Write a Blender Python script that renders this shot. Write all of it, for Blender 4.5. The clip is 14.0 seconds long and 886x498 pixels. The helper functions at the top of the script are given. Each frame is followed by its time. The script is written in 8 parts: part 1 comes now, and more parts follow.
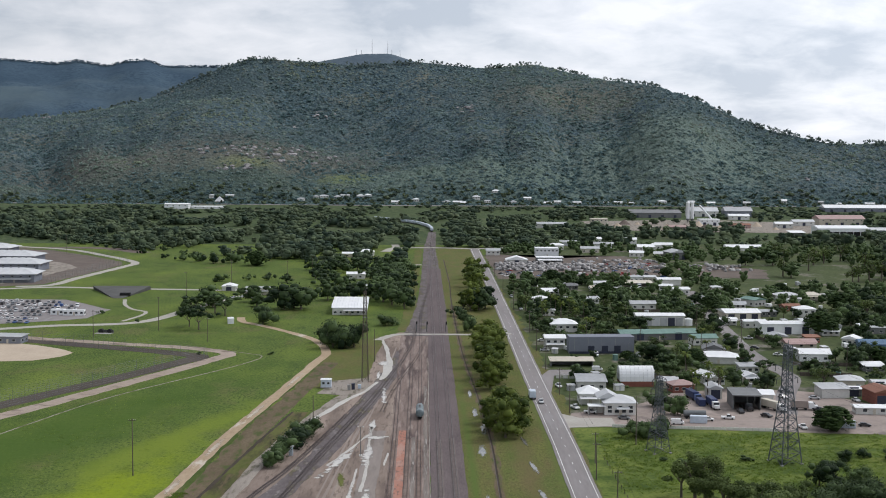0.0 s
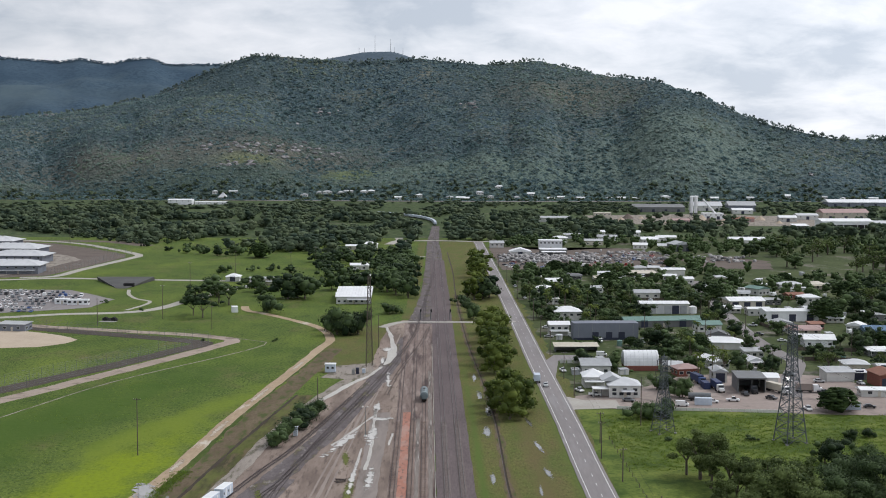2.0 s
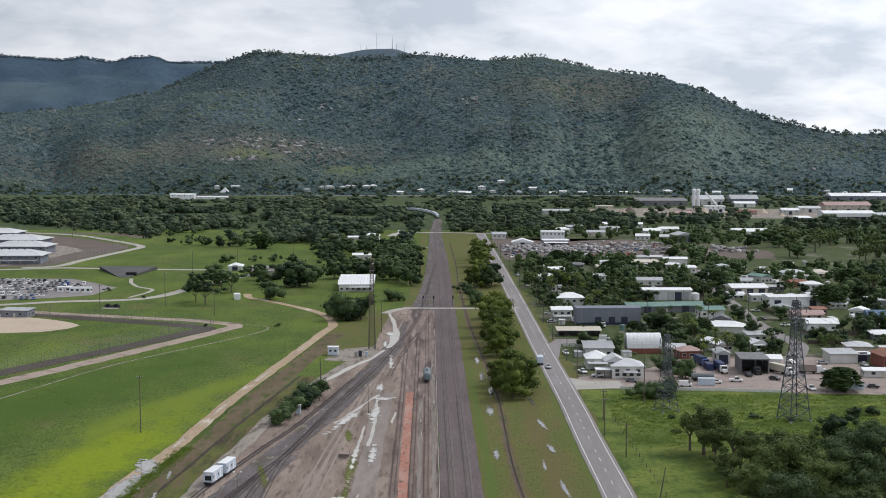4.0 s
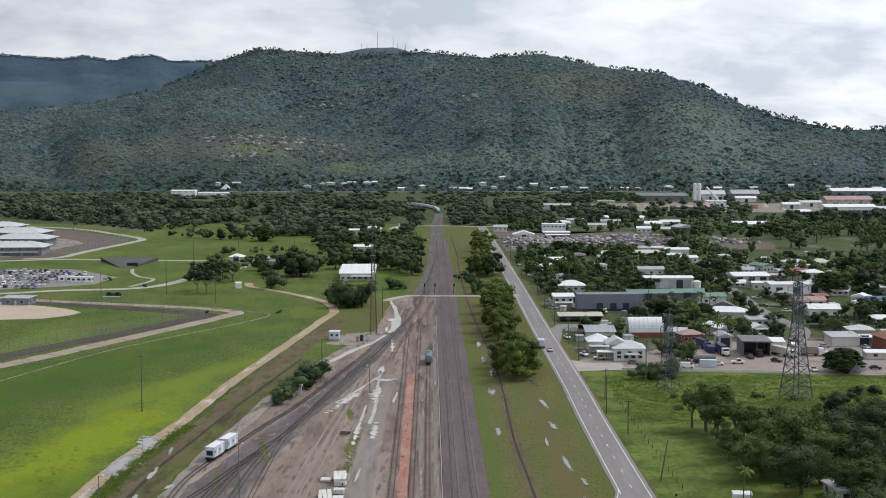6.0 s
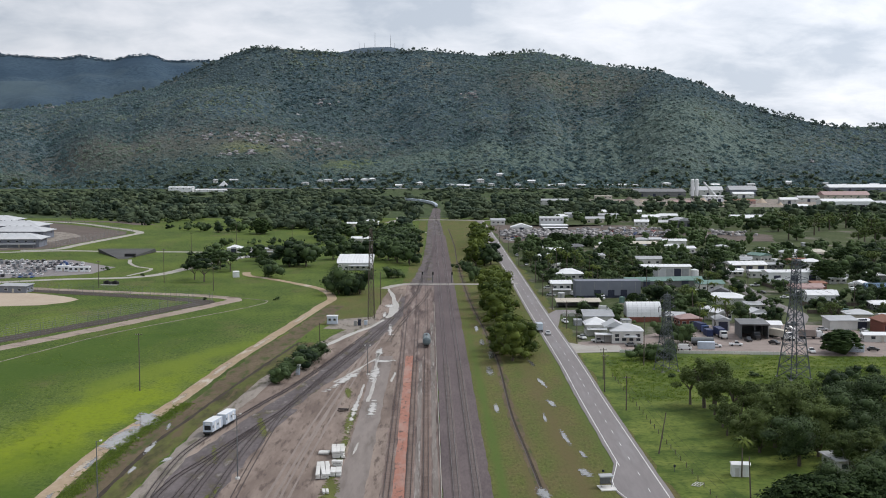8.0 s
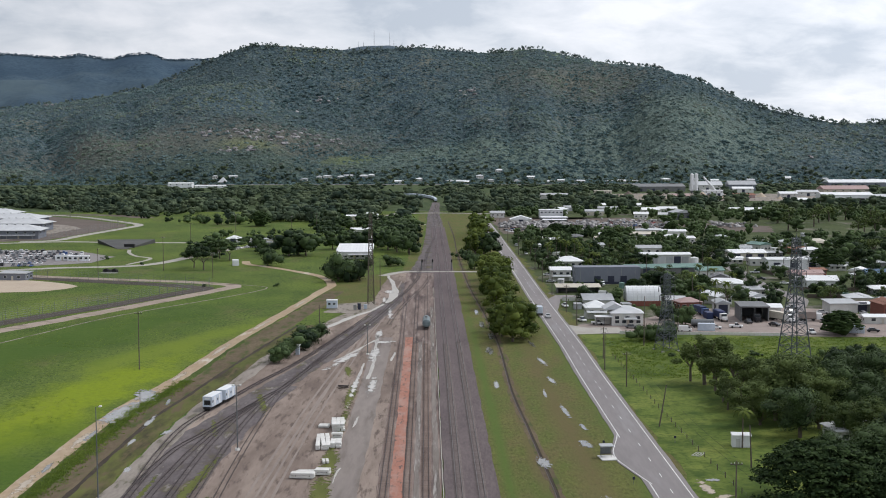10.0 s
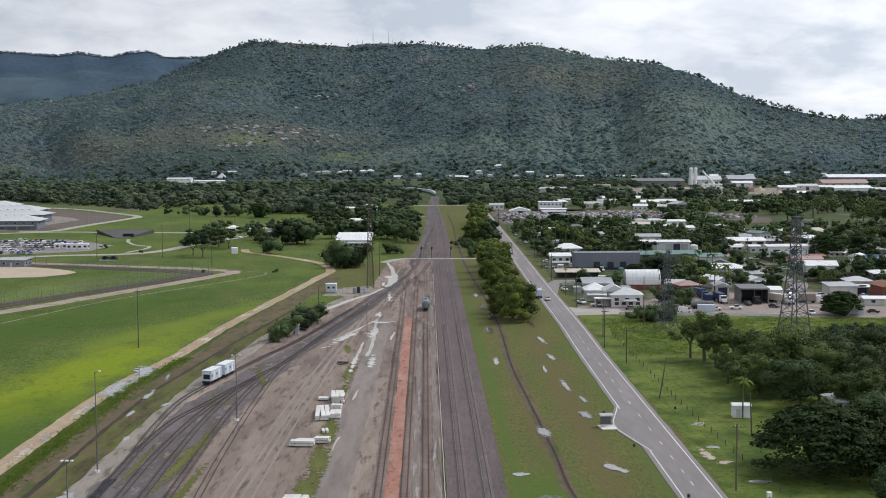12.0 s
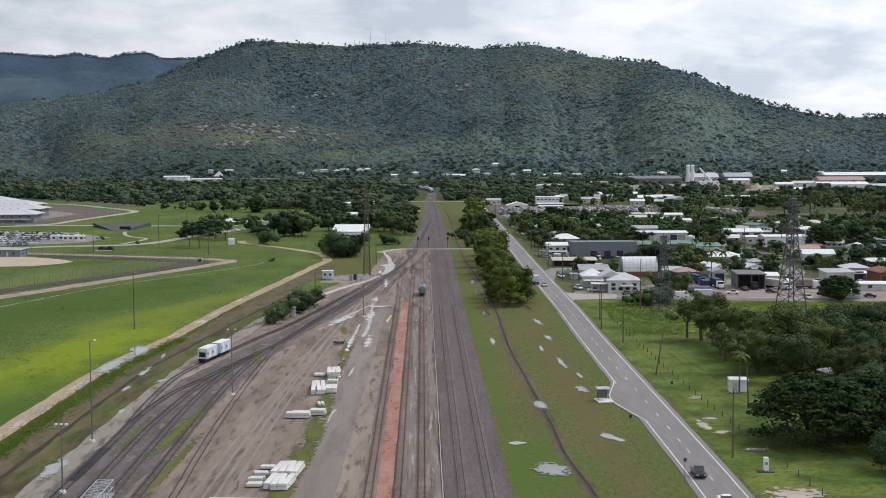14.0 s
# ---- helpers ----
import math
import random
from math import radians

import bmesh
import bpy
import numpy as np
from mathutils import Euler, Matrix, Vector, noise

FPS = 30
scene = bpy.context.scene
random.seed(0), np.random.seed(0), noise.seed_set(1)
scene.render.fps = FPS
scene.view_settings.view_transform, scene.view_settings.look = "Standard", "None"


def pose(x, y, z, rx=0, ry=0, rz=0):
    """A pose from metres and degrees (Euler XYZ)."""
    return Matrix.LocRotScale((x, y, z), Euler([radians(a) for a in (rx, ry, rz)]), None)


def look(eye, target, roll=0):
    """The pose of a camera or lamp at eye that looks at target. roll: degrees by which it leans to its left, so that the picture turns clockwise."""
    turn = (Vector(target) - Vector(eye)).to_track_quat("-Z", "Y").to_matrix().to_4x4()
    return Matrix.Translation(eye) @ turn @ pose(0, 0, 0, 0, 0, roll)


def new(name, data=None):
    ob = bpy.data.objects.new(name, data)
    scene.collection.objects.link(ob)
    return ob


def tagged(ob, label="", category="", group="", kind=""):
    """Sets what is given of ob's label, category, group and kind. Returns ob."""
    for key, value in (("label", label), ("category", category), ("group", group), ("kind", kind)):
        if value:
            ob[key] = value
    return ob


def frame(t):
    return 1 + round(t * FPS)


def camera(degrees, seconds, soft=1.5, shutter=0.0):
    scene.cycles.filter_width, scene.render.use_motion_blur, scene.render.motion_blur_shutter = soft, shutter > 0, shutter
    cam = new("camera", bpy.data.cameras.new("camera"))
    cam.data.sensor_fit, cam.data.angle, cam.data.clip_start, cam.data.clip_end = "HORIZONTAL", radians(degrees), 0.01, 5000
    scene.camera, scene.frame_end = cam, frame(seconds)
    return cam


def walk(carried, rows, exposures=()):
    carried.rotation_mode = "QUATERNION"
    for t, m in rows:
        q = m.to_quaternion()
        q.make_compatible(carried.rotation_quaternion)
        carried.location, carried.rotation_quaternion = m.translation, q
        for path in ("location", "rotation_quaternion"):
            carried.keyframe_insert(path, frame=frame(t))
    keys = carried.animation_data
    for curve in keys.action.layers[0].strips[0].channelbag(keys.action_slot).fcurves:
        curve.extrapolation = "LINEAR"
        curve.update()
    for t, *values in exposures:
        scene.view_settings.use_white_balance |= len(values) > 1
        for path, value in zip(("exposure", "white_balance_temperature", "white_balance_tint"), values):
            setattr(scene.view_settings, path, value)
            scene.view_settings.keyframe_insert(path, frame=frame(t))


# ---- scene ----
cam = camera(38.0, 14.0, soft=1.0)
# seconds, x, y, z, yaw to the left, pitch, lean
PATH = [
    (0.0, 0.0, 0.0, 101.04, 0.0, -4.88, 0.27),
    (0.5, -0.12, -0.09, 99.51, 0.04, -4.9, 0.25),
    (1.0, -0.21, -0.12, 98.01, 0.06, -4.9, 0.21),
    (1.5, -0.3, -0.18, 96.44, 0.09, -4.91, 0.18),
    (2.0, -0.37, -0.28, 94.84, 0.14, -4.9, 0.16),
    (2.5, -0.42, -0.3, 93.22, 0.18, -4.91, 0.14),
    (3.0, -0.47, -0.32, 91.57, 0.21, -4.93, 0.11),
    (3.5, -0.53, -0.38, 89.9, 0.22, -4.95, 0.09),
    (6.0, -0.66, -0.6, 81.63, 0.28, -4.93, -0.04),
    (6.5, -0.67, -0.68, 79.94, 0.28, -4.91, -0.03),
    (7.0, -0.71, -0.78, 78.28, 0.25, -4.9, -0.02),
    (7.5, -0.76, -0.93, 76.56, 0.2, -4.88, -0.03),
    (8.0, -0.8, -1.03, 74.81, 0.17, -4.87, -0.07),
    (10.5, -0.97, -1.15, 66.63, 0.14, -4.86, -0.17),
    (11.0, -1.02, -1.18, 65.02, 0.13, -4.87, -0.2),
    (11.5, -1.07, -1.19, 63.38, 0.12, -4.87, -0.21),
    (12.0, -1.08, -1.19, 61.72, 0.1, -4.88, -0.18),
    (12.5, -1.05, -1.18, 60.13, 0.03, -4.92, -0.16),
    (13.0, -0.98, -1.19, 58.6, -0.06, -4.86, -0.11),
    (13.5, -0.92, -1.2, 57.01, -0.05, -4.81, -0.15),
    (14.0, -0.83, -1.16, 55.39, -0.02, -4.77, -0.2),
]


def view(x, y, z, yaw, pitch, lean):
    a, b = radians(yaw), radians(pitch)
    ahead = Vector((-math.sin(a) * math.cos(b), math.cos(a) * math.cos(b), math.sin(b)))
    return look((x, y, z), Vector((x, y, z)) + ahead * 10, lean)


walk(cam, [(row[0], view(*row[1:])) for row in PATH], [(0.0, 0.35, 6330, 12), (14.0, 0.35, 6330, 12)])

# ---- sky and sun: bright overcast ----
SUN_UP, SUN_ROUND = radians(50), radians(62)
world = bpy.data.worlds.new("overcast")
scene.world = world
world.use_nodes = True
wn, wl = world.node_tree.nodes, world.node_tree.links
wn.clear()


def wnode(kind, **values):
    n = wn.new(kind)
    for k, v in values.items():
        n.inputs[k].default_value = v
    return n


coords = wn.new("ShaderNodeTexCoord")
split = wn.new("ShaderNodeSeparateXYZ")
wl.new(coords.outputs["Generated"], split.inputs[0])


def wmath(op, a, b):
    n = wn.new("ShaderNodeMath")
    n.operation = op
    for i, v in enumerate((a, b)):
        if isinstance(v, (int, float)):
            n.inputs[i].default_value = v
        else:
            wl.new(v, n.inputs[i])
    return n.outputs[0]


# cloud sheets spread out on a level layer, so that they flatten towards the horizon
lift = wmath("ADD", wmath("MAXIMUM", split.outputs["Z"], 0.0), 0.30)
flat = wn.new("ShaderNodeCombineXYZ")
wl.new(wmath("DIVIDE", split.outputs["X"], lift), flat.inputs[0])
wl.new(wmath("DIVIDE", split.outputs["Y"], lift), flat.inputs[1])
big = wnode("ShaderNodeTexNoise", Scale=2.3, Detail=8.0, Roughness=0.5, Distortion=0.5)
small = wnode("ShaderNodeTexNoise", Scale=6.5, Detail=8.0, Roughness=0.6, Distortion=0.3)
for n in (big, small):
    wl.new(flat.outputs[0], n.inputs["Vector"])
mixed = wmath("ADD", wmath("MULTIPLY", big.outputs["Fac"], 0.62), wmath("MULTIPLY", small.outputs["Fac"], 0.38))
ramp = wn.new("ShaderNodeValToRGB")
ramp.color_ramp.elements[0].position, ramp.color_ramp.elements[0].color = 0.385, (0.53, 0.585, 0.655, 1)
ramp.color_ramp.elements[1].position, ramp.color_ramp.elements[1].color = 0.60, (0.885, 0.90, 0.93, 1)
mid = ramp.color_ramp.elements.new(0.47)
mid.color = (0.69, 0.73, 0.78, 1)
wl.new(mixed, ramp.inputs[0])
sky = wn.new("ShaderNodeTexSky")
sky.sky_type, sky.sun_disc = "NISHITA", False
sky.sun_elevation, sky.sun_rotation = SUN_UP, SUN_ROUND
scaled = wn.new("ShaderNodeVectorMath")
scaled.operation = "SCALE"
scaled.inputs["Scale"].default_value = 9.3
wl.new(ramp.outputs["Color"], scaled.inputs[0])
# the cloud sheet is brighter towards the sun's side
wl.new(wmath("MULTIPLY", wmath("ADD", wmath("MULTIPLY", split.outputs["X"], 0.5), 1.0), 9.3), scaled.inputs["Scale"])
veil = wn.new("ShaderNodeMix")
veil.data_type = "RGBA"
veil.inputs["Factor"].default_value = 0.93
wl.new(sky.outputs[0], veil.inputs["A"])
wl.new(scaled.outputs[0], veil.inputs["B"])
back = wnode("ShaderNodeBackground", Strength=0.09)
wl.new(veil.outputs["Result"], back.inputs["Color"])
wl.new(back.outputs[0], wn.new("ShaderNodeOutputWorld").inputs["Surface"])

sun = new("sun", bpy.data.lights.new("sun", "SUN"))
sun.data.energy, sun.data.angle, sun.data.color = 1.35, radians(14), (1.0, 0.96, 0.9)
sun.matrix_basis = look((0, 0, 0), (-math.sin(SUN_ROUND) * math.cos(SUN_UP), -math.cos(SUN_ROUND) * math.cos(SUN_UP), -math.sin(SUN_UP)))

# ---- materials ----
MATS = {}


def material(name, dark, light, size=1.0, rough=0.8, bump=0.0, metal=0.0, broad=0.5, spread=0.0, island=False, spec=0.3, wear=None, stretch=1.0, leaf=0.0, zones=()):
    """Two-scale mottled surface. size: metres of the fine grain; broad: share of the broad variation; spread:
    difference from object to object;
    wear: further colours in patches; leaf: share of light that passes through;
    zones: (x, y, half length, half width, turn, colour, softness), stands of another growth with frayed edges; one only
    lightens a shaded slope."""
    m = bpy.data.materials.new(name)
    m.use_nodes = True
    ns, ls = m.node_tree.nodes, m.node_tree.links
    bsdf = ns["Principled BSDF"]
    bsdf.inputs["Roughness"].default_value, bsdf.inputs["Metallic"].default_value = rough, metal
    bsdf.inputs["Specular IOR Level"].default_value = spec
    tc = ns.new("ShaderNodeTexCoord")
    lay = ns.new("ShaderNodeMapping")
    lay.inputs["Scale"].default_value = (1, 1 / stretch, 1)
    ls.new(tc.outputs["Object"], lay.inputs["Vector"])

    def grain(scale, detail, rough_=0.6):
        n = ns.new("ShaderNodeTexNoise")
        n.inputs["Scale"].default_value, n.inputs["Detail"].default_value, n.inputs["Roughness"].default_value = scale, detail, rough_
        ls.new(lay.outputs["Vector"], n.inputs["Vector"])
        return n.outputs["Fac"]

    def calc(op, a, b):
        n = ns.new("ShaderNodeMath")
        n.operation = op
        for i, v in enumerate((a, b)):
            if isinstance(v, (int, float)):
                n.inputs[i].default_value = v
            else:
                ls.new(v, n.inputs[i])
        return n.outputs[0]

    fine, wide = grain(1 / size, 4), grain(1 / (size * 14), 3)
    value = calc("ADD", calc("MULTIPLY", fine, 1 - broad), calc("MULTIPLY", wide, broad))
    value = calc("ADD", calc("MULTIPLY", calc("SUBTRACT", value, 0.5), 2.6), 0.5)
    if spread or island:
        info = ns.new("ShaderNodeObjectInfo")
        value = calc("ADD", value, calc("MULTIPLY", calc("SUBTRACT", info.outputs["Random"], 0.5), spread))
    if island:
        geo = ns.new("ShaderNodeNewGeometry")
        value = calc("ADD", value, calc("MULTIPLY", calc("SUBTRACT", geo.outputs["Random Per Island"], 0.5), 0.7))
    r = ns.new("ShaderNodeValToRGB")
    r.color_ramp.elements[0].color, r.color_ramp.elements[1].color = (*dark, 1), (*light, 1)
    ls.new(value, r.inputs[0])
    colour = r.outputs["Color"]
    for patch in (wear if isinstance(wear, list) else [wear] if wear else []):
        # colour, share, size of the patches, softness of their edges
        mix = ns.new("ShaderNodeMix")
        mix.data_type = "RGBA"
        edge = ns.new("ShaderNodeMapRange")
        soft_ = patch[3] if len(patch) > 3 else 0.05
        edge.inputs["From Min"].default_value, edge.inputs["From Max"].default_value = 0.66 - patch[1] * 0.3 - soft_, 0.66 - patch[1] * 0.3 + soft_
        ls.new(grain(1 / (size * patch[2]), 6, 0.62), edge.inputs["Value"])
        ls.new(edge.outputs["Result"], mix.inputs["Factor"])
        ls.new(colour, mix.inputs["A"])
        mix.inputs["B"].default_value = (*patch[0], 1)
        colour = mix.outputs["Result"]
    for zx, zy, rx, ry, turn, tint, soft_ in zones:
        spot, far_ = ns.new("ShaderNodeMapping"), ns.new("ShaderNodeVectorMath")
        spot.vector_type, far_.operation = "TEXTURE", "LENGTH"
        spot.inputs["Location"].default_value, spot.inputs["Rotation"].default_value, spot.inputs["Scale"].default_value = (zx, zy, 0), (0, 0, radians(turn)), (rx, ry, 1000)
        ls.new(tc.outputs["Object"], spot.inputs["Vector"])
        ls.new(spot.outputs[0], far_.inputs[0])
        frayed = calc("ADD", far_.outputs["Value"], calc("MULTIPLY", calc("SUBTRACT", grain(1 / 14, 6, 0.65), 0.5), 2.4))
        edge, mix = ns.new("ShaderNodeMapRange"), ns.new("ShaderNodeMix")
        mix.data_type = "RGBA"
        edge.inputs["From Min"].default_value, edge.inputs["From Max"].default_value = 1 + soft_, 1 - soft_
        ls.new(frayed, edge.inputs["Value"])
        ls.new(calc("MULTIPLY", edge.outputs["Result"], calc("ADD", calc("MULTIPLY", fine, 0.9), 0.4)), mix.inputs["Factor"])
        ls.new(colour, mix.inputs["A"])
        mix.inputs["B"].default_value = (*tint, 1)
        colour = mix.outputs["Result"]
    ls.new(colour, bsdf.inputs["Base Color"])
    if leaf:
        thin, both = ns.new("ShaderNodeBsdfTranslucent"), ns.new("ShaderNodeMixShader")
        ls.new(colour, thin.inputs["Color"])
        both.inputs[0].default_value = leaf
        ls.new(bsdf.outputs[0], both.inputs[1])
        ls.new(thin.outputs[0], both.inputs[2])
        ls.new(both.outputs[0], ns["Material Output"].inputs["Surface"])
    if bump:
        b = ns.new("ShaderNodeBump")
        b.inputs["Distance"].default_value, b.inputs["Strength"].default_value = bump, 0.8
        ls.new(fine, b.inputs["Height"])
        ls.new(b.outputs["Normal"], bsdf.inputs["Normal"])
    MATS[name] = m
    return m


GRASS = material("lush_grass", (0.044, 0.081, 0.017), (0.123, 0.168, 0.037), 1.5, 0.95, 0.14, broad=0.45, spec=0.1, wear=[((0.040, 0.069, 0.016), 0.32, 7, 0.12), ((0.134, 0.176, 0.032), 0.30, 26, 0.13), ((0.130, 0.121, 0.054), 0.10, 16, 0.08), ((0.033, 0.059, 0.014), 0.34, 0.7, 0.07), ((0.141, 0.178, 0.043), 0.26, 0.5, 0.07)], stretch=1.6,
                 zones=[(-100, 318, 95, 13, 84, (0.187, 0.243, 0.013), 0.45), (-88, 430, 60, 7, 70, (0.138, 0.183, 0.024), 0.5), (-135, 420, 120, 22, 70, (0.053, 0.097, 0.015), 0.6), (-100, 232, 60, 14, 85, (0.057, 0.104, 0.015), 0.5)])
# haze, crown light and shade, and broad relief shade are put into these colours
BUSH = material("hazed_bush_floor", (0.050, 0.079, 0.092), (0.110, 0.144, 0.144), 7.0, 0.95, 1.0, broad=0.35, spec=0.03, wear=[((0.144, 0.142, 0.112), 0.30, 9, 0.10), ((0.114, 0.148, 0.138), 0.40, 0.9, 0.07), ((0.048, 0.078, 0.098), 0.46, 1.1, 0.07), ((0.056, 0.081, 0.088), 0.35, 26, 0.14)],
                # the zone at 390, 2200 is lightened against the slope's own shade
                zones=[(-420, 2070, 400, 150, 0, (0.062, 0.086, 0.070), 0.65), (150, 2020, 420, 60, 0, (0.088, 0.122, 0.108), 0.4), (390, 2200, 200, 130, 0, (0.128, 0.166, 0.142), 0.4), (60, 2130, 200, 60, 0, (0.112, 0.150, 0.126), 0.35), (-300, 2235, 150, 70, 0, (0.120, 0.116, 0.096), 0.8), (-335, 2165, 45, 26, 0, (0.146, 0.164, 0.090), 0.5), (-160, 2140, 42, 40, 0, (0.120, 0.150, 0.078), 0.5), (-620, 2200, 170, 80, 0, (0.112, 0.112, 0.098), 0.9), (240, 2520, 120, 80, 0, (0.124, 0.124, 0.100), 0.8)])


def understorey(m, across, rise):
    """Close low growth over a far slope: one rounded crown beside the other, each of its own shade."""
    ns, ls = m.node_tree.nodes, m.node_tree.links
    bsdf, geo = ns["Principled BSDF"], ns.new("ShaderNodeNewGeometry")
    height, last = None, bsdf.inputs["Base Color"].links[0].from_socket
    for size, share_ in ((across, 1.0), (across * 0.45, 0.4)):
        cell, turn, tone, mix = ns.new("ShaderNodeTexVoronoi"), ns.new("ShaderNodeMath"), ns.new("ShaderNodeMapRange"), ns.new("ShaderNodeMix")
        cell.inputs["Scale"].default_value = 1 / size
        ls.new(geo.outputs["Position"], cell.inputs["Vector"])
        turn.operation = "MULTIPLY"
        turn.inputs[1].default_value = -rise * share_
        ls.new(cell.outputs["Distance"], turn.inputs[0])
        apart = ns.new("ShaderNodeSeparateColor")
        ls.new(cell.outputs["Color"], apart.inputs[0])
        tone.inputs["To Min"].default_value, tone.inputs["To Max"].default_value = 1 - 0.2 * share_, 1 + 0.2 * share_
        ls.new(apart.outputs[0], tone.inputs["Value"])
        mix.data_type, mix.blend_type = "RGBA", "MULTIPLY"
        mix.inputs["Factor"].default_value = 1
        ls.new(last, mix.inputs[6])
        ls.new(tone.outputs["Result"], mix.inputs[7])
        last = mix.outputs[2]
        if height is None:
            height = turn.outputs[0]
        else:
            both = ns.new("ShaderNodeMath")
            ls.new(height, both.inputs[0])
            ls.new(turn.outputs[0], both.inputs[1])
            height = both.outputs[0]
    ls.new(last, bsdf.inputs["Base Color"])
    b = ns.new("ShaderNodeBump")
    b.inputs["Distance"].default_value, b.inputs["Strength"].default_value = 1.0, 1.0
    ls.new(height, b.inputs["Height"])
    ls.new(b.outputs["Normal"], bsdf.inputs["Normal"])


understorey(BUSH, 7.0, 3.4)
SCRUB = material("dry_scrub", (0.046, 0.070, 0.030), (0.104, 0.130, 0.056), 5.0, 0.95, 0.3, broad=0.5, spec=0.1, wear=[((0.140, 0.134, 0.088), 0.15, 10, 0.06), ((0.034, 0.056, 0.024), 0.5, 1.4, 0.06)])
VERGE = material("verge_grass", (0.074, 0.088, 0.024), (0.150, 0.154, 0.046), 0.8, 0.95, 0.05, broad=0.4, spec=0.1, wear=[((0.130, 0.102, 0.050), 0.36, 9, 0.14), ((0.084, 0.112, 0.028), 0.34, 12, 0.12), ((0.062, 0.070, 0.022), 0.24, 0.9, 0.12), ((0.142, 0.142, 0.056), 0.20, 0.6, 0.08)], stretch=3.0,
                 zones=[(10.9, 290, 200, 1.2, 90.9, (0.082, 0.122, 0.028), 0.6), (17.5, 330, 130, 1.4, 90.9, (0.118, 0.098, 0.046), 0.7), (37.8, 330, 220, 2.0, 90.7, (0.086, 0.122, 0.030), 0.8), (16.5, 218, 20, 5.5, 90, (0.072, 0.124, 0.022), 0.7), (28, 300, 120, 2.6, 91, (0.122, 0.100, 0.046), 0.8)])
FIELD = material("rank_field_grass", (0.056, 0.090, 0.018), (0.146, 0.186, 0.040), 1.6, 0.95, 0.12, broad=0.5, spec=0.1, wear=[((0.044, 0.076, 0.016), 0.36, 6, 0.1), ((0.166, 0.196, 0.046), 0.28, 10, 0.08), ((0.048, 0.078, 0.018), 0.22, 0.8, 0.1)])
MOWN = material("mown_ditch_grass", (0.07, 0.082, 0.024), (0.13, 0.135, 0.045), 1.2, 0.95, 0.04, broad=0.6, spec=0.1, wear=[((0.055, 0.05, 0.028), 0.4, 5, 0.08), ((0.12, 0.095, 0.055), 0.3, 3, 0.06)], stretch=4)
DITCHBED = material("dark_brown_channel", (0.03, 0.024, 0.018), (0.07, 0.056, 0.042), 0.8, 0.9, 0.0, spec=0.15)
DITCH = material("ditch_grass", (0.03, 0.055, 0.012), (0.09, 0.115, 0.03), 1.3, 0.95, 0.12, broad=0.5, spec=0.1, wear=((0.13, 0.11, 0.06), 0.25, 5), stretch=3)
YARDSOIL = material("house_yards", (0.038, 0.062, 0.022), (0.10, 0.114, 0.05), 3.0, 0.95, 0.06, broad=0.6, spec=0.1, wear=[((0.18, 0.165, 0.14), 0.22, 8), ((0.045, 0.06, 0.025), 0.3, 1.2, 0.08)])
BALLAST = material("ballast_stone", (0.082, 0.066, 0.068), (0.162, 0.132, 0.130), 0.5, 0.95, 0.05, broad=0.45, spec=0.15, stretch=5)
OLDBALLAST = material("old_ballast", (0.150, 0.113, 0.099), (0.262, 0.206, 0.182), 0.7, 0.95, 0.05, broad=0.55, spec=0.12, wear=[((0.085, 0.064, 0.060), 0.38, 7, 0.08), ((0.290, 0.240, 0.212), 0.25, 3, 0.08)], stretch=10)
HARDSTAND = material("hardstand_gravel", (0.168, 0.129, 0.108), (0.296, 0.238, 0.200), 1.0, 0.93, 0.03, broad=0.6, spec=0.15, wear=[((0.148, 0.114, 0.096), 0.38, 9, 0.08), ((0.316, 0.258, 0.216), 0.25, 14, 0.1), ((0.120, 0.092, 0.078), 0.26, 1.6, 0.06)], stretch=6)
TRACKED = material("wheel_worn_gravel", (0.20, 0.165, 0.145), (0.29, 0.245, 0.215), 1.0, 0.93, 0.01, broad=0.6, spec=0.12)
PALEDIRT = material("pale_dirt", (0.25, 0.20, 0.165), (0.39, 0.325, 0.275), 1.5, 0.95, 0.02, broad=0.5, spec=0.1, wear=((0.2, 0.16, 0.13), 0.25, 6))
SIDING = material("siding_ballast_stone", (0.096, 0.083, 0.085), (0.176, 0.154, 0.152), 0.7, 0.95, 0.04, broad=0.55, spec=0.12, wear=[((0.076, 0.064, 0.065), 0.4, 6, 0.08), ((0.125, 0.112, 0.062), 0.20, 6, 0.06), ((0.210, 0.190, 0.184), 0.15, 3, 0.05)], stretch=3)
REDSOIL = material("red_soil", (0.27, 0.125, 0.092), (0.40, 0.205, 0.155), 0.8, 0.95, 0.04, broad=0.5, spec=0.1, wear=[((0.13, 0.095, 0.085), 0.22, 1.4, 0.05), ((0.36, 0.24, 0.20), 0.3, 5, 0.1)], stretch=3)
PALEGRAVEL = material("pale_gravel", (0.20, 0.175, 0.15), (0.32, 0.285, 0.25), 0.6, 0.95, 0.03, broad=0.5, spec=0.12, wear=((0.13, 0.12, 0.09), 0.3, 4), stretch=4)
WALKGRAVEL = material("stained_walkway_gravel", (0.140, 0.120, 0.106), (0.262, 0.232, 0.210), 0.6, 0.95, 0.03, broad=0.5, spec=0.1, wear=[((0.110, 0.092, 0.082), 0.4, 3, 0.08), ((0.320, 0.300, 0.280), 0.2, 1.5, 0.06)], stretch=14)
TANPATH = material("tan_gravel_path", (0.27, 0.20, 0.13), (0.43, 0.34, 0.24), 1.2, 0.95, 0.03, broad=0.5, spec=0.12, wear=((0.5, 0.45, 0.38), 0.15, 8), stretch=2.5)
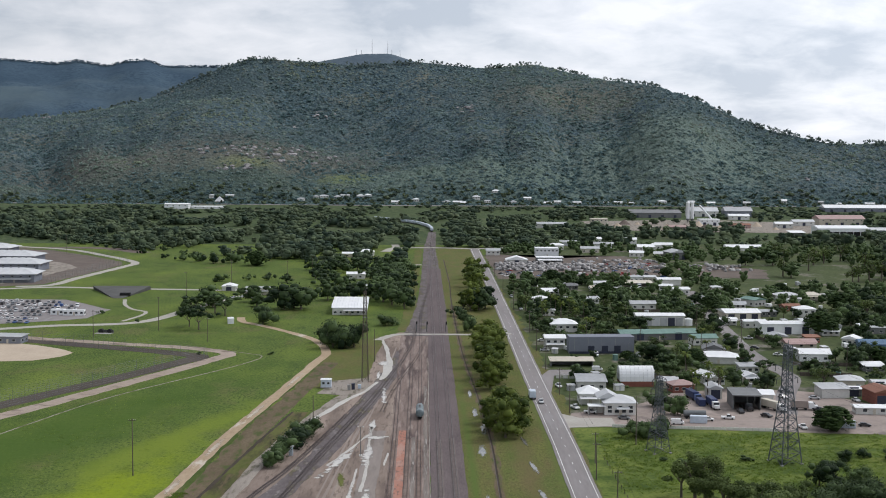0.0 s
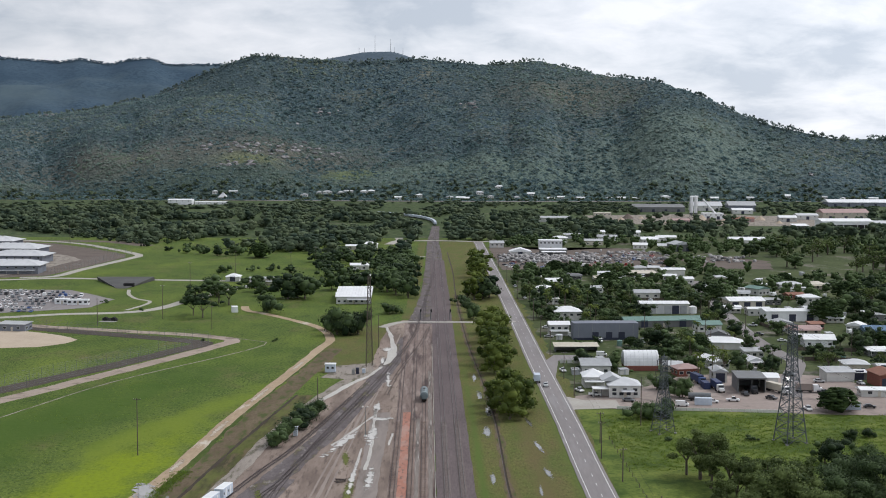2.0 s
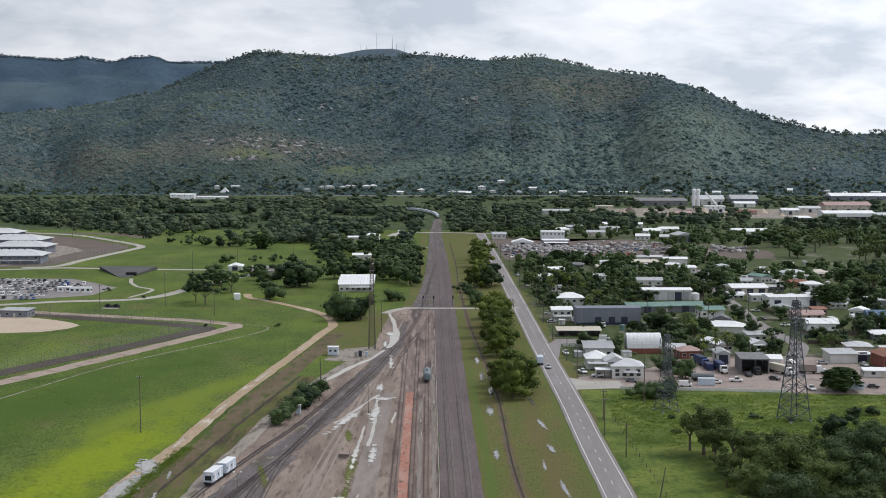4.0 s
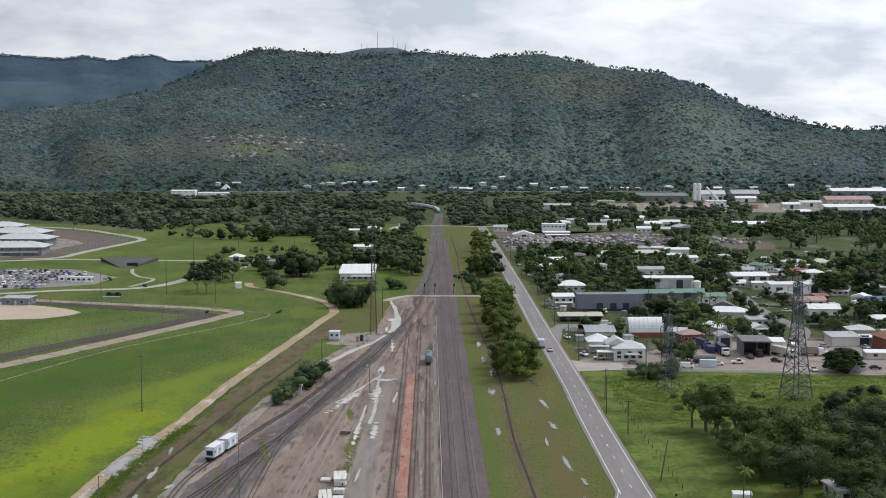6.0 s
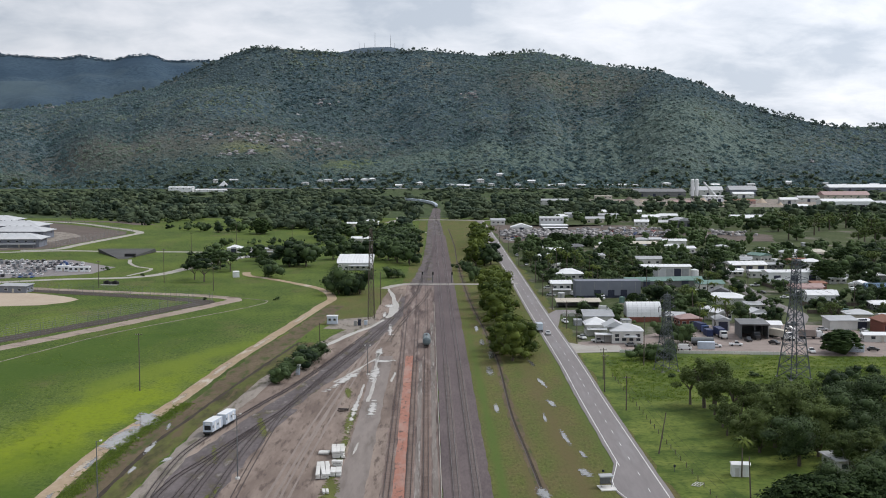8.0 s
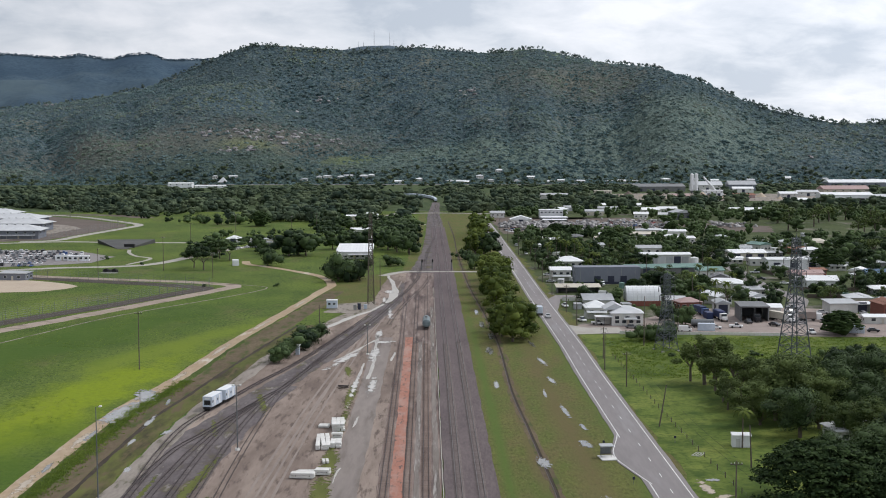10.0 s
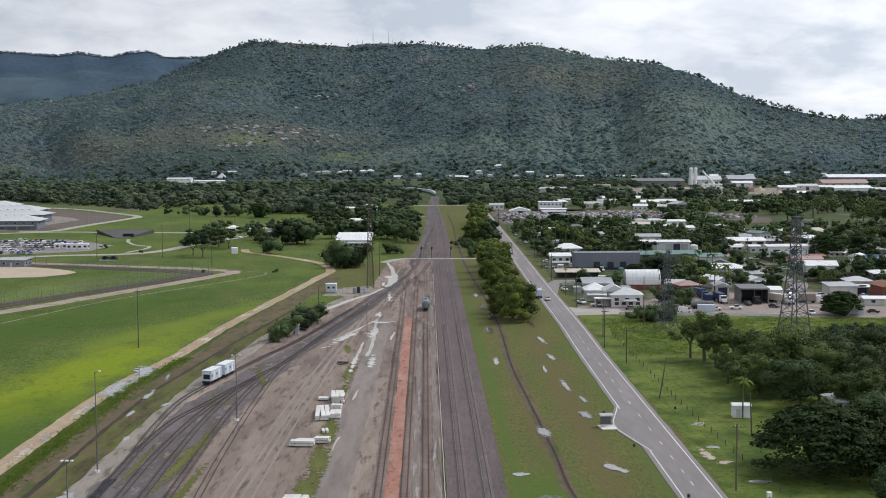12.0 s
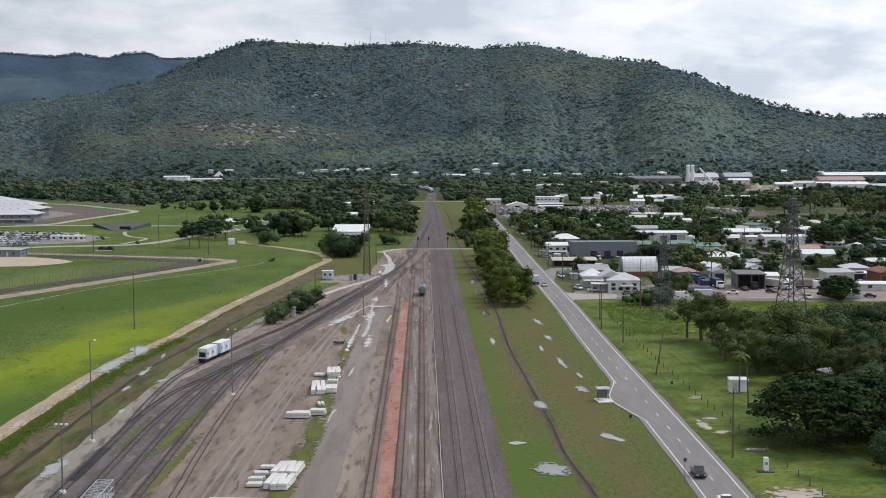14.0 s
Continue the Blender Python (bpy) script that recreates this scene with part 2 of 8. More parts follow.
ASPHALT = material("weathered_asphalt", (0.177, 0.162, 0.160), (0.256, 0.235, 0.232), 1.0, 0.85, 0.01, broad=0.6, spec=0.25, wear=((0.242, 0.228, 0.228), 0.2, 6), stretch=8)
PAVED = material("worn_paving", (0.182, 0.156, 0.142), (0.262, 0.228, 0.206), 1.4, 0.9, 0.01, broad=0.6, spec=0.2, wear=[((0.290, 0.256, 0.228), 0.24, 5, 0.08), ((0.150, 0.126, 0.112), 0.28, 2.5, 0.1)], stretch=7)
LANE = material("pale_road", (0.30, 0.28, 0.25), (0.42, 0.40, 0.36), 1.0, 0.9, 0.01, broad=0.5, spec=0.2)
DARKGRAVEL = material("dark_gravel", (0.095, 0.077, 0.066), (0.17, 0.14, 0.122), 1.0, 0.95, 0.04, broad=0.5, spec=0.12)
DARKSTONE = material("fresh_black_ballast", (0.040, 0.042, 0.050), (0.080, 0.082, 0.092), 0.5, 0.9, 0.03, broad=0.4, spec=0.15)
DARKEARTH = material("dark_bare_earth", (0.052, 0.044, 0.038), (0.098, 0.084, 0.074), 1.0, 0.95, 0.04, broad=0.5, spec=0.1)
PINKYARD = material("pinkish_concrete_yard", (0.224, 0.184, 0.164), (0.344, 0.287, 0.256), 2.0, 0.9, 0.01, broad=0.6, spec=0.2, wear=((0.172, 0.143, 0.128), 0.25, 6))
SAND = material("pale_sand", (0.38, 0.31, 0.24), (0.5, 0.42, 0.33), 1.5, 0.95, 0.02, broad=0.5, spec=0.1)
PAINT = material("road_paint", (0.6, 0.6, 0.58), (0.82, 0.82, 0.8), 0.5, 0.6, 0.0, broad=0.3)
WHITE = material("white_sheet_roof", (0.62, 0.63, 0.64), (0.82, 0.83, 0.83), 3.0, 0.55, 0.0, broad=0.5, spread=0.35)
PALEWALL = material("pale_wall", (0.45, 0.45, 0.43), (0.68, 0.67, 0.64), 2.0, 0.75, 0.0, broad=0.5, spread=0.8)
CREAM = material("cream_wall", (0.42, 0.38, 0.31), (0.58, 0.54, 0.46), 2.0, 0.75, 0.0, broad=0.5, spread=0.6)
PALEROOF = material("pale_steel_roof", (0.42, 0.43, 0.44), (0.6, 0.61, 0.62), 3.0, 0.5, 0.0, broad=0.5, spread=0.3)
GREYROOF = material("grey_steel_roof", (0.27, 0.28, 0.29), (0.46, 0.47, 0.48), 2.5, 0.5, 0.0, broad=0.5, spread=0.6)
DARKROOF = material("dark_steel_roof", (0.10, 0.105, 0.11), (0.19, 0.19, 0.19), 2.5, 0.55, 0.0, broad=0.5, spread=0.4)
GREENROOF = material("green_steel_roof", (0.10, 0.19, 0.165), (0.19, 0.29, 0.25), 2.5, 0.55, 0.0, broad=0.5, spread=0.3)
BLUEROOF = material("blue_steel_roof", (0.06, 0.12, 0.2), (0.11, 0.19, 0.29), 2.5, 0.55, 0.0, broad=0.5)
TILEROOF = material("terracotta_tiles", (0.18, 0.085, 0.06), (0.30, 0.15, 0.105), 0.6, 0.85, 0.02, broad=0.4, spread=0.4)
GREYWALL = material("bluish_grey_wall", (0.15, 0.165, 0.20), (0.205, 0.22, 0.255), 3.0, 0.7, 0.0, broad=0.6)
BRICKRED = material("red_brick_wall", (0.16, 0.06, 0.045), (0.26, 0.10, 0.075), 0.4, 0.9, 0.01, broad=0.4)
DARKDOOR = material("dark_door", (0.02, 0.025, 0.045), (0.045, 0.05, 0.08), 1.0, 0.5, 0.0)
# near black: painted shade of openings, and the black signal heads
SHADE = material("shade_and_black_paint", (0.012, 0.012, 0.013), (0.03, 0.03, 0.03), 1.0, 0.9, 0.0)
GLASS = material("window_glass", (0.02, 0.025, 0.03), (0.05, 0.06, 0.07), 2.0, 0.12, 0.0, spec=0.6)
CONCRETE = material("pale_concrete", (0.50, 0.49, 0.46), (0.72, 0.71, 0.68), 0.8, 0.85, 0.01, broad=0.5, spread=0.3)
GREYCONC = material("grey_concrete", (0.22, 0.22, 0.21), (0.36, 0.35, 0.33), 1.0, 0.9, 0.01, broad=0.5)
DARKCONC = material("stained_dark_concrete", (0.055, 0.055, 0.055), (0.11, 0.11, 0.105), 1.0, 0.9, 0.02, broad=0.5)
TOWERSTEEL = material("weathered_tower_steel", (0.070, 0.080, 0.092), (0.135, 0.148, 0.165), 0.5, 0.55, 0.0, metal=0.3, broad=0.5)
STEEL = material("galvanised_steel", (0.11, 0.12, 0.125), (0.2, 0.21, 0.215), 0.5, 0.5, 0.0, metal=0.3, broad=0.5)
RAIL = material("worn_rail", (0.036, 0.029, 0.030), (0.085, 0.068, 0.066), 0.4, 0.6, 0.0, metal=0.2)
BRIGHTRAIL = material("polished_rail", (0.11, 0.095, 0.092), (0.20, 0.18, 0.175), 0.4, 0.4, 0.0, metal=0.4)
SLEEPER = material("weathered_sleepers", (0.150, 0.124, 0.112), (0.218, 0.184, 0.168), 0.5, 0.95, 0.0, island=True)
BROWNSLEEPER = material("brown_old_sleepers", (0.150, 0.106, 0.086), (0.236, 0.176, 0.144), 0.5, 0.95, 0.0, island=True)
OLDSLEEPER = material("dark_old_sleepers", (0.084, 0.071, 0.071), (0.150, 0.126, 0.122), 0.5, 0.95, 0.0, island=True)
TIMBER = material("weathered_pole", (0.075, 0.06, 0.05), (0.15, 0.125, 0.105), 0.3, 0.9, 0.0, spread=0.3)
RUBBER = material("black_rubber", (0.012, 0.012, 0.012), (0.03, 0.03, 0.03), 0.2, 0.8, 0.0)
ROCK = material("granite", (0.185, 0.178, 0.182), (0.385, 0.368, 0.366), 3.0, 0.9, 0.2, broad=0.5, spread=0.6)
BARK = material("bark", (0.075, 0.06, 0.045), (0.17, 0.145, 0.12), 0.4, 0.95, 0.02, spread=0.3)
# the light tone is blued a little for mid-distance haze
HEDGE = material("dark_broad_leaves", (0.010, 0.022, 0.009), (0.076, 0.115, 0.042), 2.0, 0.75, 0.0, broad=0.5, spread=0.8, island=True, spec=0.15)
RAINLEAF = material("rain_tree_leaves", (0.012, 0.024, 0.010), (0.050, 0.078, 0.026), 2.0, 0.8, 0.0, broad=0.4, spread=0.3, island=True, spec=0.06)
OLIVE = material("olive_leaves", (0.036, 0.058, 0.011), (0.140, 0.176, 0.034), 2.0, 0.75, 0.0, broad=0.4, spread=0.5, island=True, spec=0.15, leaf=0.15)
GUM = material("gum_leaves", (0.034, 0.056, 0.018), (0.132, 0.172, 0.054), 2.0, 0.75, 0.0, broad=0.4, spread=0.5, island=True, spec=0.15, leaf=0.15)
TUSSOCK = material("tussock_blades", (0.090, 0.145, 0.024), (0.200, 0.265, 0.052), 3.0, 0.9, 0.0, broad=0.5, island=True, spec=0.1, leaf=0.45)
BROWNBANK = material("brown_drain_bank", (0.085, 0.065, 0.042), (0.165, 0.13, 0.085), 0.8, 0.95, 0.05, broad=0.5, spec=0.1, wear=((0.07, 0.085, 0.03), 0.35, 4, 0.06), stretch=3)
# a little distance haze is put into the blue of these leaves
WOODLAND = material("woodland_leaves", (0.020, 0.036, 0.025), (0.108, 0.140, 0.078), 9.0, 0.85, 0.0, broad=0.4, island=True, spec=0.08, wear=[((0.126, 0.152, 0.084), 0.30, 2.2, 0.10), ((0.030, 0.049, 0.036), 0.34, 3.0, 0.10)])
# haze and broad relief shade are put into the hillside leaf colours
HILLWOOD = material("hazed_hillside_leaves", (0.146, 0.216, 0.226), (0.276, 0.362, 0.338), 12.0, 0.9, 0.0, broad=0.7, island=True, spec=0.02, wear=[((0.320, 0.382, 0.276), 0.30, 14, 0.12), ((0.150, 0.216, 0.236), 0.42, 22, 0.12)], leaf=0.66)
# distance haze is put into both far slope colours, paler on the dome
FARFLOOR = material("haze_blue_slope", (0.044, 0.075, 0.106), (0.086, 0.126, 0.160), 14.0, 0.95, 1.5, broad=0.35, spec=0.03, wear=[((0.040, 0.066, 0.096), 0.5, 1.0, 0.06), ((0.042, 0.069, 0.100), 0.4, 16, 0.12), ((0.084, 0.118, 0.138), 0.3, 24, 0.12)])
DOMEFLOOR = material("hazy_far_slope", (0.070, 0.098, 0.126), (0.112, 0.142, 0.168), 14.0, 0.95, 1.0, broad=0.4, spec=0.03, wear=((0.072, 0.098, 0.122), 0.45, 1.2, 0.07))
# gully leaves hold haze, and a darker tone that doubles as valley shade
GULLYWOOD = material("hazed_gully_leaves", (0.108, 0.174, 0.188), (0.212, 0.296, 0.288), 12.0, 0.9, 0.0, broad=0.6, island=True, spec=0.02, leaf=0.6)
# shrub, range and ridge foliage hold distance haze in their base colours
SHRUBWOOD = material("hazed_hillside_shrubs", (0.074, 0.114, 0.124), (0.146, 0.194, 0.176), 12.0, 0.95, 0.0, broad=0.5, island=True, spec=0.02, wear=[((0.134, 0.144, 0.110), 0.3, 14, 0.14)])
FARWOOD = material("haze_blue_leaves", (0.085, 0.128, 0.168), (0.115, 0.165, 0.205), 40.0, 0.95, 0.0, broad=0.6, spec=0.02, leaf=0.4)
RIDGEWOOD = material("hazed_ridge_leaves", (0.090, 0.122, 0.118), (0.200, 0.246, 0.212), 12.0, 0.9, 0.0, broad=0.6, spec=0.04, leaf=0.45)
SILT = material("dried_pale_silt", (0.327, 0.310, 0.284), (0.516, 0.499, 0.464), 0.7, 0.8, 0.0, broad=0.5)
WAGONWHITE = material("white_wagon_paint", (0.40, 0.46, 0.54), (0.58, 0.63, 0.70), 1.2, 0.5, 0.0, broad=0.5)
TANKPAINT = material("grey_green_tank_paint", (0.085, 0.115, 0.125), (0.20, 0.245, 0.255), 1.0, 0.4, 0.0, broad=0.5)
BLUEBOX = material("navy_container_paint", (0.018, 0.03, 0.085), (0.04, 0.055, 0.13), 1.0, 0.5, 0.0)


def paint(name, c):
    return material(name, tuple(v * 0.85 for v in c), c, 0.8, 0.3, 0.0, spec=0.5)


WRECKPAINT = material("mixed_wreck_paint", (0.02, 0.02, 0.022), (0.42, 0.40, 0.39), 2.0, 0.4, 0.0, broad=0.3, island=True, spec=0.4)
PINKROOF = material("faded_red_steel_roof", (0.30, 0.20, 0.185), (0.42, 0.30, 0.28), 2.0, 0.6, 0.0, broad=0.5)
CARPAINT = [paint("white_car_paint", (0.78, 0.78, 0.78)), paint("silver_car_paint", (0.45, 0.46, 0.47)), paint("black_car_paint", (0.03, 0.03, 0.034)),
            paint("blue_car_paint", (0.04, 0.09, 0.25)), paint("red_car_paint", (0.3, 0.035, 0.03)), paint("grey_car_paint", (0.16, 0.17, 0.18))]

# ---- mesh helpers ----


def part(name, bm, mat, parent=None, label=""):
    """Links a bmesh as one mesh object under a thing or a part."""
    me = bpy.data.meshes.new(name)
    bm.to_mesh(me)
    bm.free()
    me.materials.append(mat)
    ob = new(name, me)
    ob.parent = parent
    return tagged(ob, label)


def share(name, me, parent, m, label=""):
    """An object of its own on a mesh that alike pieces share."""
    ob = new(name, me)
    ob.parent = parent
    ob.matrix_basis = m
    return tagged(ob, label)


def mesh_of(name, bm, mat):
    me = bpy.data.meshes.new(name)
    bm.to_mesh(me)
    bm.free()
    me.materials.append(mat)
    return me


def empty(name, m, label, category, group="", kind=""):
    ob = new(name)
    ob.empty_display_size = 0.5
    ob.matrix_basis = m
    return tagged(ob, label, category, group, kind)


def box(bm, x, y, z, sx, sy, sz, turn=0.0, bevel=0.0):
    """A box whose base centre is at x, y, z."""
    m = Matrix.Translation((x, y, z + sz / 2)) @ Matrix.Rotation(turn, 4, "Z") @ Matrix.Diagonal((sx, sy, sz, 1))
    made = bmesh.ops.create_cube(bm, size=1, matrix=m)
    if bevel:
        edges = {e for v in made["verts"] for e in v.link_edges}
        bmesh.ops.bevel(bm, geom=list(edges), offset=bevel, segments=1, affect="EDGES")
    return bm


def rod(bm, a, b, r0, r1=None, seg=6):
    """A tapered bar from a to b."""
    a, b = Vector(a), Vector(b)
    d = b - a
    m = Matrix.Translation((a + b) / 2) @ d.to_track_quat("Z", "Y").to_matrix().to_4x4()
    bmesh.ops.create_cone(bm, cap_ends=True, segments=seg, radius1=r0, radius2=r0 if r1 is None else r1, depth=d.length, matrix=m)
    return bm


def prism(bm, outline, x0, x1):
    """A solid with the outline (y, z) drawn out along x."""
    rings = [[bm.verts.new((x, y, z)) for y, z in outline] for x in (x0, x1)]
    n = len(outline)
    for i in range(n):
        bm.faces.new((rings[0][i], rings[0][(i + 1) % n], rings[1][(i + 1) % n], rings[1][i]))
    bm.faces.new(rings[0][::-1])
    bm.faces.new(rings[1])
    bmesh.ops.recalc_face_normals(bm, faces=bm.faces[:])
    return bm


def mesh_np(name, verts, faces, mats, slots=None, smooth=False):
    """A mesh object from arrays; faces has three or four columns."""
    me = bpy.data.meshes.new(name)
    n, k = faces.shape
    me.vertices.add(len(verts))
    me.vertices.foreach_set("co", np.ascontiguousarray(verts, np.float32).ravel())
    me.loops.add(n * k)
    me.loops.foreach_set("vertex_index", np.ascontiguousarray(faces, np.int32).ravel())
    me.polygons.add(n)
    me.polygons.foreach_set("loop_start", np.arange(0, n * k, k, dtype=np.int32))
    for m in mats:
        me.materials.append(m)
    if slots is not None:
        me.polygons.foreach_set("material_index", np.ascontiguousarray(slots, np.int32))
    if smooth:
        me.polygons.foreach_set("use_smooth", np.ones(n, bool))
    me.update(calc_edges=True)
    me.validate()
    return me


def curve_points(points, step):
    """Points along a smooth line through the given ones."""
    pts = [Vector(p) for p in points]
    pts = [pts[0] * 2 - pts[1]] + pts + [pts[-1] * 2 - pts[-2]]
    out = []
    for i in range(1, len(pts) - 2):
        a, b, c, d = pts[i - 1:i + 3]
        n = max(1, int((c - b).length / step))
        for k in range(n):
            u = k / n
            out.append(0.5 * (2 * b + (c - a) * u + (2 * a - 5 * b + 4 * c - d) * u * u + (3 * b - a - 3 * c + d) * u ** 3))
    out.append(pts[-2])
    return out


def sides(pts, i):
    d = pts[min(i + 1, len(pts) - 1)] - pts[max(i - 1, 0)]
    return Vector((d.y, -d.x)).normalized()


def strip(name, points, width, z, mat, label, category, ragged=0.0, step=6.0, kind="structure", close=False):
    """A low solid band along a line on the ground, its edges more or less ragged."""
    pts = curve_points([Vector((p[0], p[1])) for p in points], step)
    widths = [p[2] if len(p) > 2 else width for p in points]
    rng = random.Random(len(name) * 7 + len(points))
    bm, rows = bmesh.new(), []
    for i, p in enumerate(pts):
        n = sides(pts, i)
        u = i / max(1, len(pts) - 1) * (len(widths) - 1)
        w = widths[int(u)] + (widths[min(int(u) + 1, len(widths) - 1)] - widths[int(u)]) * (u - int(u))
        wob = [ragged * (1.5 * noise.noise((p.x * 0.11 + o, p.y * 0.11, o * 3 + len(name))) + 0.35 * rng.uniform(-1, 1)) for o in (0.0, 7.7)]
        l = p - n * (w / 2 + wob[0])
        r = p + n * (w / 2 + wob[1])
        rows.append([bm.verts.new((*(l - n * 0.05), 0)), bm.verts.new((*l, z)), bm.verts.new((*r, z)), bm.verts.new((*(r + n * 0.05), 0))])
    for a, b in zip(rows, rows[1:]):
        for k in range(3):
            bm.faces.new((a[k], a[k + 1], b[k + 1], b[k]))
    return tagged(part(name, bm, mat), label, category, kind=kind)


def area(name, outline, z, mat, label, category, ragged=0.0, step=8.0, kind="structure"):
    """A low flat ground surface inside an outline."""
    rng = random.Random(len(name) + len(outline) * 13)
    ring = []
    for a, b in zip(outline, outline[1:] + outline[:1]):
        a, b = Vector(a), Vector(b)
        n = max(1, int((b - a).length / step))
        for k in range(n):
            p = a.lerp(b, k / n)
            ring.append((p.x + rng.uniform(-ragged, ragged), p.y + rng.uniform(-ragged, ragged)))
    bm = bmesh.new()
    top = [bm.verts.new((x, y, z)) for x, y in ring]
    low = [bm.verts.new((x, y, 0)) for x, y in ring]
    bm.faces.new(top)
    for i in range(len(ring)):
        j = (i + 1) % len(ring)
        bm.faces.new((low[i], low[j], top[j], top[i]))
    bmesh.ops.triangulate(bm, faces=bm.faces[:])
    bmesh.ops.recalc_face_normals(bm, faces=bm.faces[:])
    return tagged(part(name, bm, mat), label, category, kind=kind)


def patch_material(name, dark, light, rough, spec, grain_size, hold):
    """A thin cover whose edges fray into what lies under it; hold: how much of the patch it covers."""
    m = material(name, dark, light, 0.8, rough, 0.0, broad=0.5, spec=spec)
    ns, ls = m.node_tree.nodes, m.node_tree.links
    tc, geo, size = ns.new("ShaderNodeTexCoord"), ns.new("ShaderNodeNewGeometry"), ns.new("ShaderNodeVectorMath")
    size.operation = "LENGTH"
    ls.new(tc.outputs["Object"], size.inputs[0])
    n = ns.new("ShaderNodeTexNoise")
    n.inputs["Scale"].default_value, n.inputs["Detail"].default_value, n.inputs["Roughness"].default_value = 1 / grain_size, 7, 0.66
    ls.new(geo.outputs["Position"], n.inputs["Vector"])
    wide, both = ns.new("ShaderNodeMath"), ns.new("ShaderNodeMath")
    wide.operation, both.operation = "MULTIPLY", "SUBTRACT"
    wide.inputs[1].default_value = 2.6
    ls.new(n.outputs["Fac"], wide.inputs[0])
    ls.new(wide.outputs[0], both.inputs[0])
    ls.new(size.outputs["Value"], both.inputs[1])
    edge, clear, mix = ns.new("ShaderNodeMapRange"), ns.new("ShaderNodeBsdfTransparent"), ns.new("ShaderNodeMixShader")
    edge.inputs["From Min"].default_value, edge.inputs["From Max"].default_value = 0.72 - hold, 0.92 - hold
    ls.new(both.outputs[0], edge.inputs["Value"])
    ls.new(edge.outputs["Result"], mix.inputs[0])
    ls.new(clear.outputs[0], mix.inputs[1])
    ls.new(ns["Principled BSDF"].outputs[0], mix.inputs[2])
    ls.new(mix.outputs[0], ns["Material Output"].inputs["Surface"])
    return m


SHALLOWS = patch_material("rain_water", (0.20, 0.193, 0.175), (0.30, 0.29, 0.27), 0.07, 1.0, 2.4, 0.36)
BROKENWATER = patch_material("water_among_grass", (0.12, 0.118, 0.10), (0.19, 0.185, 0.165), 0.09, 1.0, 1.1, 0.22)
SILTCOVER = patch_material("thin_pale_silt", (0.36, 0.345, 0.32), (0.60, 0.585, 0.555), 0.5, 0.5, 1.0, 0.10)
GRASSCOVER = patch_material("weedy_grass", (0.072, 0.086, 0.025), (0.150, 0.158, 0.050), 0.95, 0.1, 1.3, 0.20)
SILTNET = patch_material("silt_net", (0.36, 0.345, 0.32), (0.58, 0.565, 0.535), 0.5, 0.5, 3.2, -0.02)
PALECOVER = patch_material("pale_dry_gravel", (0.33, 0.28, 0.22), (0.50, 0.44, 0.37), 0.9, 0.1, 1.6, 0.05)
disc = bmesh.new()
bmesh.ops.create_circle(disc, cap_ends=True, segments=40, radius=1.55)
PATCH_MESH = {}


def puddle(x, y, rx, ry, turn=0.0, z=0.13, mat=None, label="shallow rain puddle lying on the ground", name="puddle", seed=0, category="puddle"):
    """A flat patch with an uneven, frayed shore."""
    mat = mat or SHALLOWS
    if mat.name not in PATCH_MESH:
        PATCH_MESH[mat.name] = mesh_of("patch", disc.copy(), mat)
    ob = new(name, PATCH_MESH[mat.name])
    ob.matrix_basis = pose(x, y, z + 0.003 * (int(abs(x) * 13 + abs(y) * 7 + seed) % 17), 0, 0, math.degrees(turn)) @ Matrix.Diagonal((rx, ry, 1, 1))
    return tagged(ob, label, category, "puddles and patches", "structure")


# ---- the land: a plain, a wooded hill and a farther range, one sheet to the horizon ----
RIDGE = np.array([(-1500, 118), (-1124, 126), (-943, 135), (-763, 151), (-630, 181), (-546, 217), (-479, 247), (-413, 270), (-342, 267), (-198, 257), (-54, 264), (77, 251),
                  (196, 260), (256, 245), (316, 230), (437, 216), (557, 178), (618, 152), (679, 129), (739, 114), (836, 94), (942, 97), (1101, 86), (1600, 70)], float)
RANGE_ = np.array([(-3200, 330), (-2400, 360), (-1934, 382), (-1624, 381), (-1418, 366), (-1345, 378), (-1232, 358), (-1169, 374), (-1087, 381), (-1025, 356), (-797, 358),
                   (-590, 358), (-425, 390), (-301, 414), (-197, 416), (-94, 382), (100, 300), (500, 180), (1500, 60), (3200, 40)], float)
FOOT, CREST, FAR_FOOT, FAR_CREST = 2000.0, 2750.0, 3500.0, 4750.0


def crest(at):
    """How far off the ridge lies in the direction at; its right flank bends towards the viewer."""
    return float(np.interp(at, (0.10, 0.19, 0.26, 0.42), (CREST, 2480, 2330, 2250)))


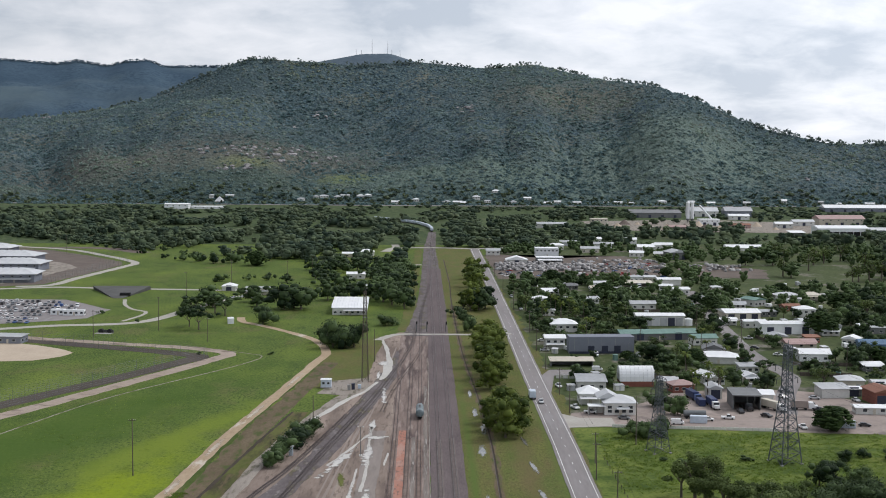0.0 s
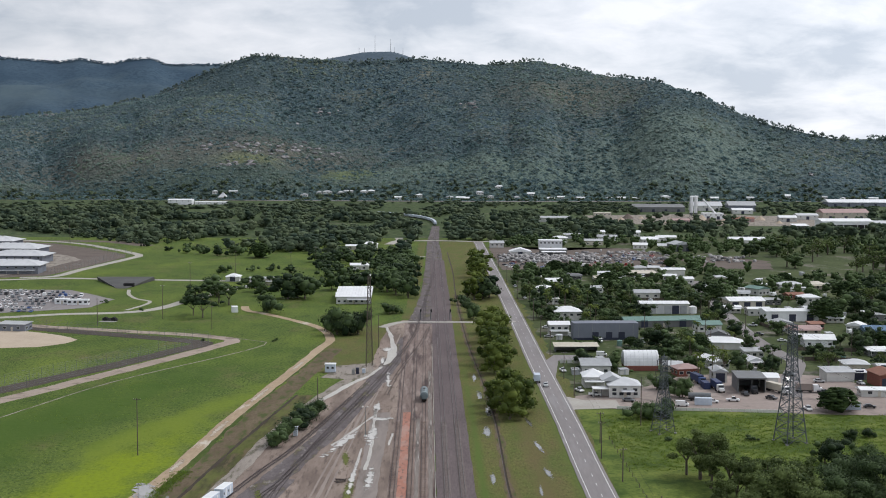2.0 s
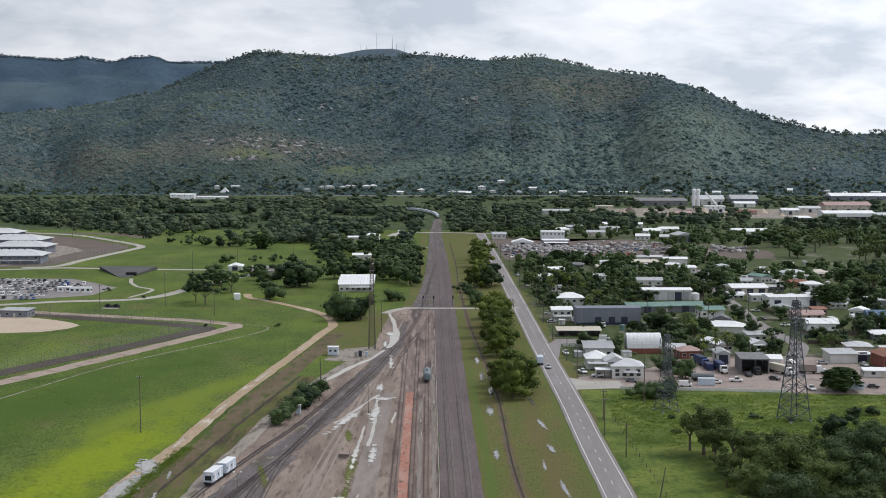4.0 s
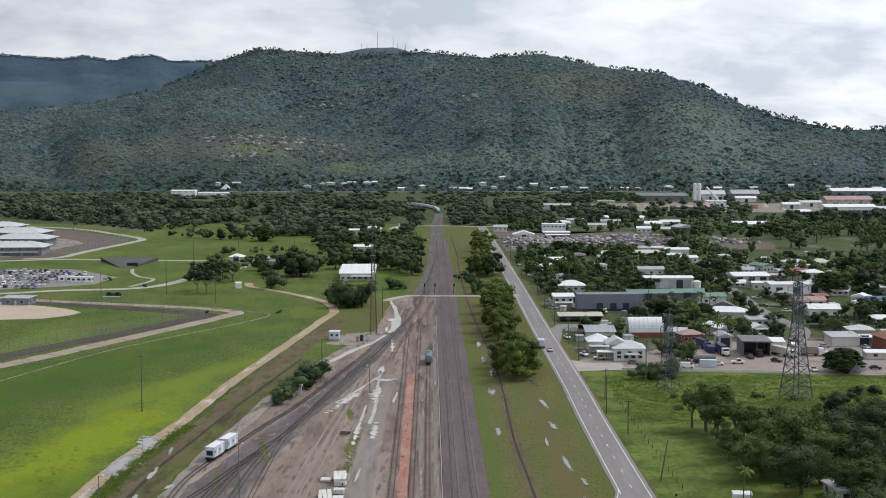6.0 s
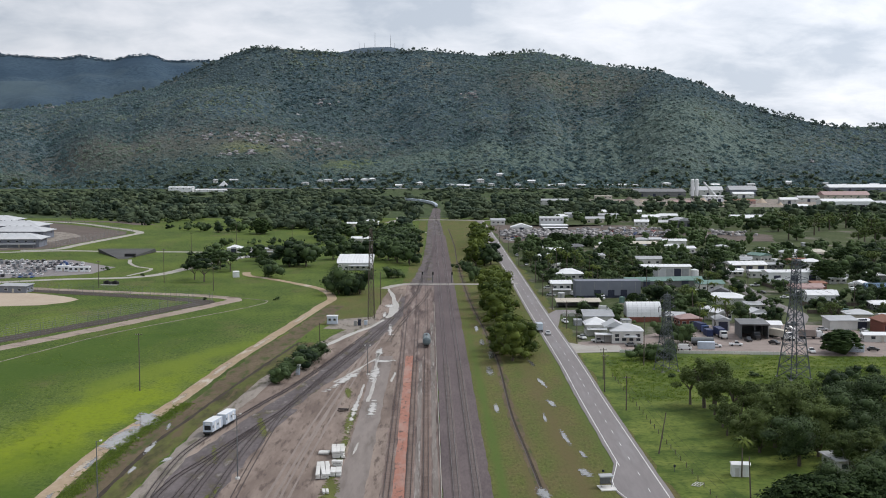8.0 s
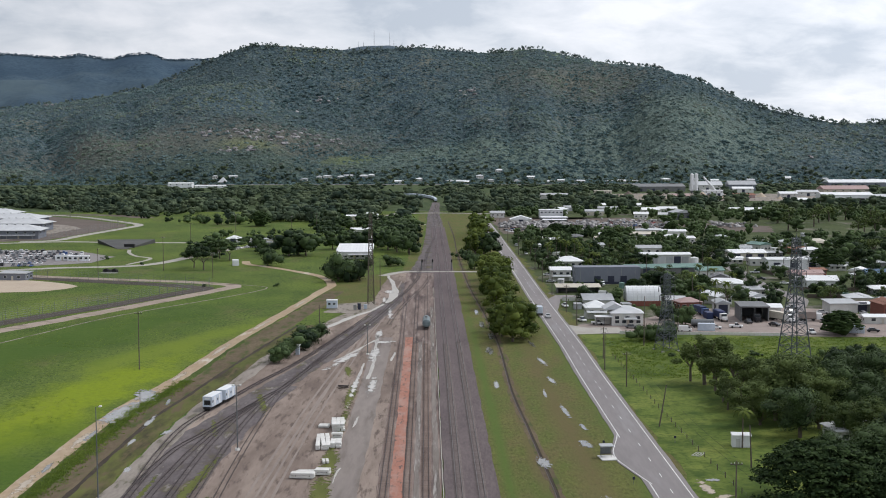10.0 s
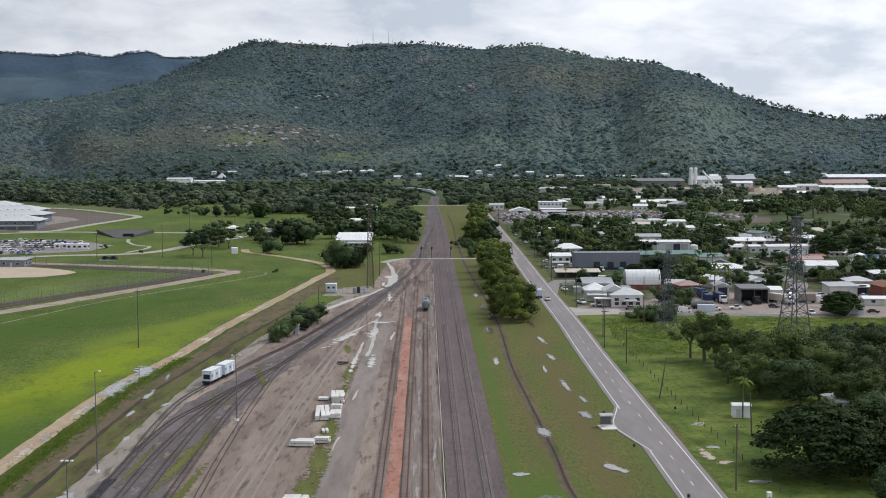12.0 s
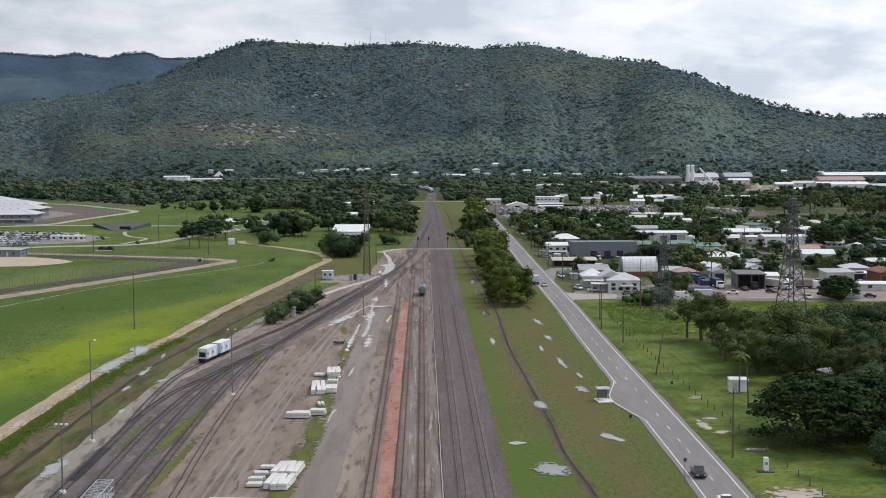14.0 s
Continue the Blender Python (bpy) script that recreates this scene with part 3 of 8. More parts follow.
def land(x, y):
    """The height of the ground."""
    if y < FOOT - 60:
        return 0.0
    at = x / y
    rough = noise.fractal((x * 0.0042, y * 0.0042, 3.1), 1.0, 2.1, 5)
    gully = 1 - abs(noise.noise((at * 16 + 0.3 * noise.noise((at * 9, y * 0.002, 0)), y * 0.0007, 8.0)))
    top = float(np.interp(at * CREST, RIDGE[:, 0], RIDGE[:, 1]))
    top = 101 + (top - 101) * crest(at) / CREST
    u = (y - FOOT) / (crest(at) - FOOT)
    spur = noise.noise((at * 7.5 + 0.25 * noise.noise((at * 5, y * 0.003, 4)), y * 0.0009, 2.0)) * 120 * max(0.0, math.sin(math.pi * min(max(u, 0), 1))) ** 0.8
    if u < 1:
        shape = max(0.0, u) ** 0.95
        near = top * shape + spur + (rough * 16 - (gully - 0.55) * 60 * (1 - max(u, 0)) ** 0.6) * min(1, max(0, u * 3)) * min(1, (1 - u) * 3.0)
    else:
        near = top * max(0.15, 1 - (u - 1) * 1.0)
    v = (y - FAR_FOOT) / (FAR_CREST - FAR_FOOT)
    far = 0.0
    if v > 0:
        top2 = float(np.interp(at * FAR_CREST, RANGE_[:, 0], RANGE_[:, 1])) + (7 if at < -0.1 else 0)
        far = top2 * (min(v, 1) ** 0.8) * (1 if v <= 1 else 0.97) + rough * 30 * min(1, (1 - min(v, 1)) * 3) * min(1, v * 3)
    return max(near, far, 0.0)


ys = np.concatenate([np.linspace(-900, 1920, 62), np.linspace(1932, 2770, 90), np.linspace(2800, 3400, 10), np.linspace(3450, 4900, 44)])
lanes = np.linspace(-0.42, 0.42, 211)
gv = np.array([(a * (y + 1700), y, land(a * (y + 1700), y)) for y in ys for a in lanes])
cols = len(lanes)
ii = np.array([r * cols + c for r in range(len(ys) - 1) for c in range(cols - 1)])
gf = np.stack([ii, ii + 1, ii + cols + 1, ii + cols], 1)
mid_y, mid_x = gv[gf].mean(1)[:, 1], gv[gf].mean(1)[:, 0]
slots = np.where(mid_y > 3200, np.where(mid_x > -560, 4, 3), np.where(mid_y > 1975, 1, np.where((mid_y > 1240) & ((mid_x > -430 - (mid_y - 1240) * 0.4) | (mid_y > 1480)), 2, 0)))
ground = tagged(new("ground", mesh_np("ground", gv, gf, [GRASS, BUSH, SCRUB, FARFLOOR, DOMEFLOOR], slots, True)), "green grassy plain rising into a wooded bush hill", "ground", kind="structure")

# ---- foliage ----
GOLD = (1 + 5 ** 0.5) / 2
ICO = np.array([(-1, GOLD, 0), (1, GOLD, 0), (-1, -GOLD, 0), (1, -GOLD, 0), (0, -1, GOLD), (0, 1, GOLD), (0, -1, -GOLD), (0, 1, -GOLD), (GOLD, 0, -1), (GOLD, 0, 1), (-GOLD, 0, -1), (-GOLD, 0, 1)])
ICO = ICO / np.linalg.norm(ICO[0])
reach = np.linalg.norm(ICO[:, None] - ICO[None], axis=2)
ICO_F = np.array([(i, j, k) for i in range(12) for j in range(i + 1, 12) for k in range(j + 1, 12) if max(reach[i, j], reach[j, k], reach[i, k]) < 1.1])
flip = np.einsum("ij,ij->i", np.cross(ICO[ICO_F[:, 1]] - ICO[ICO_F[:, 0]], ICO[ICO_F[:, 2]] - ICO[ICO_F[:, 0]]), ICO[ICO_F].mean(1)) < 0
ICO_F[flip] = ICO_F[flip][:, ::-1]


def leaf_cloud(rng, blobs, leaves, size, core=0.68, wild=0.5, inner=0.66):
    """Leaf sprays round a set of clumps (x, y, z, radius, height), with a darker core in each: vertices and triangles."""
    blobs = np.asarray(blobs, float)
    share_ = blobs[:, 3] ** 2 / (blobs[:, 3] ** 2).sum()
    pick = rng.choice(len(blobs), leaves, p=share_)
    d = rng.normal(size=(leaves, 3))
    d[:, 2] += 0.25
    d /= np.linalg.norm(d, axis=1, keepdims=True)
    stretch = np.stack([blobs[:, 3], blobs[:, 3], blobs[:, 4]], 1)
    place = blobs[pick, :3] + d * stretch[pick] * rng.uniform(inner, 1.14, (leaves, 1))
    n = d + (0, 0, 0.25) + wild * rng.normal(size=(leaves, 3))
    n /= np.linalg.norm(n, axis=1, keepdims=True)
    a = np.cross(n, rng.normal(size=(leaves, 3)))
    a /= np.linalg.norm(a, axis=1, keepdims=True)
    b = np.cross(n, a)
    s = size * rng.uniform(0.55, 1.35, (leaves, 1))
    corners = [place + a * s * rng.uniform(0.7, 1.2, (leaves, 1)), place + b * s * rng.uniform(0.4, 0.9, (leaves, 1)),
               place - a * s * rng.uniform(0.7, 1.2, (leaves, 1)), place - b * s * rng.uniform(0.4, 0.9, (leaves, 1))]
    v = np.stack(corners, 1).reshape(-1, 3)
    base = np.arange(leaves)[:, None] * 4
    f = np.concatenate([base + (0, 1, 2), base + (0, 2, 3)], 1).reshape(-1, 3)
    cv, cf = [], []
    for k, (x, y, z, r, h) in enumerate(blobs):
        cv.append(ICO * (r * core, r * core, h * core) * rng.uniform(0.72, 1.16, (12, 1)) + (x, y, z))
        cf.append(ICO_F + len(v) + 12 * k)
    return np.concatenate([v] + cv), np.concatenate([f] + cf)


def crown_blobs(rng, kind):
    """The clumps of a crown of a tree ten metres high."""
    if kind == "broad":
        return [(rng.normal() * 2.0, rng.normal() * 2.0, rng.uniform(2.0, 8.0), rng.uniform(1.3, 2.3), rng.uniform(1.2, 1.9)) for _ in range(15)] + [(0, 0, 5.0, 3.0, 3.4)]
    if kind == "gum":
        return [(rng.normal() * 1.7, rng.normal() * 1.7, rng.uniform(4.2, 9.0), rng.uniform(0.8, 1.5), rng.uniform(0.7, 1.2)) for _ in range(13)]
    if kind == "lush":
        return [(rng.normal() * 1.9, rng.normal() * 1.9, rng.uniform(1.6, 8.6), rng.uniform(0.9, 1.7), rng.uniform(0.8, 1.3)) for _ in range(24)] + [(0, 0, 4.6, 2.6, 3.4)]
    if kind == "umbrella":
        return [(rng.normal() * 2.9, rng.normal() * 2.9, rng.uniform(5.6, 8.6), rng.uniform(1.3, 2.2), rng.uniform(0.7, 1.2)) for _ in range(17)]
    if kind == "rain":
        dome = [(rng.uniform(0, 6.3), rng.uniform(0, 1)) for _ in range(230)]
        return [(6.0 * math.cos(a) * math.sqrt(u), 6.0 * math.sin(a) * math.sqrt(u), 1.3 + 7.0 * math.sqrt(1 - u * 0.97) + rng.uniform(-0.9, 0.3) + 0.5 * math.sin(3 * a + 1) * u, rng.uniform(0.8, 1.5), rng.uniform(0.30, 0.55)) for a, u in dome] + [(0, 0, 3.6, 5.5, 4.6)]
    if kind == "column":
        return [(rng.normal() * 1.3, rng.normal() * 1.3, rng.uniform(1.6, 8.6), rng.uniform(1.1, 1.8), rng.uniform(1.0, 1.5)) for _ in range(17)] + [(0, 0, 5.0, 2.2, 3.6)]
    return [(rng.normal() * 2.6, rng.normal() * 2.6, rng.uniform(1.5, 6.5), rng.uniform(1.6, 2.6), rng.uniform(1.5, 2.6)) for _ in range(9)] + [(0, 0, 3.6, 3.4, 3.6)]


def trunk_bm(rng, kind):
    bm = bmesh.new()
    fork = {"broad": 2.6, "gum": 4.0, "umbrella": 3.0, "rain": 2.2, "column": 1.5}.get(kind, 0.8)
    rod(bm, (0, 0, -0.3), (rng.normal() * 0.15, rng.normal() * 0.15, fork), 0.34, 0.24, 7)
    for k in range(5):
        a = k / 5 * 6.28 + rng.uniform(-0.4, 0.4)
        out = rng.uniform(1.2, 2.3) * (1.3 if kind == "umbrella" else 0.8 if kind == "gum" else 1)
        elbow = Vector((math.cos(a) * out * 0.5, math.sin(a) * out * 0.5, fork + rng.uniform(0.8, 1.6)))
        rod(bm, (0, 0, fork - 0.15), elbow, 0.18, 0.12, 5)
        rod(bm, elbow, (math.cos(a) * out * 1.15, math.sin(a) * out * 1.15, min(8.6, elbow.z + rng.uniform(1.2, 3.2))), 0.12, 0.05, 5)
    return bm


LEAF_LEVEL = {0: (5200, 0.17), 1: (950, 0.27), 2: (220, 0.48)}
LEAF_MAT = {"broad": HEDGE, "gum": GUM, "umbrella": HEDGE, "lush": GUM, "column": OLIVE, "shrub": HEDGE, "rain": RAINLEAF}
TREE_WORDS = {"broad": ("broadleaf_tree", "dense dark green broadleaf tree standing in grass"), "gum": ("gum_tree", "tall open-crowned grey-green gum tree"),
              "umbrella": ("umbrella_tree", "wide flat-crowned dark green shade tree"), "column": ("roadside_tree", "tall bushy olive green tree beside the road"),
              "lush": ("leafy_tree", "tall dense bright green leafy tree beside the grove"),
              "rain": ("rain_tree", "wide low dark green spreading shade tree"), "shrub": ("shrub", "rounded dark green leafy shrub on grass")}
TREE_MESHES = {}


def tree_mesh(kind, level, k):
    key = (kind, level, k)
    if key not in TREE_MESHES:
        rng = np.random.default_rng(100 + k * 17 + level * 5 + len(kind) * 3)
        count, size = LEAF_LEVEL[level]
        count, size = (14500, 0.20) if kind == "rain" and level == 0 else (count, size)
        solid = 0.5 if kind == "gum" or kind == "rain" and level == 0 else 0.68 if level == 0 else 0.84
        v, f = leaf_cloud(rng, crown_blobs(rng, kind), count, size, solid, 0.5, 0.66 if level == 0 else 0.86)
        v[:, 2] = np.maximum(v[:, 2], 0.15)
        TREE_MESHES[key] = (mesh_np("crown", v, f, [LEAF_MAT[kind]]), mesh_of("trunk", trunk_bm(rng, kind), BARK))
    return TREE_MESHES[key]


def tree(kind, x, y, h, wide=1.0, seed=0, group="trees"):
    """A tree with trunk and crown, h metres high; nearer ones have more and finer leaves."""
    rng = random.Random(seed * 101 + int(x * 13 + y * 7))
    level = 0 if y < 365 else 1 if y < 720 else 2
    crown, trunk = tree_mesh(kind, level, rng.randrange(4))
    name, words = TREE_WORDS[kind]
    s = h / 9.6
    root = empty(name, pose(x, y, land(x, y), 0, 0, rng.uniform(0, 360)) @ Matrix.Diagonal((s * wide, s * wide, s, 1)), words, "shrub" if kind == "shrub" else "tree", group)
    share("trunk", trunk, root, Matrix())
    share("crown", crown, root, Matrix())
    return root


def scatter(name, protos, places, mat, label, category, smooth=False):
    """Many small growths joined into one mesh. places: rows of x, y, z, width, height, turn."""
    vs, fs, n = [], [], 0
    rng = np.random.default_rng(5)
    which = rng.integers(0, len(protos), len(places))
    for k, (pv, pf) in enumerate(protos):
        rows = places[which == k]
        if not len(rows):
            continue
        c, s = np.cos(rows[:, 5])[:, None], np.sin(rows[:, 5])[:, None]
        x = (pv[None, :, 0] * c - pv[None, :, 1] * s) * rows[:, 3:4] + rows[:, 0:1]
        y = (pv[None, :, 0] * s + pv[None, :, 1] * c) * rows[:, 3:4] + rows[:, 1:2]
        z = pv[None, :, 2] * rows[:, 4:5] + rows[:, 2:3]
        vs.append(np.stack([x, y, z], 2).reshape(-1, 3))
        fs.append((pf[None] + (np.arange(len(rows)) * len(pv))[:, None, None] + n).reshape(-1, 3))
        n += len(rows) * len(pv)
    return tagged(new(name, mesh_np(name, np.concatenate(vs), np.concatenate(fs), [mat], None, smooth)), label, category, kind="stuff")


def clump_proto(seed, blobs=1):
    """A rough low crown of unit size standing on the ground."""
    rng = np.random.default_rng(seed)
    v, f = [], []
    for k in range(blobs):
        off = (rng.normal() * 0.35, rng.normal() * 0.35, rng.uniform(0.4, 0.75)) if blobs > 1 else (0, 0, 0.5)
        r = 0.42 if blobs > 1 else 0.6
        v.append(ICO * (r, r, r * 0.9) * rng.uniform(0.7, 1.25, (12, 1)) + off)
        f.append(ICO_F + 12 * k)
    return np.concatenate(v), np.concatenate(f)


def wood_proto(seed):
    """A crown of five uneven clumps with loose sprays over them, unit size."""
    rng = np.random.default_rng(seed)
    clumps = [(rng.normal() * 0.24, rng.normal() * 0.24, rng.uniform(0.42, 0.84), rng.uniform(0.17, 0.28), rng.uniform(0.14, 0.23)) for _ in range(4)] + [(0, 0, 0.42, 0.36, 0.40)]
    return leaf_cloud(rng, clumps, 28, 0.10, 0.98, 0.35, 0.85)


def spray_proto(seed, sprays=9, size=0.27):
    """A far-off tree crown of loose leaf sprays, unit size, standing on the ground."""
    rng = np.random.default_rng(seed)
    d = rng.normal(size=(sprays, 3))
    d[:, 2] = np.abs(d[:, 2]) - 0.25
    d /= np.linalg.norm(d, axis=1, keepdims=True)
    place = d * (0.36, 0.36, 0.36) * rng.uniform(0.75, 1.1, (sprays, 1)) + (0, 0, 0.5)
    n = 0.95 * d + (0, 0, 0.55) + 0.35 * rng.normal(size=(sprays, 3))
    n /= np.linalg.norm(n, axis=1, keepdims=True)
    a = np.cross(n, rng.normal(size=(sprays, 3)))
    a /= np.linalg.norm(a, axis=1, keepdims=True)
    b = np.cross(n, a)
    s = size * rng.uniform(0.6, 1.3, (sprays, 1))
    v = np.stack([place + a * s, place + b * s * 0.8, place - a * s, place - b * s * 0.8], 1).reshape(-1, 3)
    base = np.arange(sprays)[:, None] * 4
    return v, np.concatenate([base + (0, 1, 2), base + (0, 2, 3)], 1).reshape(-1, 3)


def hollow(x, y):
    """How far the ground here lies below the ground around it."""
    return (land(x - 55, y) + land(x + 55, y) + land(x, y - 55) + land(x, y + 55)) / 4 - land(x, y)


rs = np.random.default_rng(11)
# hillside woodland: dark closed forest in the gullies, open eucalypts over grassy spurs and rock
rows, wet = [], []
while len(rows) + len(wet) < 34000:
    y = FOOT - 40 + (CREST + 25 - FOOT + 40) * rs.random() ** 0.9
    x = rs.uniform(-0.42, 0.42) * y
    open_ = noise.noise((x * 0.006, y * 0.006, 2.0)) + 0.5 * noise.noise((x * 0.02, y * 0.02, 5.0))
    meadow = math.exp(-(((x + 340) / 110) ** 2 + ((y - 2190) / 60) ** 2)) + math.exp(-(((x + 165) / 45) ** 2 + ((y - 2140) / 35) ** 2))
    # the two placed stands also stand in for shade in the hollows
    damp_dark = hollow(x, y) / 9 + 0.45 * noise.noise((x * 0.012, y * 0.012, 7.0)) + 0.9 * math.exp(-(((x + 275) / 70) ** 2 + ((y - 2620) / 70) ** 2)) + 0.8 * math.exp(-(((x - 70) / 60) ** 2 + ((y - 2190) / 120) ** 2)) + 0.5 * min(1, max(0, (2150 - y) / 110))
    if damp_dark < 0.3 and (rs.random() < 0.55 * min(1, max(0, open_ * 1.6 + 0.35)) or rs.random() < meadow * 0.85):
        continue
    w = 2.6 + 6.4 * rs.random() ** 2.0
    (wet if damp_dark + rs.normal() * 0.12 > 0.40 else rows).append((x, y, land(x, y) - 0.40 * w, w * 1.15, w * rs.uniform(0.75, 1.1), rs.uniform(0, 6.3)))
rows = np.array(rows)
scatter("hill_shrubs", [clump_proto(s) for s in range(60, 72)], rows[::3] * (1, 1, 1, 0.8, 0.7, 1), SHRUBWOOD, "low rounded haze-tinted shrubs between the eucalypts", "shrubs", True)
scatter("hill_woodland", [spray_proto(s) for s in range(14)], rows[np.arange(len(rows)) % 3 > 0], HILLWOOD, "open eucalypt woodland covering the hillside, tinted with haze", "woodland")
scatter("gully_forest", [spray_proto(s, 9, 0.27) for s in range(14, 24)], np.array(wet), GULLYWOOD, "dark closed gully forest, tinted with haze and valley shade", "woodland")
rows = []
for _ in range(1300):
    x = rs.uniform(-0.40, 0.40) * CREST
    if noise.noise((x * 0.02, 3.0, 1.0)) < -0.15:
        continue
    y = crest(x / CREST) + rs.uniform(-16, 4)
    w = rs.uniform(3.6, 7.0)
    rows.append((x * y / CREST, y, land(x * y / CREST, y) + rs.uniform(-1.0, 1.5), w, w * rs.uniform(0.9, 1.5), rs.uniform(0, 6.3)))
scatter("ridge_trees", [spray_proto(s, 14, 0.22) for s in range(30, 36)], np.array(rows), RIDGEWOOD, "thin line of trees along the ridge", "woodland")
# range trees carry the same haze blue as the slope under them
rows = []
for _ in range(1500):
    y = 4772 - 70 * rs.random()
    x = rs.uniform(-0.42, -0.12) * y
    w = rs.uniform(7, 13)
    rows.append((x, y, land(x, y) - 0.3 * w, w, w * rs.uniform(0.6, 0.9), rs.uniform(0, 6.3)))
scatter("distant_woodland", [spray_proto(s, 9, 0.26) for s in range(24, 32)], np.array(rows), FARWOOD, "forest on the distant range, tinted haze blue", "woodland")

# ---- ground surfaces ----


def axis_x(y):
    """The centre of the nearer main track."""
    return 5.2 - 0.015 * y


def along(rel, y0, y1, step=120):
    n = max(2, int((y1 - y0) / step))
    return [(axis_x(y0 + (y1 - y0) * i / n) + rel, y0 + (y1 - y0) * i / n) for i in range(n + 1)]


ROAD = [(43.6, 120), (43.2, 195), (43.0, 225), (41.1, 357), (40.7, 418), (39.4, 497), (38.4, 560), (36.8, 690), (35.2, 800), (33.2, 945), (30.0, 1132), (29, 1190)]

area("verge", [(6, 100), (62, 100), (60, 220), (52, 330), (50, 450), (45, 700), (34, 1180), (-6, 1190), (-4, 900), (2, 600)], 0.03, VERGE, "olive and brown mown verge between railway and road", "grass", 1.5)
area("field", [(48.2, 150), (190, 150), (215, 330), (190, 440), (45.6, 446), (45.8, 400), (46.4, 330), (47.6, 240)], 0.045, FIELD, "rank dark green grass field beside the road", "grass", 1.0)
area("house_yards", [(47, 470), (152, 452), (260, 470), (420, 700), (460, 1180), (330, 1260), (40, 1230), (36, 1000), (44, 700), (46, 560)], 0.04, YARDSOIL, "patchy grass and bare soil of house yards", "yards", 2.0)
area("hardstand", [(-66, 120), (-65.5, 200), (-65, 270), (-64, 322), (-60, 365), (-55.5, 407), (-48, 452), (-38, 490), (-33, 520), (-31, 575), (-30, 640), (-23, 668), (-14, 668), (-12, 480), (-11, 300), (-9, 120)], 0.05, HARDSTAND, "bare grey-brown gravel hardstand of the rail yard", "hardstand", 0.8)
area("dry_lawn", [(-57, 520), (-38, 508), (-31, 545), (-29, 600), (-28.5, 640), (-33, 655), (-44, 640), (-53, 606), (-56, 570)], 0.046, VERGE, "dry olive grass round the signal hut", "grass", 1.0)
strip("rail_margin", [(axis_x(y) - d, y) for y, d in ((672, 16), (760, 13.5), (900, 12), (1060, 11), (1180, 10))], 6.0, 0.05, VERGE, "dry olive margin beside the tracks", "grass", 1.2, 6)
strip("old_formation", [(p[0], p[1], w) for p, w in zip(along(-9.6, 110, 660), (13, 13, 13, 14, 14))], 13, 0.10, OLDBALLAST, "brown old ballast under disused tracks", "ballast", 0.5)
strip("far_formation", [(axis_x(y) + r, y, w) for y, r, w in ((655, -4.5, 22), (760, -1.0, 17), (905, 0.0, 14), (1060, 0.2, 12), (1190, 0.5, 10), (1400, 4.0, 8))], 14, 0.11, SIDING, "dark grey-brown ballast bed of the railway", "ballast", 0.5)
strip("main_formation", along(2.4, 110, 1000), 10.6, 0.16, BALLAST, "dark purplish grey ballast of the main line", "ballast", 0.25)
strip("red_soil_strip", along(-12.4, 110, 440), 2.5, 0.15, REDSOIL, "narrow strip of brick-red soil between tracks", "soil", 0.14, 1.5)
strip("gravel_walkway", along(-4.4, 110, 520), 1.2, 0.17, WALKGRAVEL, "pale stained gravel walkway beside the track", "path", 0.2, 3.0)
strip("gravel_walkway", along(-8.4, 110, 430), 1.0, 0.17, WALKGRAVEL, "pale stained gravel walkway beside the track", "path", 0.2, 3.0)
strip("crossing_road", [(-33, 641), (-24, 660), (-10, 661), (8, 661), (20, 661), (36, 664)], 4.6, 0.2, LANE, "pale level crossing road over the tracks", "road", 0.2)
strip("far_crossing_road", [(-52, 1150), (-44, 1187), (-13, 1195), (10, 1192), (30, 1186), (60, 1200)], 8, 0.2, LANE, "pale level crossing road over the tracks", "road", 0.3)
strip("side_track", [(-50, 1176), (-44, 1200), (-46, 1228)], 7, 0.12, LANE, "pale gravel side road", "road", 0.6)
strip("side_track", [(-38, 1026), (-26, 1030), (-17, 1032)], 5, 0.12, LANE, "pale gravel side road", "road", 0.3)

road = strip("road", ROAD, 8.6, 0.14, ASPHALT, "grey weathered two-lane asphalt road", "road", 0.12)
bay = area("bus_bay", [(39.4, 299), (38.0, 292.5), (34.9, 275), (35.3, 266), (38.9, 250.6), (40.2, 246), (40.4, 299)], 0.15, ASPHALT, "asphalt bus bay beside the road", "road", 0.0, 50)
for side in (-3.3, 3.3):
    pts = curve_points([Vector(p) for p in ROAD], 6)
    bm, prev = bmesh.new(), None
    for i, p in enumerate(pts):
        n = sides(pts, i)
        gap = side < 0 and 250 < p.y < 293
        pair = [bm.verts.new((*(p + n * (side + o)), 0.156)) for o in (-0.09, 0.09)]
        if prev and not gap:
            bm.faces.new((*prev, pair[1], pair[0]))
        prev = pair
    part("edge_line", bm, PAINT, road)
bm = bmesh.new()
bay_line = [Vector(p) for p in ((38.7, 293), (37.9, 288), (35.5, 276), (35.3, 272), (35.5, 268), (36.0, 265.5), (37.4, 259), (39.0, 252.0), (39.75, 249))]
prev = None
for i, p in enumerate(bay_line):
    n = sides(bay_line, i)
    pair = [bm.verts.new((*(p + n * o), 0.157)) for o in (-0.08, 0.08)]
    if prev:
        bm.faces.new((*prev, pair[1], pair[0]))
    prev = pair
part("edge_line", bm, PAINT, bay)
dash = mesh_of("centre_dash", box(bmesh.new(), 0, 0, 0, 0.13, 3.0, 0.006), PAINT)
road_pts = curve_points([Vector(p) for p in ROAD], 12.0)
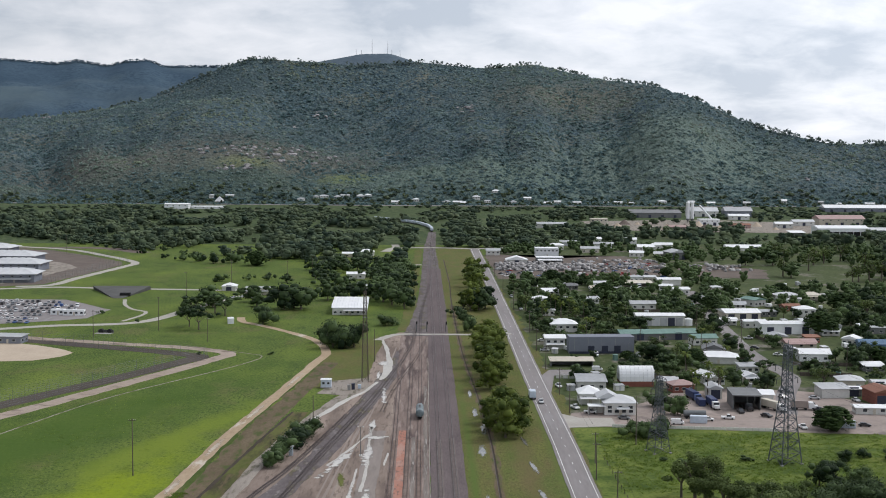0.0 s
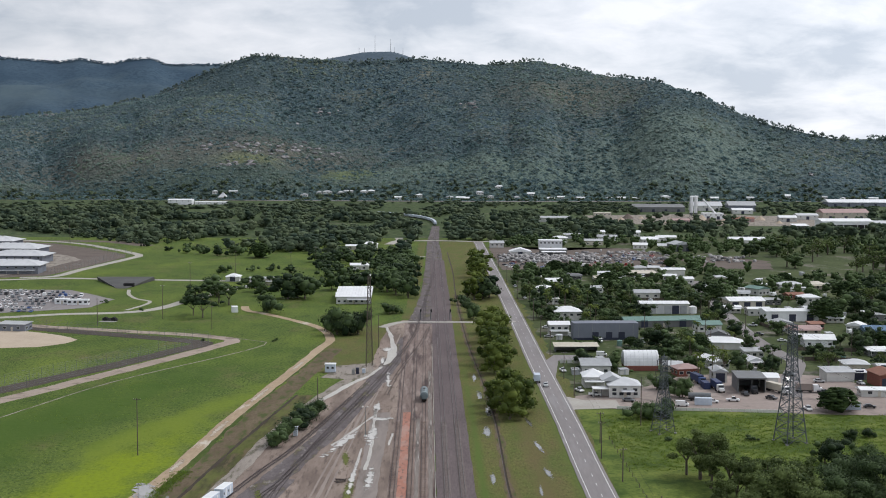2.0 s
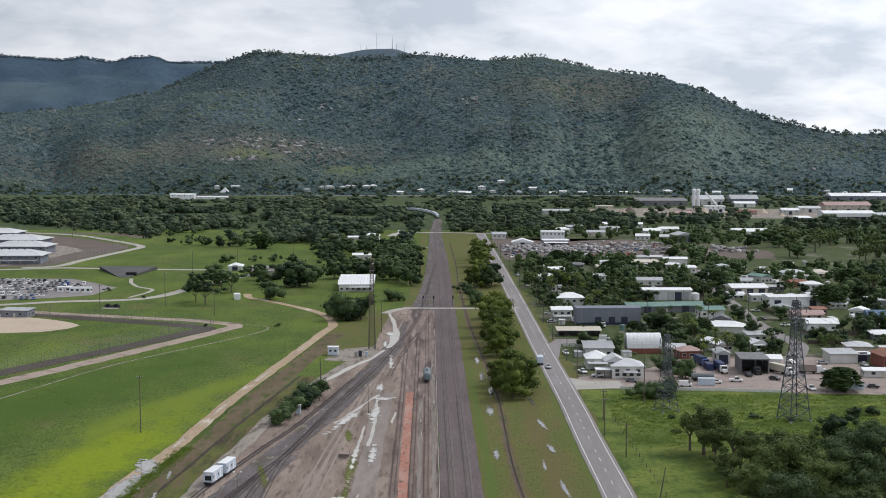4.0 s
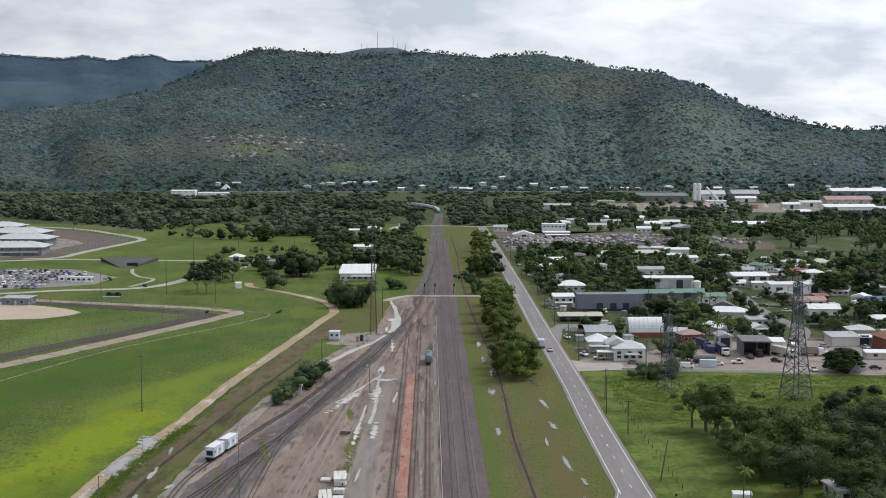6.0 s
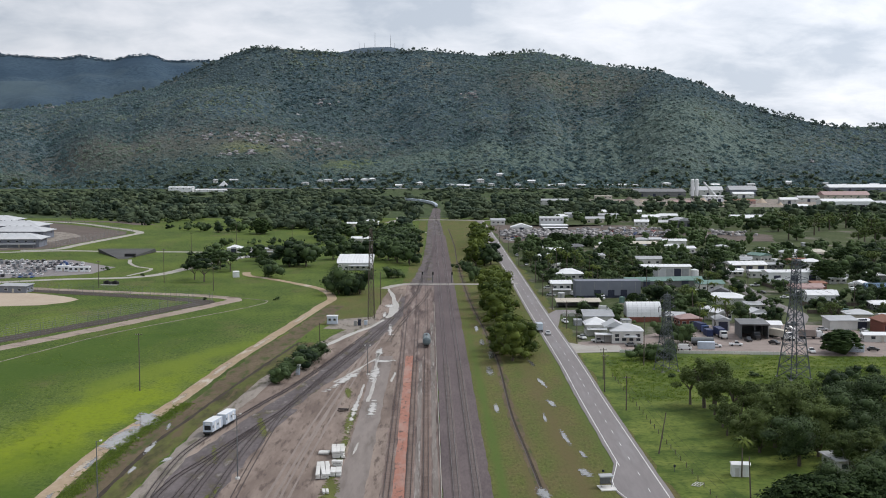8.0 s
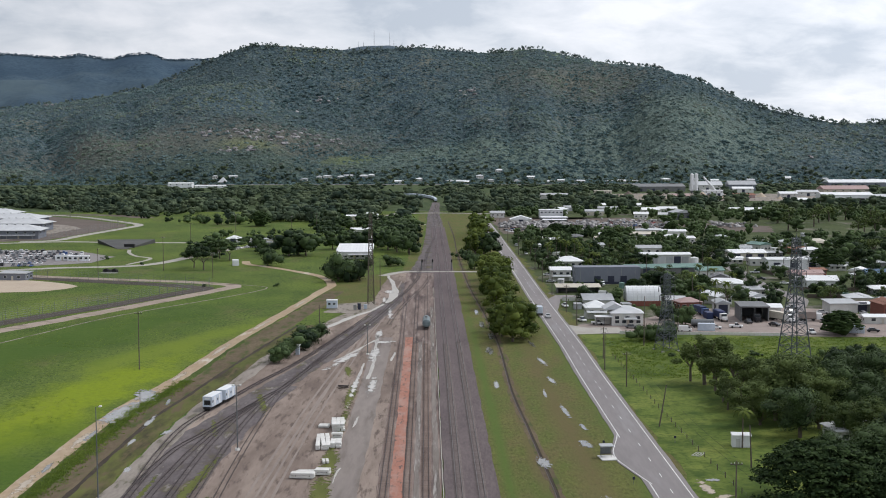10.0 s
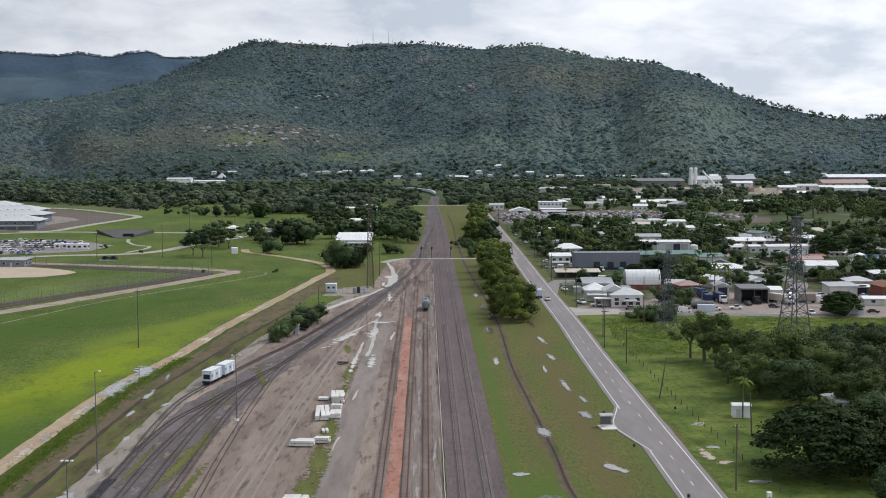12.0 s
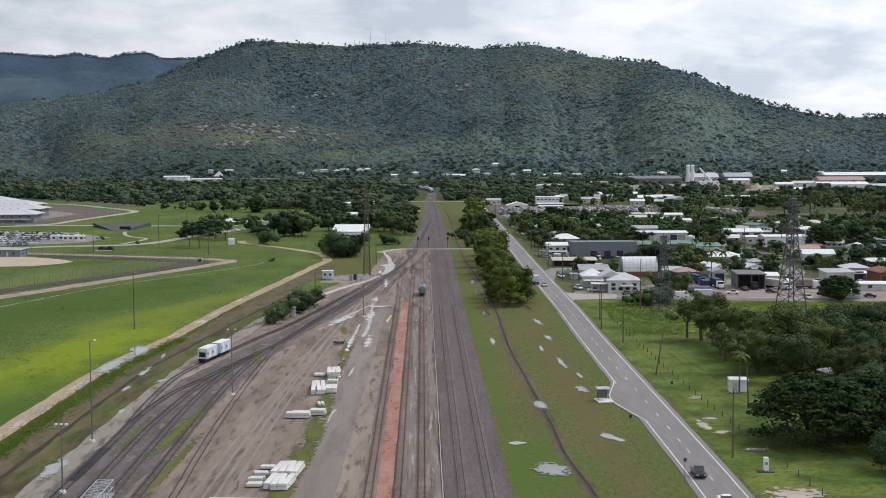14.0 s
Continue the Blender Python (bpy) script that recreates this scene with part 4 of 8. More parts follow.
for i, p in enumerate(road_pts):
    if 150 < p.y < 760:
        n = sides(road_pts, i)
        share("centre_dash", dash, road, pose(p.x, p.y, 0.152, 0, 0, math.degrees(math.atan2(n.y, n.x))))

area("side_road_mouth", [(42.5, 470), (50, 462), (62, 462), (62, 449), (45, 446), (43.2, 440)], 0.13, LANE, "pale concrete driveway apron off the road", "driveway", 0.3)
area("side_road_mouth", [(42, 545), (47, 560), (58, 560), (58, 549), (48, 546), (43, 505)], 0.12, ASPHALT, "asphalt mouth of a side road", "road", 0.3)
strip("back_street", [(128, 470), (137, 506), (149, 543), (147.5, 570), (147, 616), (151, 681), (156, 760), (166, 860)], 7.5, 0.13, ASPHALT, "narrow grey suburban street", "road", 0.3)
area("truck_yard", [(46, 449), (84, 445), (116, 441), (160, 436), (176, 470), (150, 512), (118, 520), (92, 508), (70, 480), (48, 470)], 0.09, PINKYARD, "pinkish grey concrete truck yard", "yard", 0.8)
area("wreckers_yard", [(41, 930), (80, 925), (112, 950), (178, 960), (176, 1070), (150, 1120), (90, 1090), (50, 1130), (36, 1120)], 0.09, DARKGRAVEL, "gravel yard of a vehicle wrecker", "yard", 1.5)
area("bare_ground", [(188, 945), (238, 940), (252, 1000), (225, 1042), (184, 1030)], 0.10, DARKGRAVEL, "bare brown disturbed ground", "soil", 3)
area("works_yard", [(180, 1440), (440, 1400), (480, 1560), (330, 1640), (170, 1600)], 0.1, PALEGRAVEL, "pale dusty industrial yard", "yard", 4, 20)

# left of the railway
strip("gravel_path", [(-86, 150), (-85.4, 240), (-85, 276), (-83.7, 318), (-78.6, 358), (-73.3, 428), (-64.4, 509), (-57.4, 576), (-55.0, 603), (-63.5, 639), (-77.6, 663), (-97.5, 690), (-110, 704), (-114, 722)], 4.2, 0.07, TANPATH, "tan gravel path curving through grass", "path", 0.35, 4)
strip("ditch_bank", [(-82, 120, 5.0), (-81.6, 240, 5.0), (-81, 280, 5.0), (-79.8, 320, 4.6), (-75.6, 358, 3.0), (-70.8, 428, 1.6), (-62.2, 509, 1.2), (-55, 576, 1.2)], 5.0, 0.05, DITCH, "lush green grass bank beside the path", "grass", 0.8, 4)
strip("ditch_slope", [(-77.0, 120, 5.4), (-76.8, 240, 5.4), (-76.4, 280, 5.4), (-75, 320, 5.6), (-70.8, 358, 7.0), (-65.6, 428, 8.5), (-57.2, 509, 8.0), (-50.4, 576, 7.0)], 5.4, 0.055, BROWNBANK, "brown and olive rough slope of the ditch", "grass", 0.7, 4)
strip("ditch", [(-71.0, 120), (-70.8, 204), (-71.0, 240), (-71.1, 276), (-70.2, 310), (-66.7, 345), (-60.4, 405), (-52.4, 470)], 6.6, 0.08, MOWN, "mown olive green drainage ditch", "ditch", 0.6, 3)
strip("ditch_channel", [(-74.5, 120), (-74.2, 204), (-74.0, 260), (-73.4, 300), (-72.9, 314), (-69.6, 345), (-63.4, 405), (-55.4, 470)], 1.1, 0.084, DITCHBED, "dark brown channel in the ditch", "ditch", 0.3, 3)
strip("service_track", [(-66, 120), (-66, 196), (-65.6, 226), (-65.1, 269), (-63.5, 322), (-59.5, 365), (-55.5, 408), (-47, 462), (-38, 505)], 4.4, 0.09, PALEGRAVEL, "pale gravel service track beside the sidings", "track", 0.5, 4)
area("signal_pad", [(-50, 505), (-35, 500), (-29, 512), (-31, 540), (-46, 532)], 0.07, PALEGRAVEL, "pale gravel pad round the signal hut", "yard", 0.8, 4)

strip("entrance_road", [(-330, 640), (-270, 660), (-234, 674), (-208, 687), (-179, 693), (-164, 705), (-156, 727), (-150, 756), (-140, 790), (-128, 822)], 7, 0.08, LANE, "pale concrete entrance road", "road", 0.2)
strip("upper_road", [(-420, 830), (-330, 845), (-295, 854), (-262, 865), (-221, 859), (-166, 854), (-140, 850)], 6, 0.08, LANE, "pale concrete road on a low embankment", "road", 0.2)
strip("footpath", [(-199, 800), (-193, 776), (-183, 754), (-173, 744), (-172, 728), (-177, 704)], 2.2, 0.09, LANE, "pale concrete footpath from the culvert", "path", 0.1)
area("car_park", [(-300, 800), (-235, 798), (-196, 752), (-200, 716), (-212, 706), (-245, 690), (-300, 680)], 0.08, ASPHALT, "grey asphalt car park", "car park", 0.5)
strip("perimeter_track", [(-290, 868), (-269, 877), (-263, 925), (-250, 1010), (-248, 1030), (-256, 1052), (-290, 1100), (-340, 1160), (-420, 1200)], 7, 0.08, LANE, "pale patrol track outside the fence", "track", 0.4)
area("compound_apron", [(-420, 860), (-300, 868), (-276, 882), (-268, 930), (-256, 1020), (-262, 1045), (-300, 1095), (-350, 1150), (-430, 1180)], 0.06, DARKGRAVEL, "dark gravel strip inside the compound fence", "yard", 0.5)
area("compound_court", [(-420, 880), (-305, 880), (-292, 935), (-285, 1000), (-310, 1040), (-420, 1100)], 0.075, PALEGRAVEL, "pale gravel court inside the compound", "yard", 1.0)
strip("fence_strip", [(-260, 665), (-208, 636), (-160, 615), (-122, 597), (-113, 588), (-122, 568), (-140, 530), (-166, 481), (-190, 430), (-215, 380)], 10, 0.06, DARKEARTH, "dark bare earth strip between double fences", "track", 0.5, 4)
strip("patrol_track", [(-300, 690), (-218, 648), (-178, 633), (-119, 613), (-101, 599), (-103, 588), (-112, 566), (-134, 517), (-159, 463), (-190, 405), (-220, 340)], 7.5, 0.075, PALEDIRT, "pale dirt patrol track outside the fence", "track", 0.6, 4)
strip("concrete_drain", [(-165, 390), (-151, 432), (-146, 448), (-129, 497), (-95, 560), (-84, 586), (-84, 593), (-91, 599), (-125, 622)], 0.42, 0.1, PALEGRAVEL, "narrow pale concrete spoon drain in grass", "drain", 0.05, 4)
area("sand_oval", [(-230, 640), (-205, 625), (-185, 612), (-174, 600), (-176, 588), (-186, 578), (-200, 574), (-240, 572), (-260, 600)], 0.07, SAND, "pale sand sports oval", "sand", 0.8, 6)
strip("bare_earth", [(-470, 1150), (-330, 1180), (-262, 1130)], 16, 0.05, DARKGRAVEL, "dark bare earth strip", "soil", 2)
strip("hillfoot_highway", [(-1200, 2010), (-740, 1985), (-450, 1975), (-12, 1950), (196, 1960), (480, 1975), (1100, 1990)], 16, 0.4, ASPHALT, "pale grey highway along the foot of the hill", "road", 0.4, 40)

strip("drain_bank", [(24.6, 150), (23.0, 195), (20.8, 222), (20.4, 243), (19.7, 264), (18.5, 299), (16.9, 345), (16.5, 425), (14.0, 500), (9.2, 612), (5.6, 780)], 2.4, 0.04, BROWNBANK, "brown bare banks of the open drain", "soil", 0.6, 3)
# drain beside the line, a real channel wall
drain = empty("open_drain", Matrix(), "dark narrow open concrete drain through the verge", "drain", kind="structure")
DRAIN = [(24.6, 150), (23.0, 195), (20.8, 222), (20.4, 243), (19.7, 264), (18.5, 299), (16.9, 345), (16.5, 425), (14.0, 500), (9.2, 612), (5.6, 780), (4.5, 906), (0.5, 1077)]
for off, w, h, mat in ((0.0, 0.55, 0.06, DITCHBED), (-0.36, 0.14, 0.10, OLDSLEEPER), (0.36, 0.14, 0.11, BROWNBANK)):
    bm = bmesh.new()
    pts = curve_points([Vector(p) for p in DRAIN], 5)
    rows_ = []
    for i, p in enumerate(pts):
        n = sides(pts, i)
        rows_.append([bm.verts.new((*(p + n * (off + o)), z)) for o, z in ((-w / 2, 0), (-w / 2, h), (w / 2, h), (w / 2, 0))])
    for a, b in zip(rows_, rows_[1:]):
        for k in range(3):
            bm.faces.new((a[k], a[k + 1], b[k + 1], b[k]))
    part("channel" if off == 0 else "drain_wall", bm, mat, drain)

# puddles and pale dried silt
for x, y, rx, ry, turn in ((12.4, 231.5, 1.9, 1.3, 0), (30.5, 236.5, 1.3, 4.2, 0.45), (-81.4, 339, 3.2, 9.0, 0.22), (-82.2, 317, 3.4, 14.0, -0.06), (-73.1, 306.5, 0.8, 6.5, 0), (-72.4, 286, 0.6, 4.0, 0), (-66.4, 295, 1.0, 2.6, -0.3), (-67.4, 261, 0.9, 2.4, 0.1), (-67.2, 214, 1.8, 7.0, 0), (55.5, 226, 2.2, 1.2, 0)):
    puddle(x, y, rx, ry, turn, 0.10)
for x, y, rx, ry, turn in ((54.5, 196.5, 7.5, 6.0, 0), (50.0, 246, 1.6, 9.0, 0.1), (52.2, 240, 2.6, 2.0, 0)):
    puddle(x, y, rx, ry, turn, 0.07, PALECOVER, "bare gravel worn into the roadside grass", "gravel_patch", 4, "gravel")
# shallow water broken up by grass
for x, y, rx, ry, turn in ((17.6, 212.5, 3.6, 5.5, 0.2), (30.2, 283, 1.6, 4.5, 0.1), (19.6, 266, 1.7, 5.5, 0.12), (28.9, 359, 1.0, 7.0, 0.1), (28.4, 391, 1.0, 9.0, 0.12), (28.9, 318, 0.8, 10.0, 0.06), (13.1, 411, 1.5, 9.0, 0), (14.6, 442, 1.3, 11.0, 0), (13.0, 353, 0.9, 7.0, 0),
                           (31.5, 300, 0.7, 5.0, 0.1), (25.5, 340, 0.6, 6.0, 0), (-83.4, 292, 0.9, 7.0, 0), (-84.4, 262, 0.7, 6.0, 0.05), (52.5, 252, 1.6, 1.4, 0), (-73.6, 330, 0.6, 6.0, 0.1), (12.2, 470, 1.2, 10.0, 0), (11.0, 505, 1.0, 9.0, 0), (27.5, 425, 0.9, 8.0, 0.1)):
    puddle(x, y, rx, ry, turn, 0.10, BROKENWATER, "rain water standing among the grass")


def silt(x, y, rx, ry, turn, seed):
    puddle(x, y, rx, ry, turn, 0.078, SILTCOVER, "pale dried silt stain on the gravel", "silt_patch", seed, "stain")


for i, (x, y, rx, ry, turn) in enumerate(((-24.6, 448, 1.8, 12, 0), (-27.5, 545, 1.2, 11, 0.03), (-26.5, 574, 3.0, 8, 0))):
    silt(x, y, rx, ry, turn, i)
for x, y, rx, ry, turn in ((-84.6, 288, 1.5, 12, 0), (-85.0, 250, 1.3, 12, 0), (-78.4, 366, 1.4, 12, -0.08), (-74.6, 414, 1.5, 18, -0.08), (-69.2, 470, 1.5, 22, -0.11), (-62.0, 532, 1.3, 20, -0.11)):
    puddle(x, y, rx, ry, turn, 0.078, PALECOVER, "pale dry patch on the gravel path", "pale_patch", 3, "stain")
for k, (pts, w) in enumerate((([(-26.4, 322), (-26.3, 345), (-26.3, 368), (-26.1, 388)], 0.75), ([(-35.7, 391.8), (-31.5, 406.8), (-27.2, 425.6), (-24.4, 436)], 0.8), ([(-23.4, 362), (-23.3, 389), (-24.0, 412), (-24.9, 446)], 1.0),
                              ([(-23.3, 300), (-22.6, 312)], 0.3), ([(-24.0, 250), (-23.2, 262)], 0.3), ([(-18.0, 392), (-17.6, 408)], 0.5))):
    strip("silt_streak", pts, w, 0.082 + 0.004 * k, SILT, "long pale streak of dried silt on the gravel", "stain", 0.3, 1.5)
strip("wet_track", [(-52.0, 438, 1.6), (-47.0, 456, 2.0), (-42.5, 472, 2.2), (-37.5, 491, 2.6), (-31.0, 510, 1.6), (-27.0, 530, 1.4)], 2.0, 0.1, SILT, "pale wet wheel track on the yard", "track", 0.35, 3)
strip("wet_track", [(-26.0, 534, 1.2), (-24.6, 545, 4.2), (-24.0, 560, 3.4), (-24.2, 580, 1.5), (-25.6, 600, 1.6), (-28.2, 625, 1.3), (-31.4, 652, 1.6)], 2.0, 0.104, SILT, "pale wet wheel track on the yard", "track", 0.5, 3)
for x, y, rx, ry, turn in ((-32.5, 396, 2.4, 28, -0.24), (-22.5, 429, 6.5, 4.0, 0), (-24.0, 405, 2.8, 22, 0), (-26.4, 352, 1.2, 34, 0), (-21.6, 352, 1.8, 22, 0), (-23.0, 500, 1.6, 26, 0.05)):
    puddle(x, y, rx, ry, turn, 0.128, SILTNET, "net of pale dried silt over the gravel", "silt_patch", 2, "stain")
for x, y, rx, ry, turn in ((-26.6, 338, 1.7, 20, 0), (-26.2, 304, 1.3, 22, 0.0), (-25.8, 268, 2.3, 17, 0.04), (-25.6, 243, 2.6, 17, 0.04), (-25.8, 222, 2.6, 17, 0), (-26.6, 200, 2.4, 20, 0), (-49.2, 330, 1.3, 16, 0.2), (-51.6, 245, 1.5, 34, -0.06), (-47.6, 215, 1.3, 30, -0.03), (-30, 375, 1.4, 10, 0.1), (-56.2, 300, 0.9, 12, 0.2), (-60.0, 240, 0.7, 20, 0)):
    puddle(x, y, rx, ry, turn, 0.085, GRASSCOVER, "ragged patch of grass growing through gravel", "grass_patch", int(x), "grass")
# worn wheel tracks over the hardstand
for k, pts in enumerate(([(-36, 130), (-35.5, 220), (-33.5, 320), (-29.5, 420), (-24.5, 520), (-21.5, 620)], [(-40, 130), (-39, 220), (-36, 320), (-31, 420), (-26, 500)])):
    for off in (-0.9, 0.9):
        strip("wheel_track", [(x + off, y) for x, y in pts], 0.55, 0.058 + 0.004 * k + (0.002 if off > 0 else 0), TRACKED, "worn wheel track across the gravel", "track", 0.12, 6)
strip("paved_lane", [(-20.6, 110), (-21, 200), (-21.6, 300), (-22.2, 390), (-22.5, 440)], 6.0, 0.055, PAVED, "worn grey paved lane along the old tracks", "road", 0.3, 4)

# ---- railway tracks ----
sleeper_v, sleeper_f = None, None
cube_v = np.array([(x, y, z) for x in (-1.05, 1.05) for y in (-0.12, 0.12) for z in (-0.05, 0.05)])
cube_f = np.array([(0, 1, 3), (0, 3, 2), (4, 6, 7), (4, 7, 5), (0, 4, 5), (0, 5, 1), (2, 3, 7), (2, 7, 6), (1, 5, 7), (1, 7, 3)])


def track(points, mat, z, label, sleepers_to=430, group="railway tracks", ties=None):
    """Two rails on sleepers along a line."""
    t = empty("railway_track", Matrix(), label, "railway track", group)
    pts = curve_points([Vector(p) for p in points], 4.0)
    for off in (-0.57, 0.57):
        bm, prev = bmesh.new(), None
        for i, p in enumerate(pts):
            c = p + sides(pts, i) * off
            n = sides(pts, i)
            ring = [bm.verts.new((*(c + n * o), z + h)) for o, h in ((-0.06, -0.06), (-0.045, 0.15), (0.045, 0.15), (0.06, -0.06))]
            if prev:
                for k in range(3):
                    bm.faces.new((prev[k], prev[k + 1], ring[k + 1], ring[k]))
            prev = ring
        part("rail", bm, mat, t)
    fine = [(p, sides(pts, i)) for i, p in enumerate(pts) if 150 < p.y < sleepers_to]
    vs, fs, n0 = [], [], 0
    for (p, n), (q, _) in zip(fine, fine[1:]):
        for k in range(6):
            c = p.lerp(q, k / 6)
            r = np.array([[n.x, -n.y], [n.y, n.x]])
            v = cube_v.copy()
            v[:, :2] = v[:, :2] @ r.T + (c.x, c.y)
            v[:, 2] += z - (0.055 if ties is None else 0.075)
            vs.append(v)
            fs.append(cube_f + n0)
            n0 += 8
    if vs:
        ob = new("sleeper_bed", mesh_np("sleeper_bed", np.concatenate(vs), np.concatenate(fs), [ties or SLEEPER]))
        ob.parent = t
        tagged(ob, "row of weathered sleepers", kind="stuff")
    return t


track(along(0, 110, 1190) + [(-11.6, 1300), (-12.5, 1400), (-17, 1470), (-33, 1530), (-70, 1590)], BRIGHTRAIL, 0.2, "polished steel rails of the main line on grey ballast")
track(along(4.35, 110, 1000) + [(-8, 1120), (-11.6, 1230)], BRIGHTRAIL, 0.2, "polished steel rails of the second main line on ballast")
track(along(-6.5, 110, 760) + [(-9.5, 860), (-9.5, 960)], RAIL, 0.15, "rusty old loop track on brown ballast", ties=BROWNSLEEPER)
track(along(-10.3, 110, 640) + [(-12.2, 760), (-9.6, 880)], RAIL, 0.15, "rusty old loop track on brown ballast", ties=BROWNSLEEPER)
track(along(-14.9, 110, 560) + [(-16, 640), (-12.3, 740)], RAIL, 0.15, "rusty old loop track on brown ballast", ties=BROWNSLEEPER)
LADDER = [(-33.5, 450), (-27.9, 495), (-22.5, 545), (-17, 600), (-13, 680)]
YARD = "rusty curved siding track in the yard"
track([(-60.5, 120), (-61.2, 170), (-61.7, 197), (-62.1, 232), (-62.4, 257), (-61.0, 279), (-57.7, 294), (-54.2, 312), (-49.4, 335), (-45.2, 355), (-39.6, 403)] + LADDER, RAIL, 0.13, YARD, 470, ties=OLDSLEEPER)
track([(-62.9, 250), (-64.0, 275), (-64.0, 298), (-61.8, 316), (-57.4, 339), (-52.8, 362), (-48.0, 383), (-42.5, 415), (-36.5, 455), (-30.5, 500)], RAIL, 0.13, YARD, 470, ties=OLDSLEEPER)
track([(-56, 120), (-56.8, 170), (-57.3, 197), (-58.1, 237), (-57.8, 260), (-56.6, 285), (-53.8, 309), (-50.6, 328)], RAIL, 0.13, YARD, 470, ties=OLDSLEEPER)
track([(-51.8, 120), (-52.8, 180), (-53.8, 220), (-54.3, 246), (-54.4, 276), (-53.2, 304), (-50.0, 330)], RAIL, 0.13, YARD, 470, ties=OLDSLEEPER)
track([(-47.8, 120), (-48.6, 180), (-49.3, 220), (-49.8, 246), (-50.2, 282), (-49.2, 319), (-46.4, 348), (-40.5, 390), (-32, 450), (-26, 497), (-20, 560), (-14, 640)], RAIL, 0.12, YARD, 470, ties=OLDSLEEPER)
track([(-42.0, 120), (-43.0, 190), (-44.3, 222), (-45.3, 252), (-46.0, 291), (-46.0, 335), (-44.6, 356)], RAIL, 0.09, "rusty overgrown siding track in the yard", 0, ties=OLDSLEEPER)
track([(-22.5, 470), (-20.0, 510), (-16.5, 548), (-12.0, 590), (-9.0, 640)], RAIL, 0.19, "rusty crossover track joining the loops", 0)
for pts in ([(-61, 120), (-61.0, 200), (-61.2, 258), (-55.5, 310), (-46.5, 362), (-38, 410), (-31, 470), (-23, 545), (-15, 640)], [(-54.5, 120), (-54.8, 200), (-54.8, 262), (-52, 305), (-46, 352)]):
    strip("siding_ballast", pts, 7.6, 0.075 if pts[0][0] < -60 else 0.088, SIDING, "dark brown ballast under the yard sidings", "ballast", 0.7, 4)
area("siding_bed", [(-66.5, 130), (-66.2, 200), (-65.6, 262), (-63.0, 296), (-55, 326), (-46, 360), (-43.5, 352), (-47.6, 300), (-50.8, 245), (-50.2, 130)], 0.066, SIDING, "dark grey ballast bed under the yard sidings", "ballast", 0.8, 6)
strip("dark_ballast", [(-62.0, 206), (-62.1, 218), (-62.2, 229)], 2.2, 0.105, DARKSTONE, "patch of fresh bluish black ballast on the siding", "ballast", 0.15, 3)
pipe = empty("service_pipe", Matrix(), "long pale concrete edging beside the main line", "edging", kind="structure")
rng = random.Random(8)
edging = mesh_of("edging_piece", box(bmesh.new(), 0, 0, 0, 0.18, 3.9, 0.2, 0, 0.03), LANE)
for i in range(110):
    y = 150 + i * 4.0
    share("edging_piece", edging, pipe, pose(axis_x(y) - 3.15 + rng.gauss(0, 0.02), y, 0.16, 0, 0, 0.86))

# ---- buildings ----
window_mesh = mesh_of("window_frame", box(bmesh.new(), 0, 0, 0, 1.7, 0.10, 1.25), PALEWALL)
pane_mesh = mesh_of("pane", box(bmesh.new(), 0, 0, 0, 1.5, 0.06, 1.05), GLASS)
door_mesh = mesh_of("door", box(bmesh.new(), 0, 0, 0, 1.0, 0.10, 2.1, 0, 0.02), CREAM)
roller_mesh = mesh_of("roller_door", box(bmesh.new(), 0, 0, 0, 3.6, 0.14, 3.8, 0, 0.03), DARKDOOR)
KEEP_OFF = []


def add_window(root, m):
    w = share("window", window_mesh, root, m)
    share("pane", pane_mesh, w, pose(0, -0.045, 0.1))


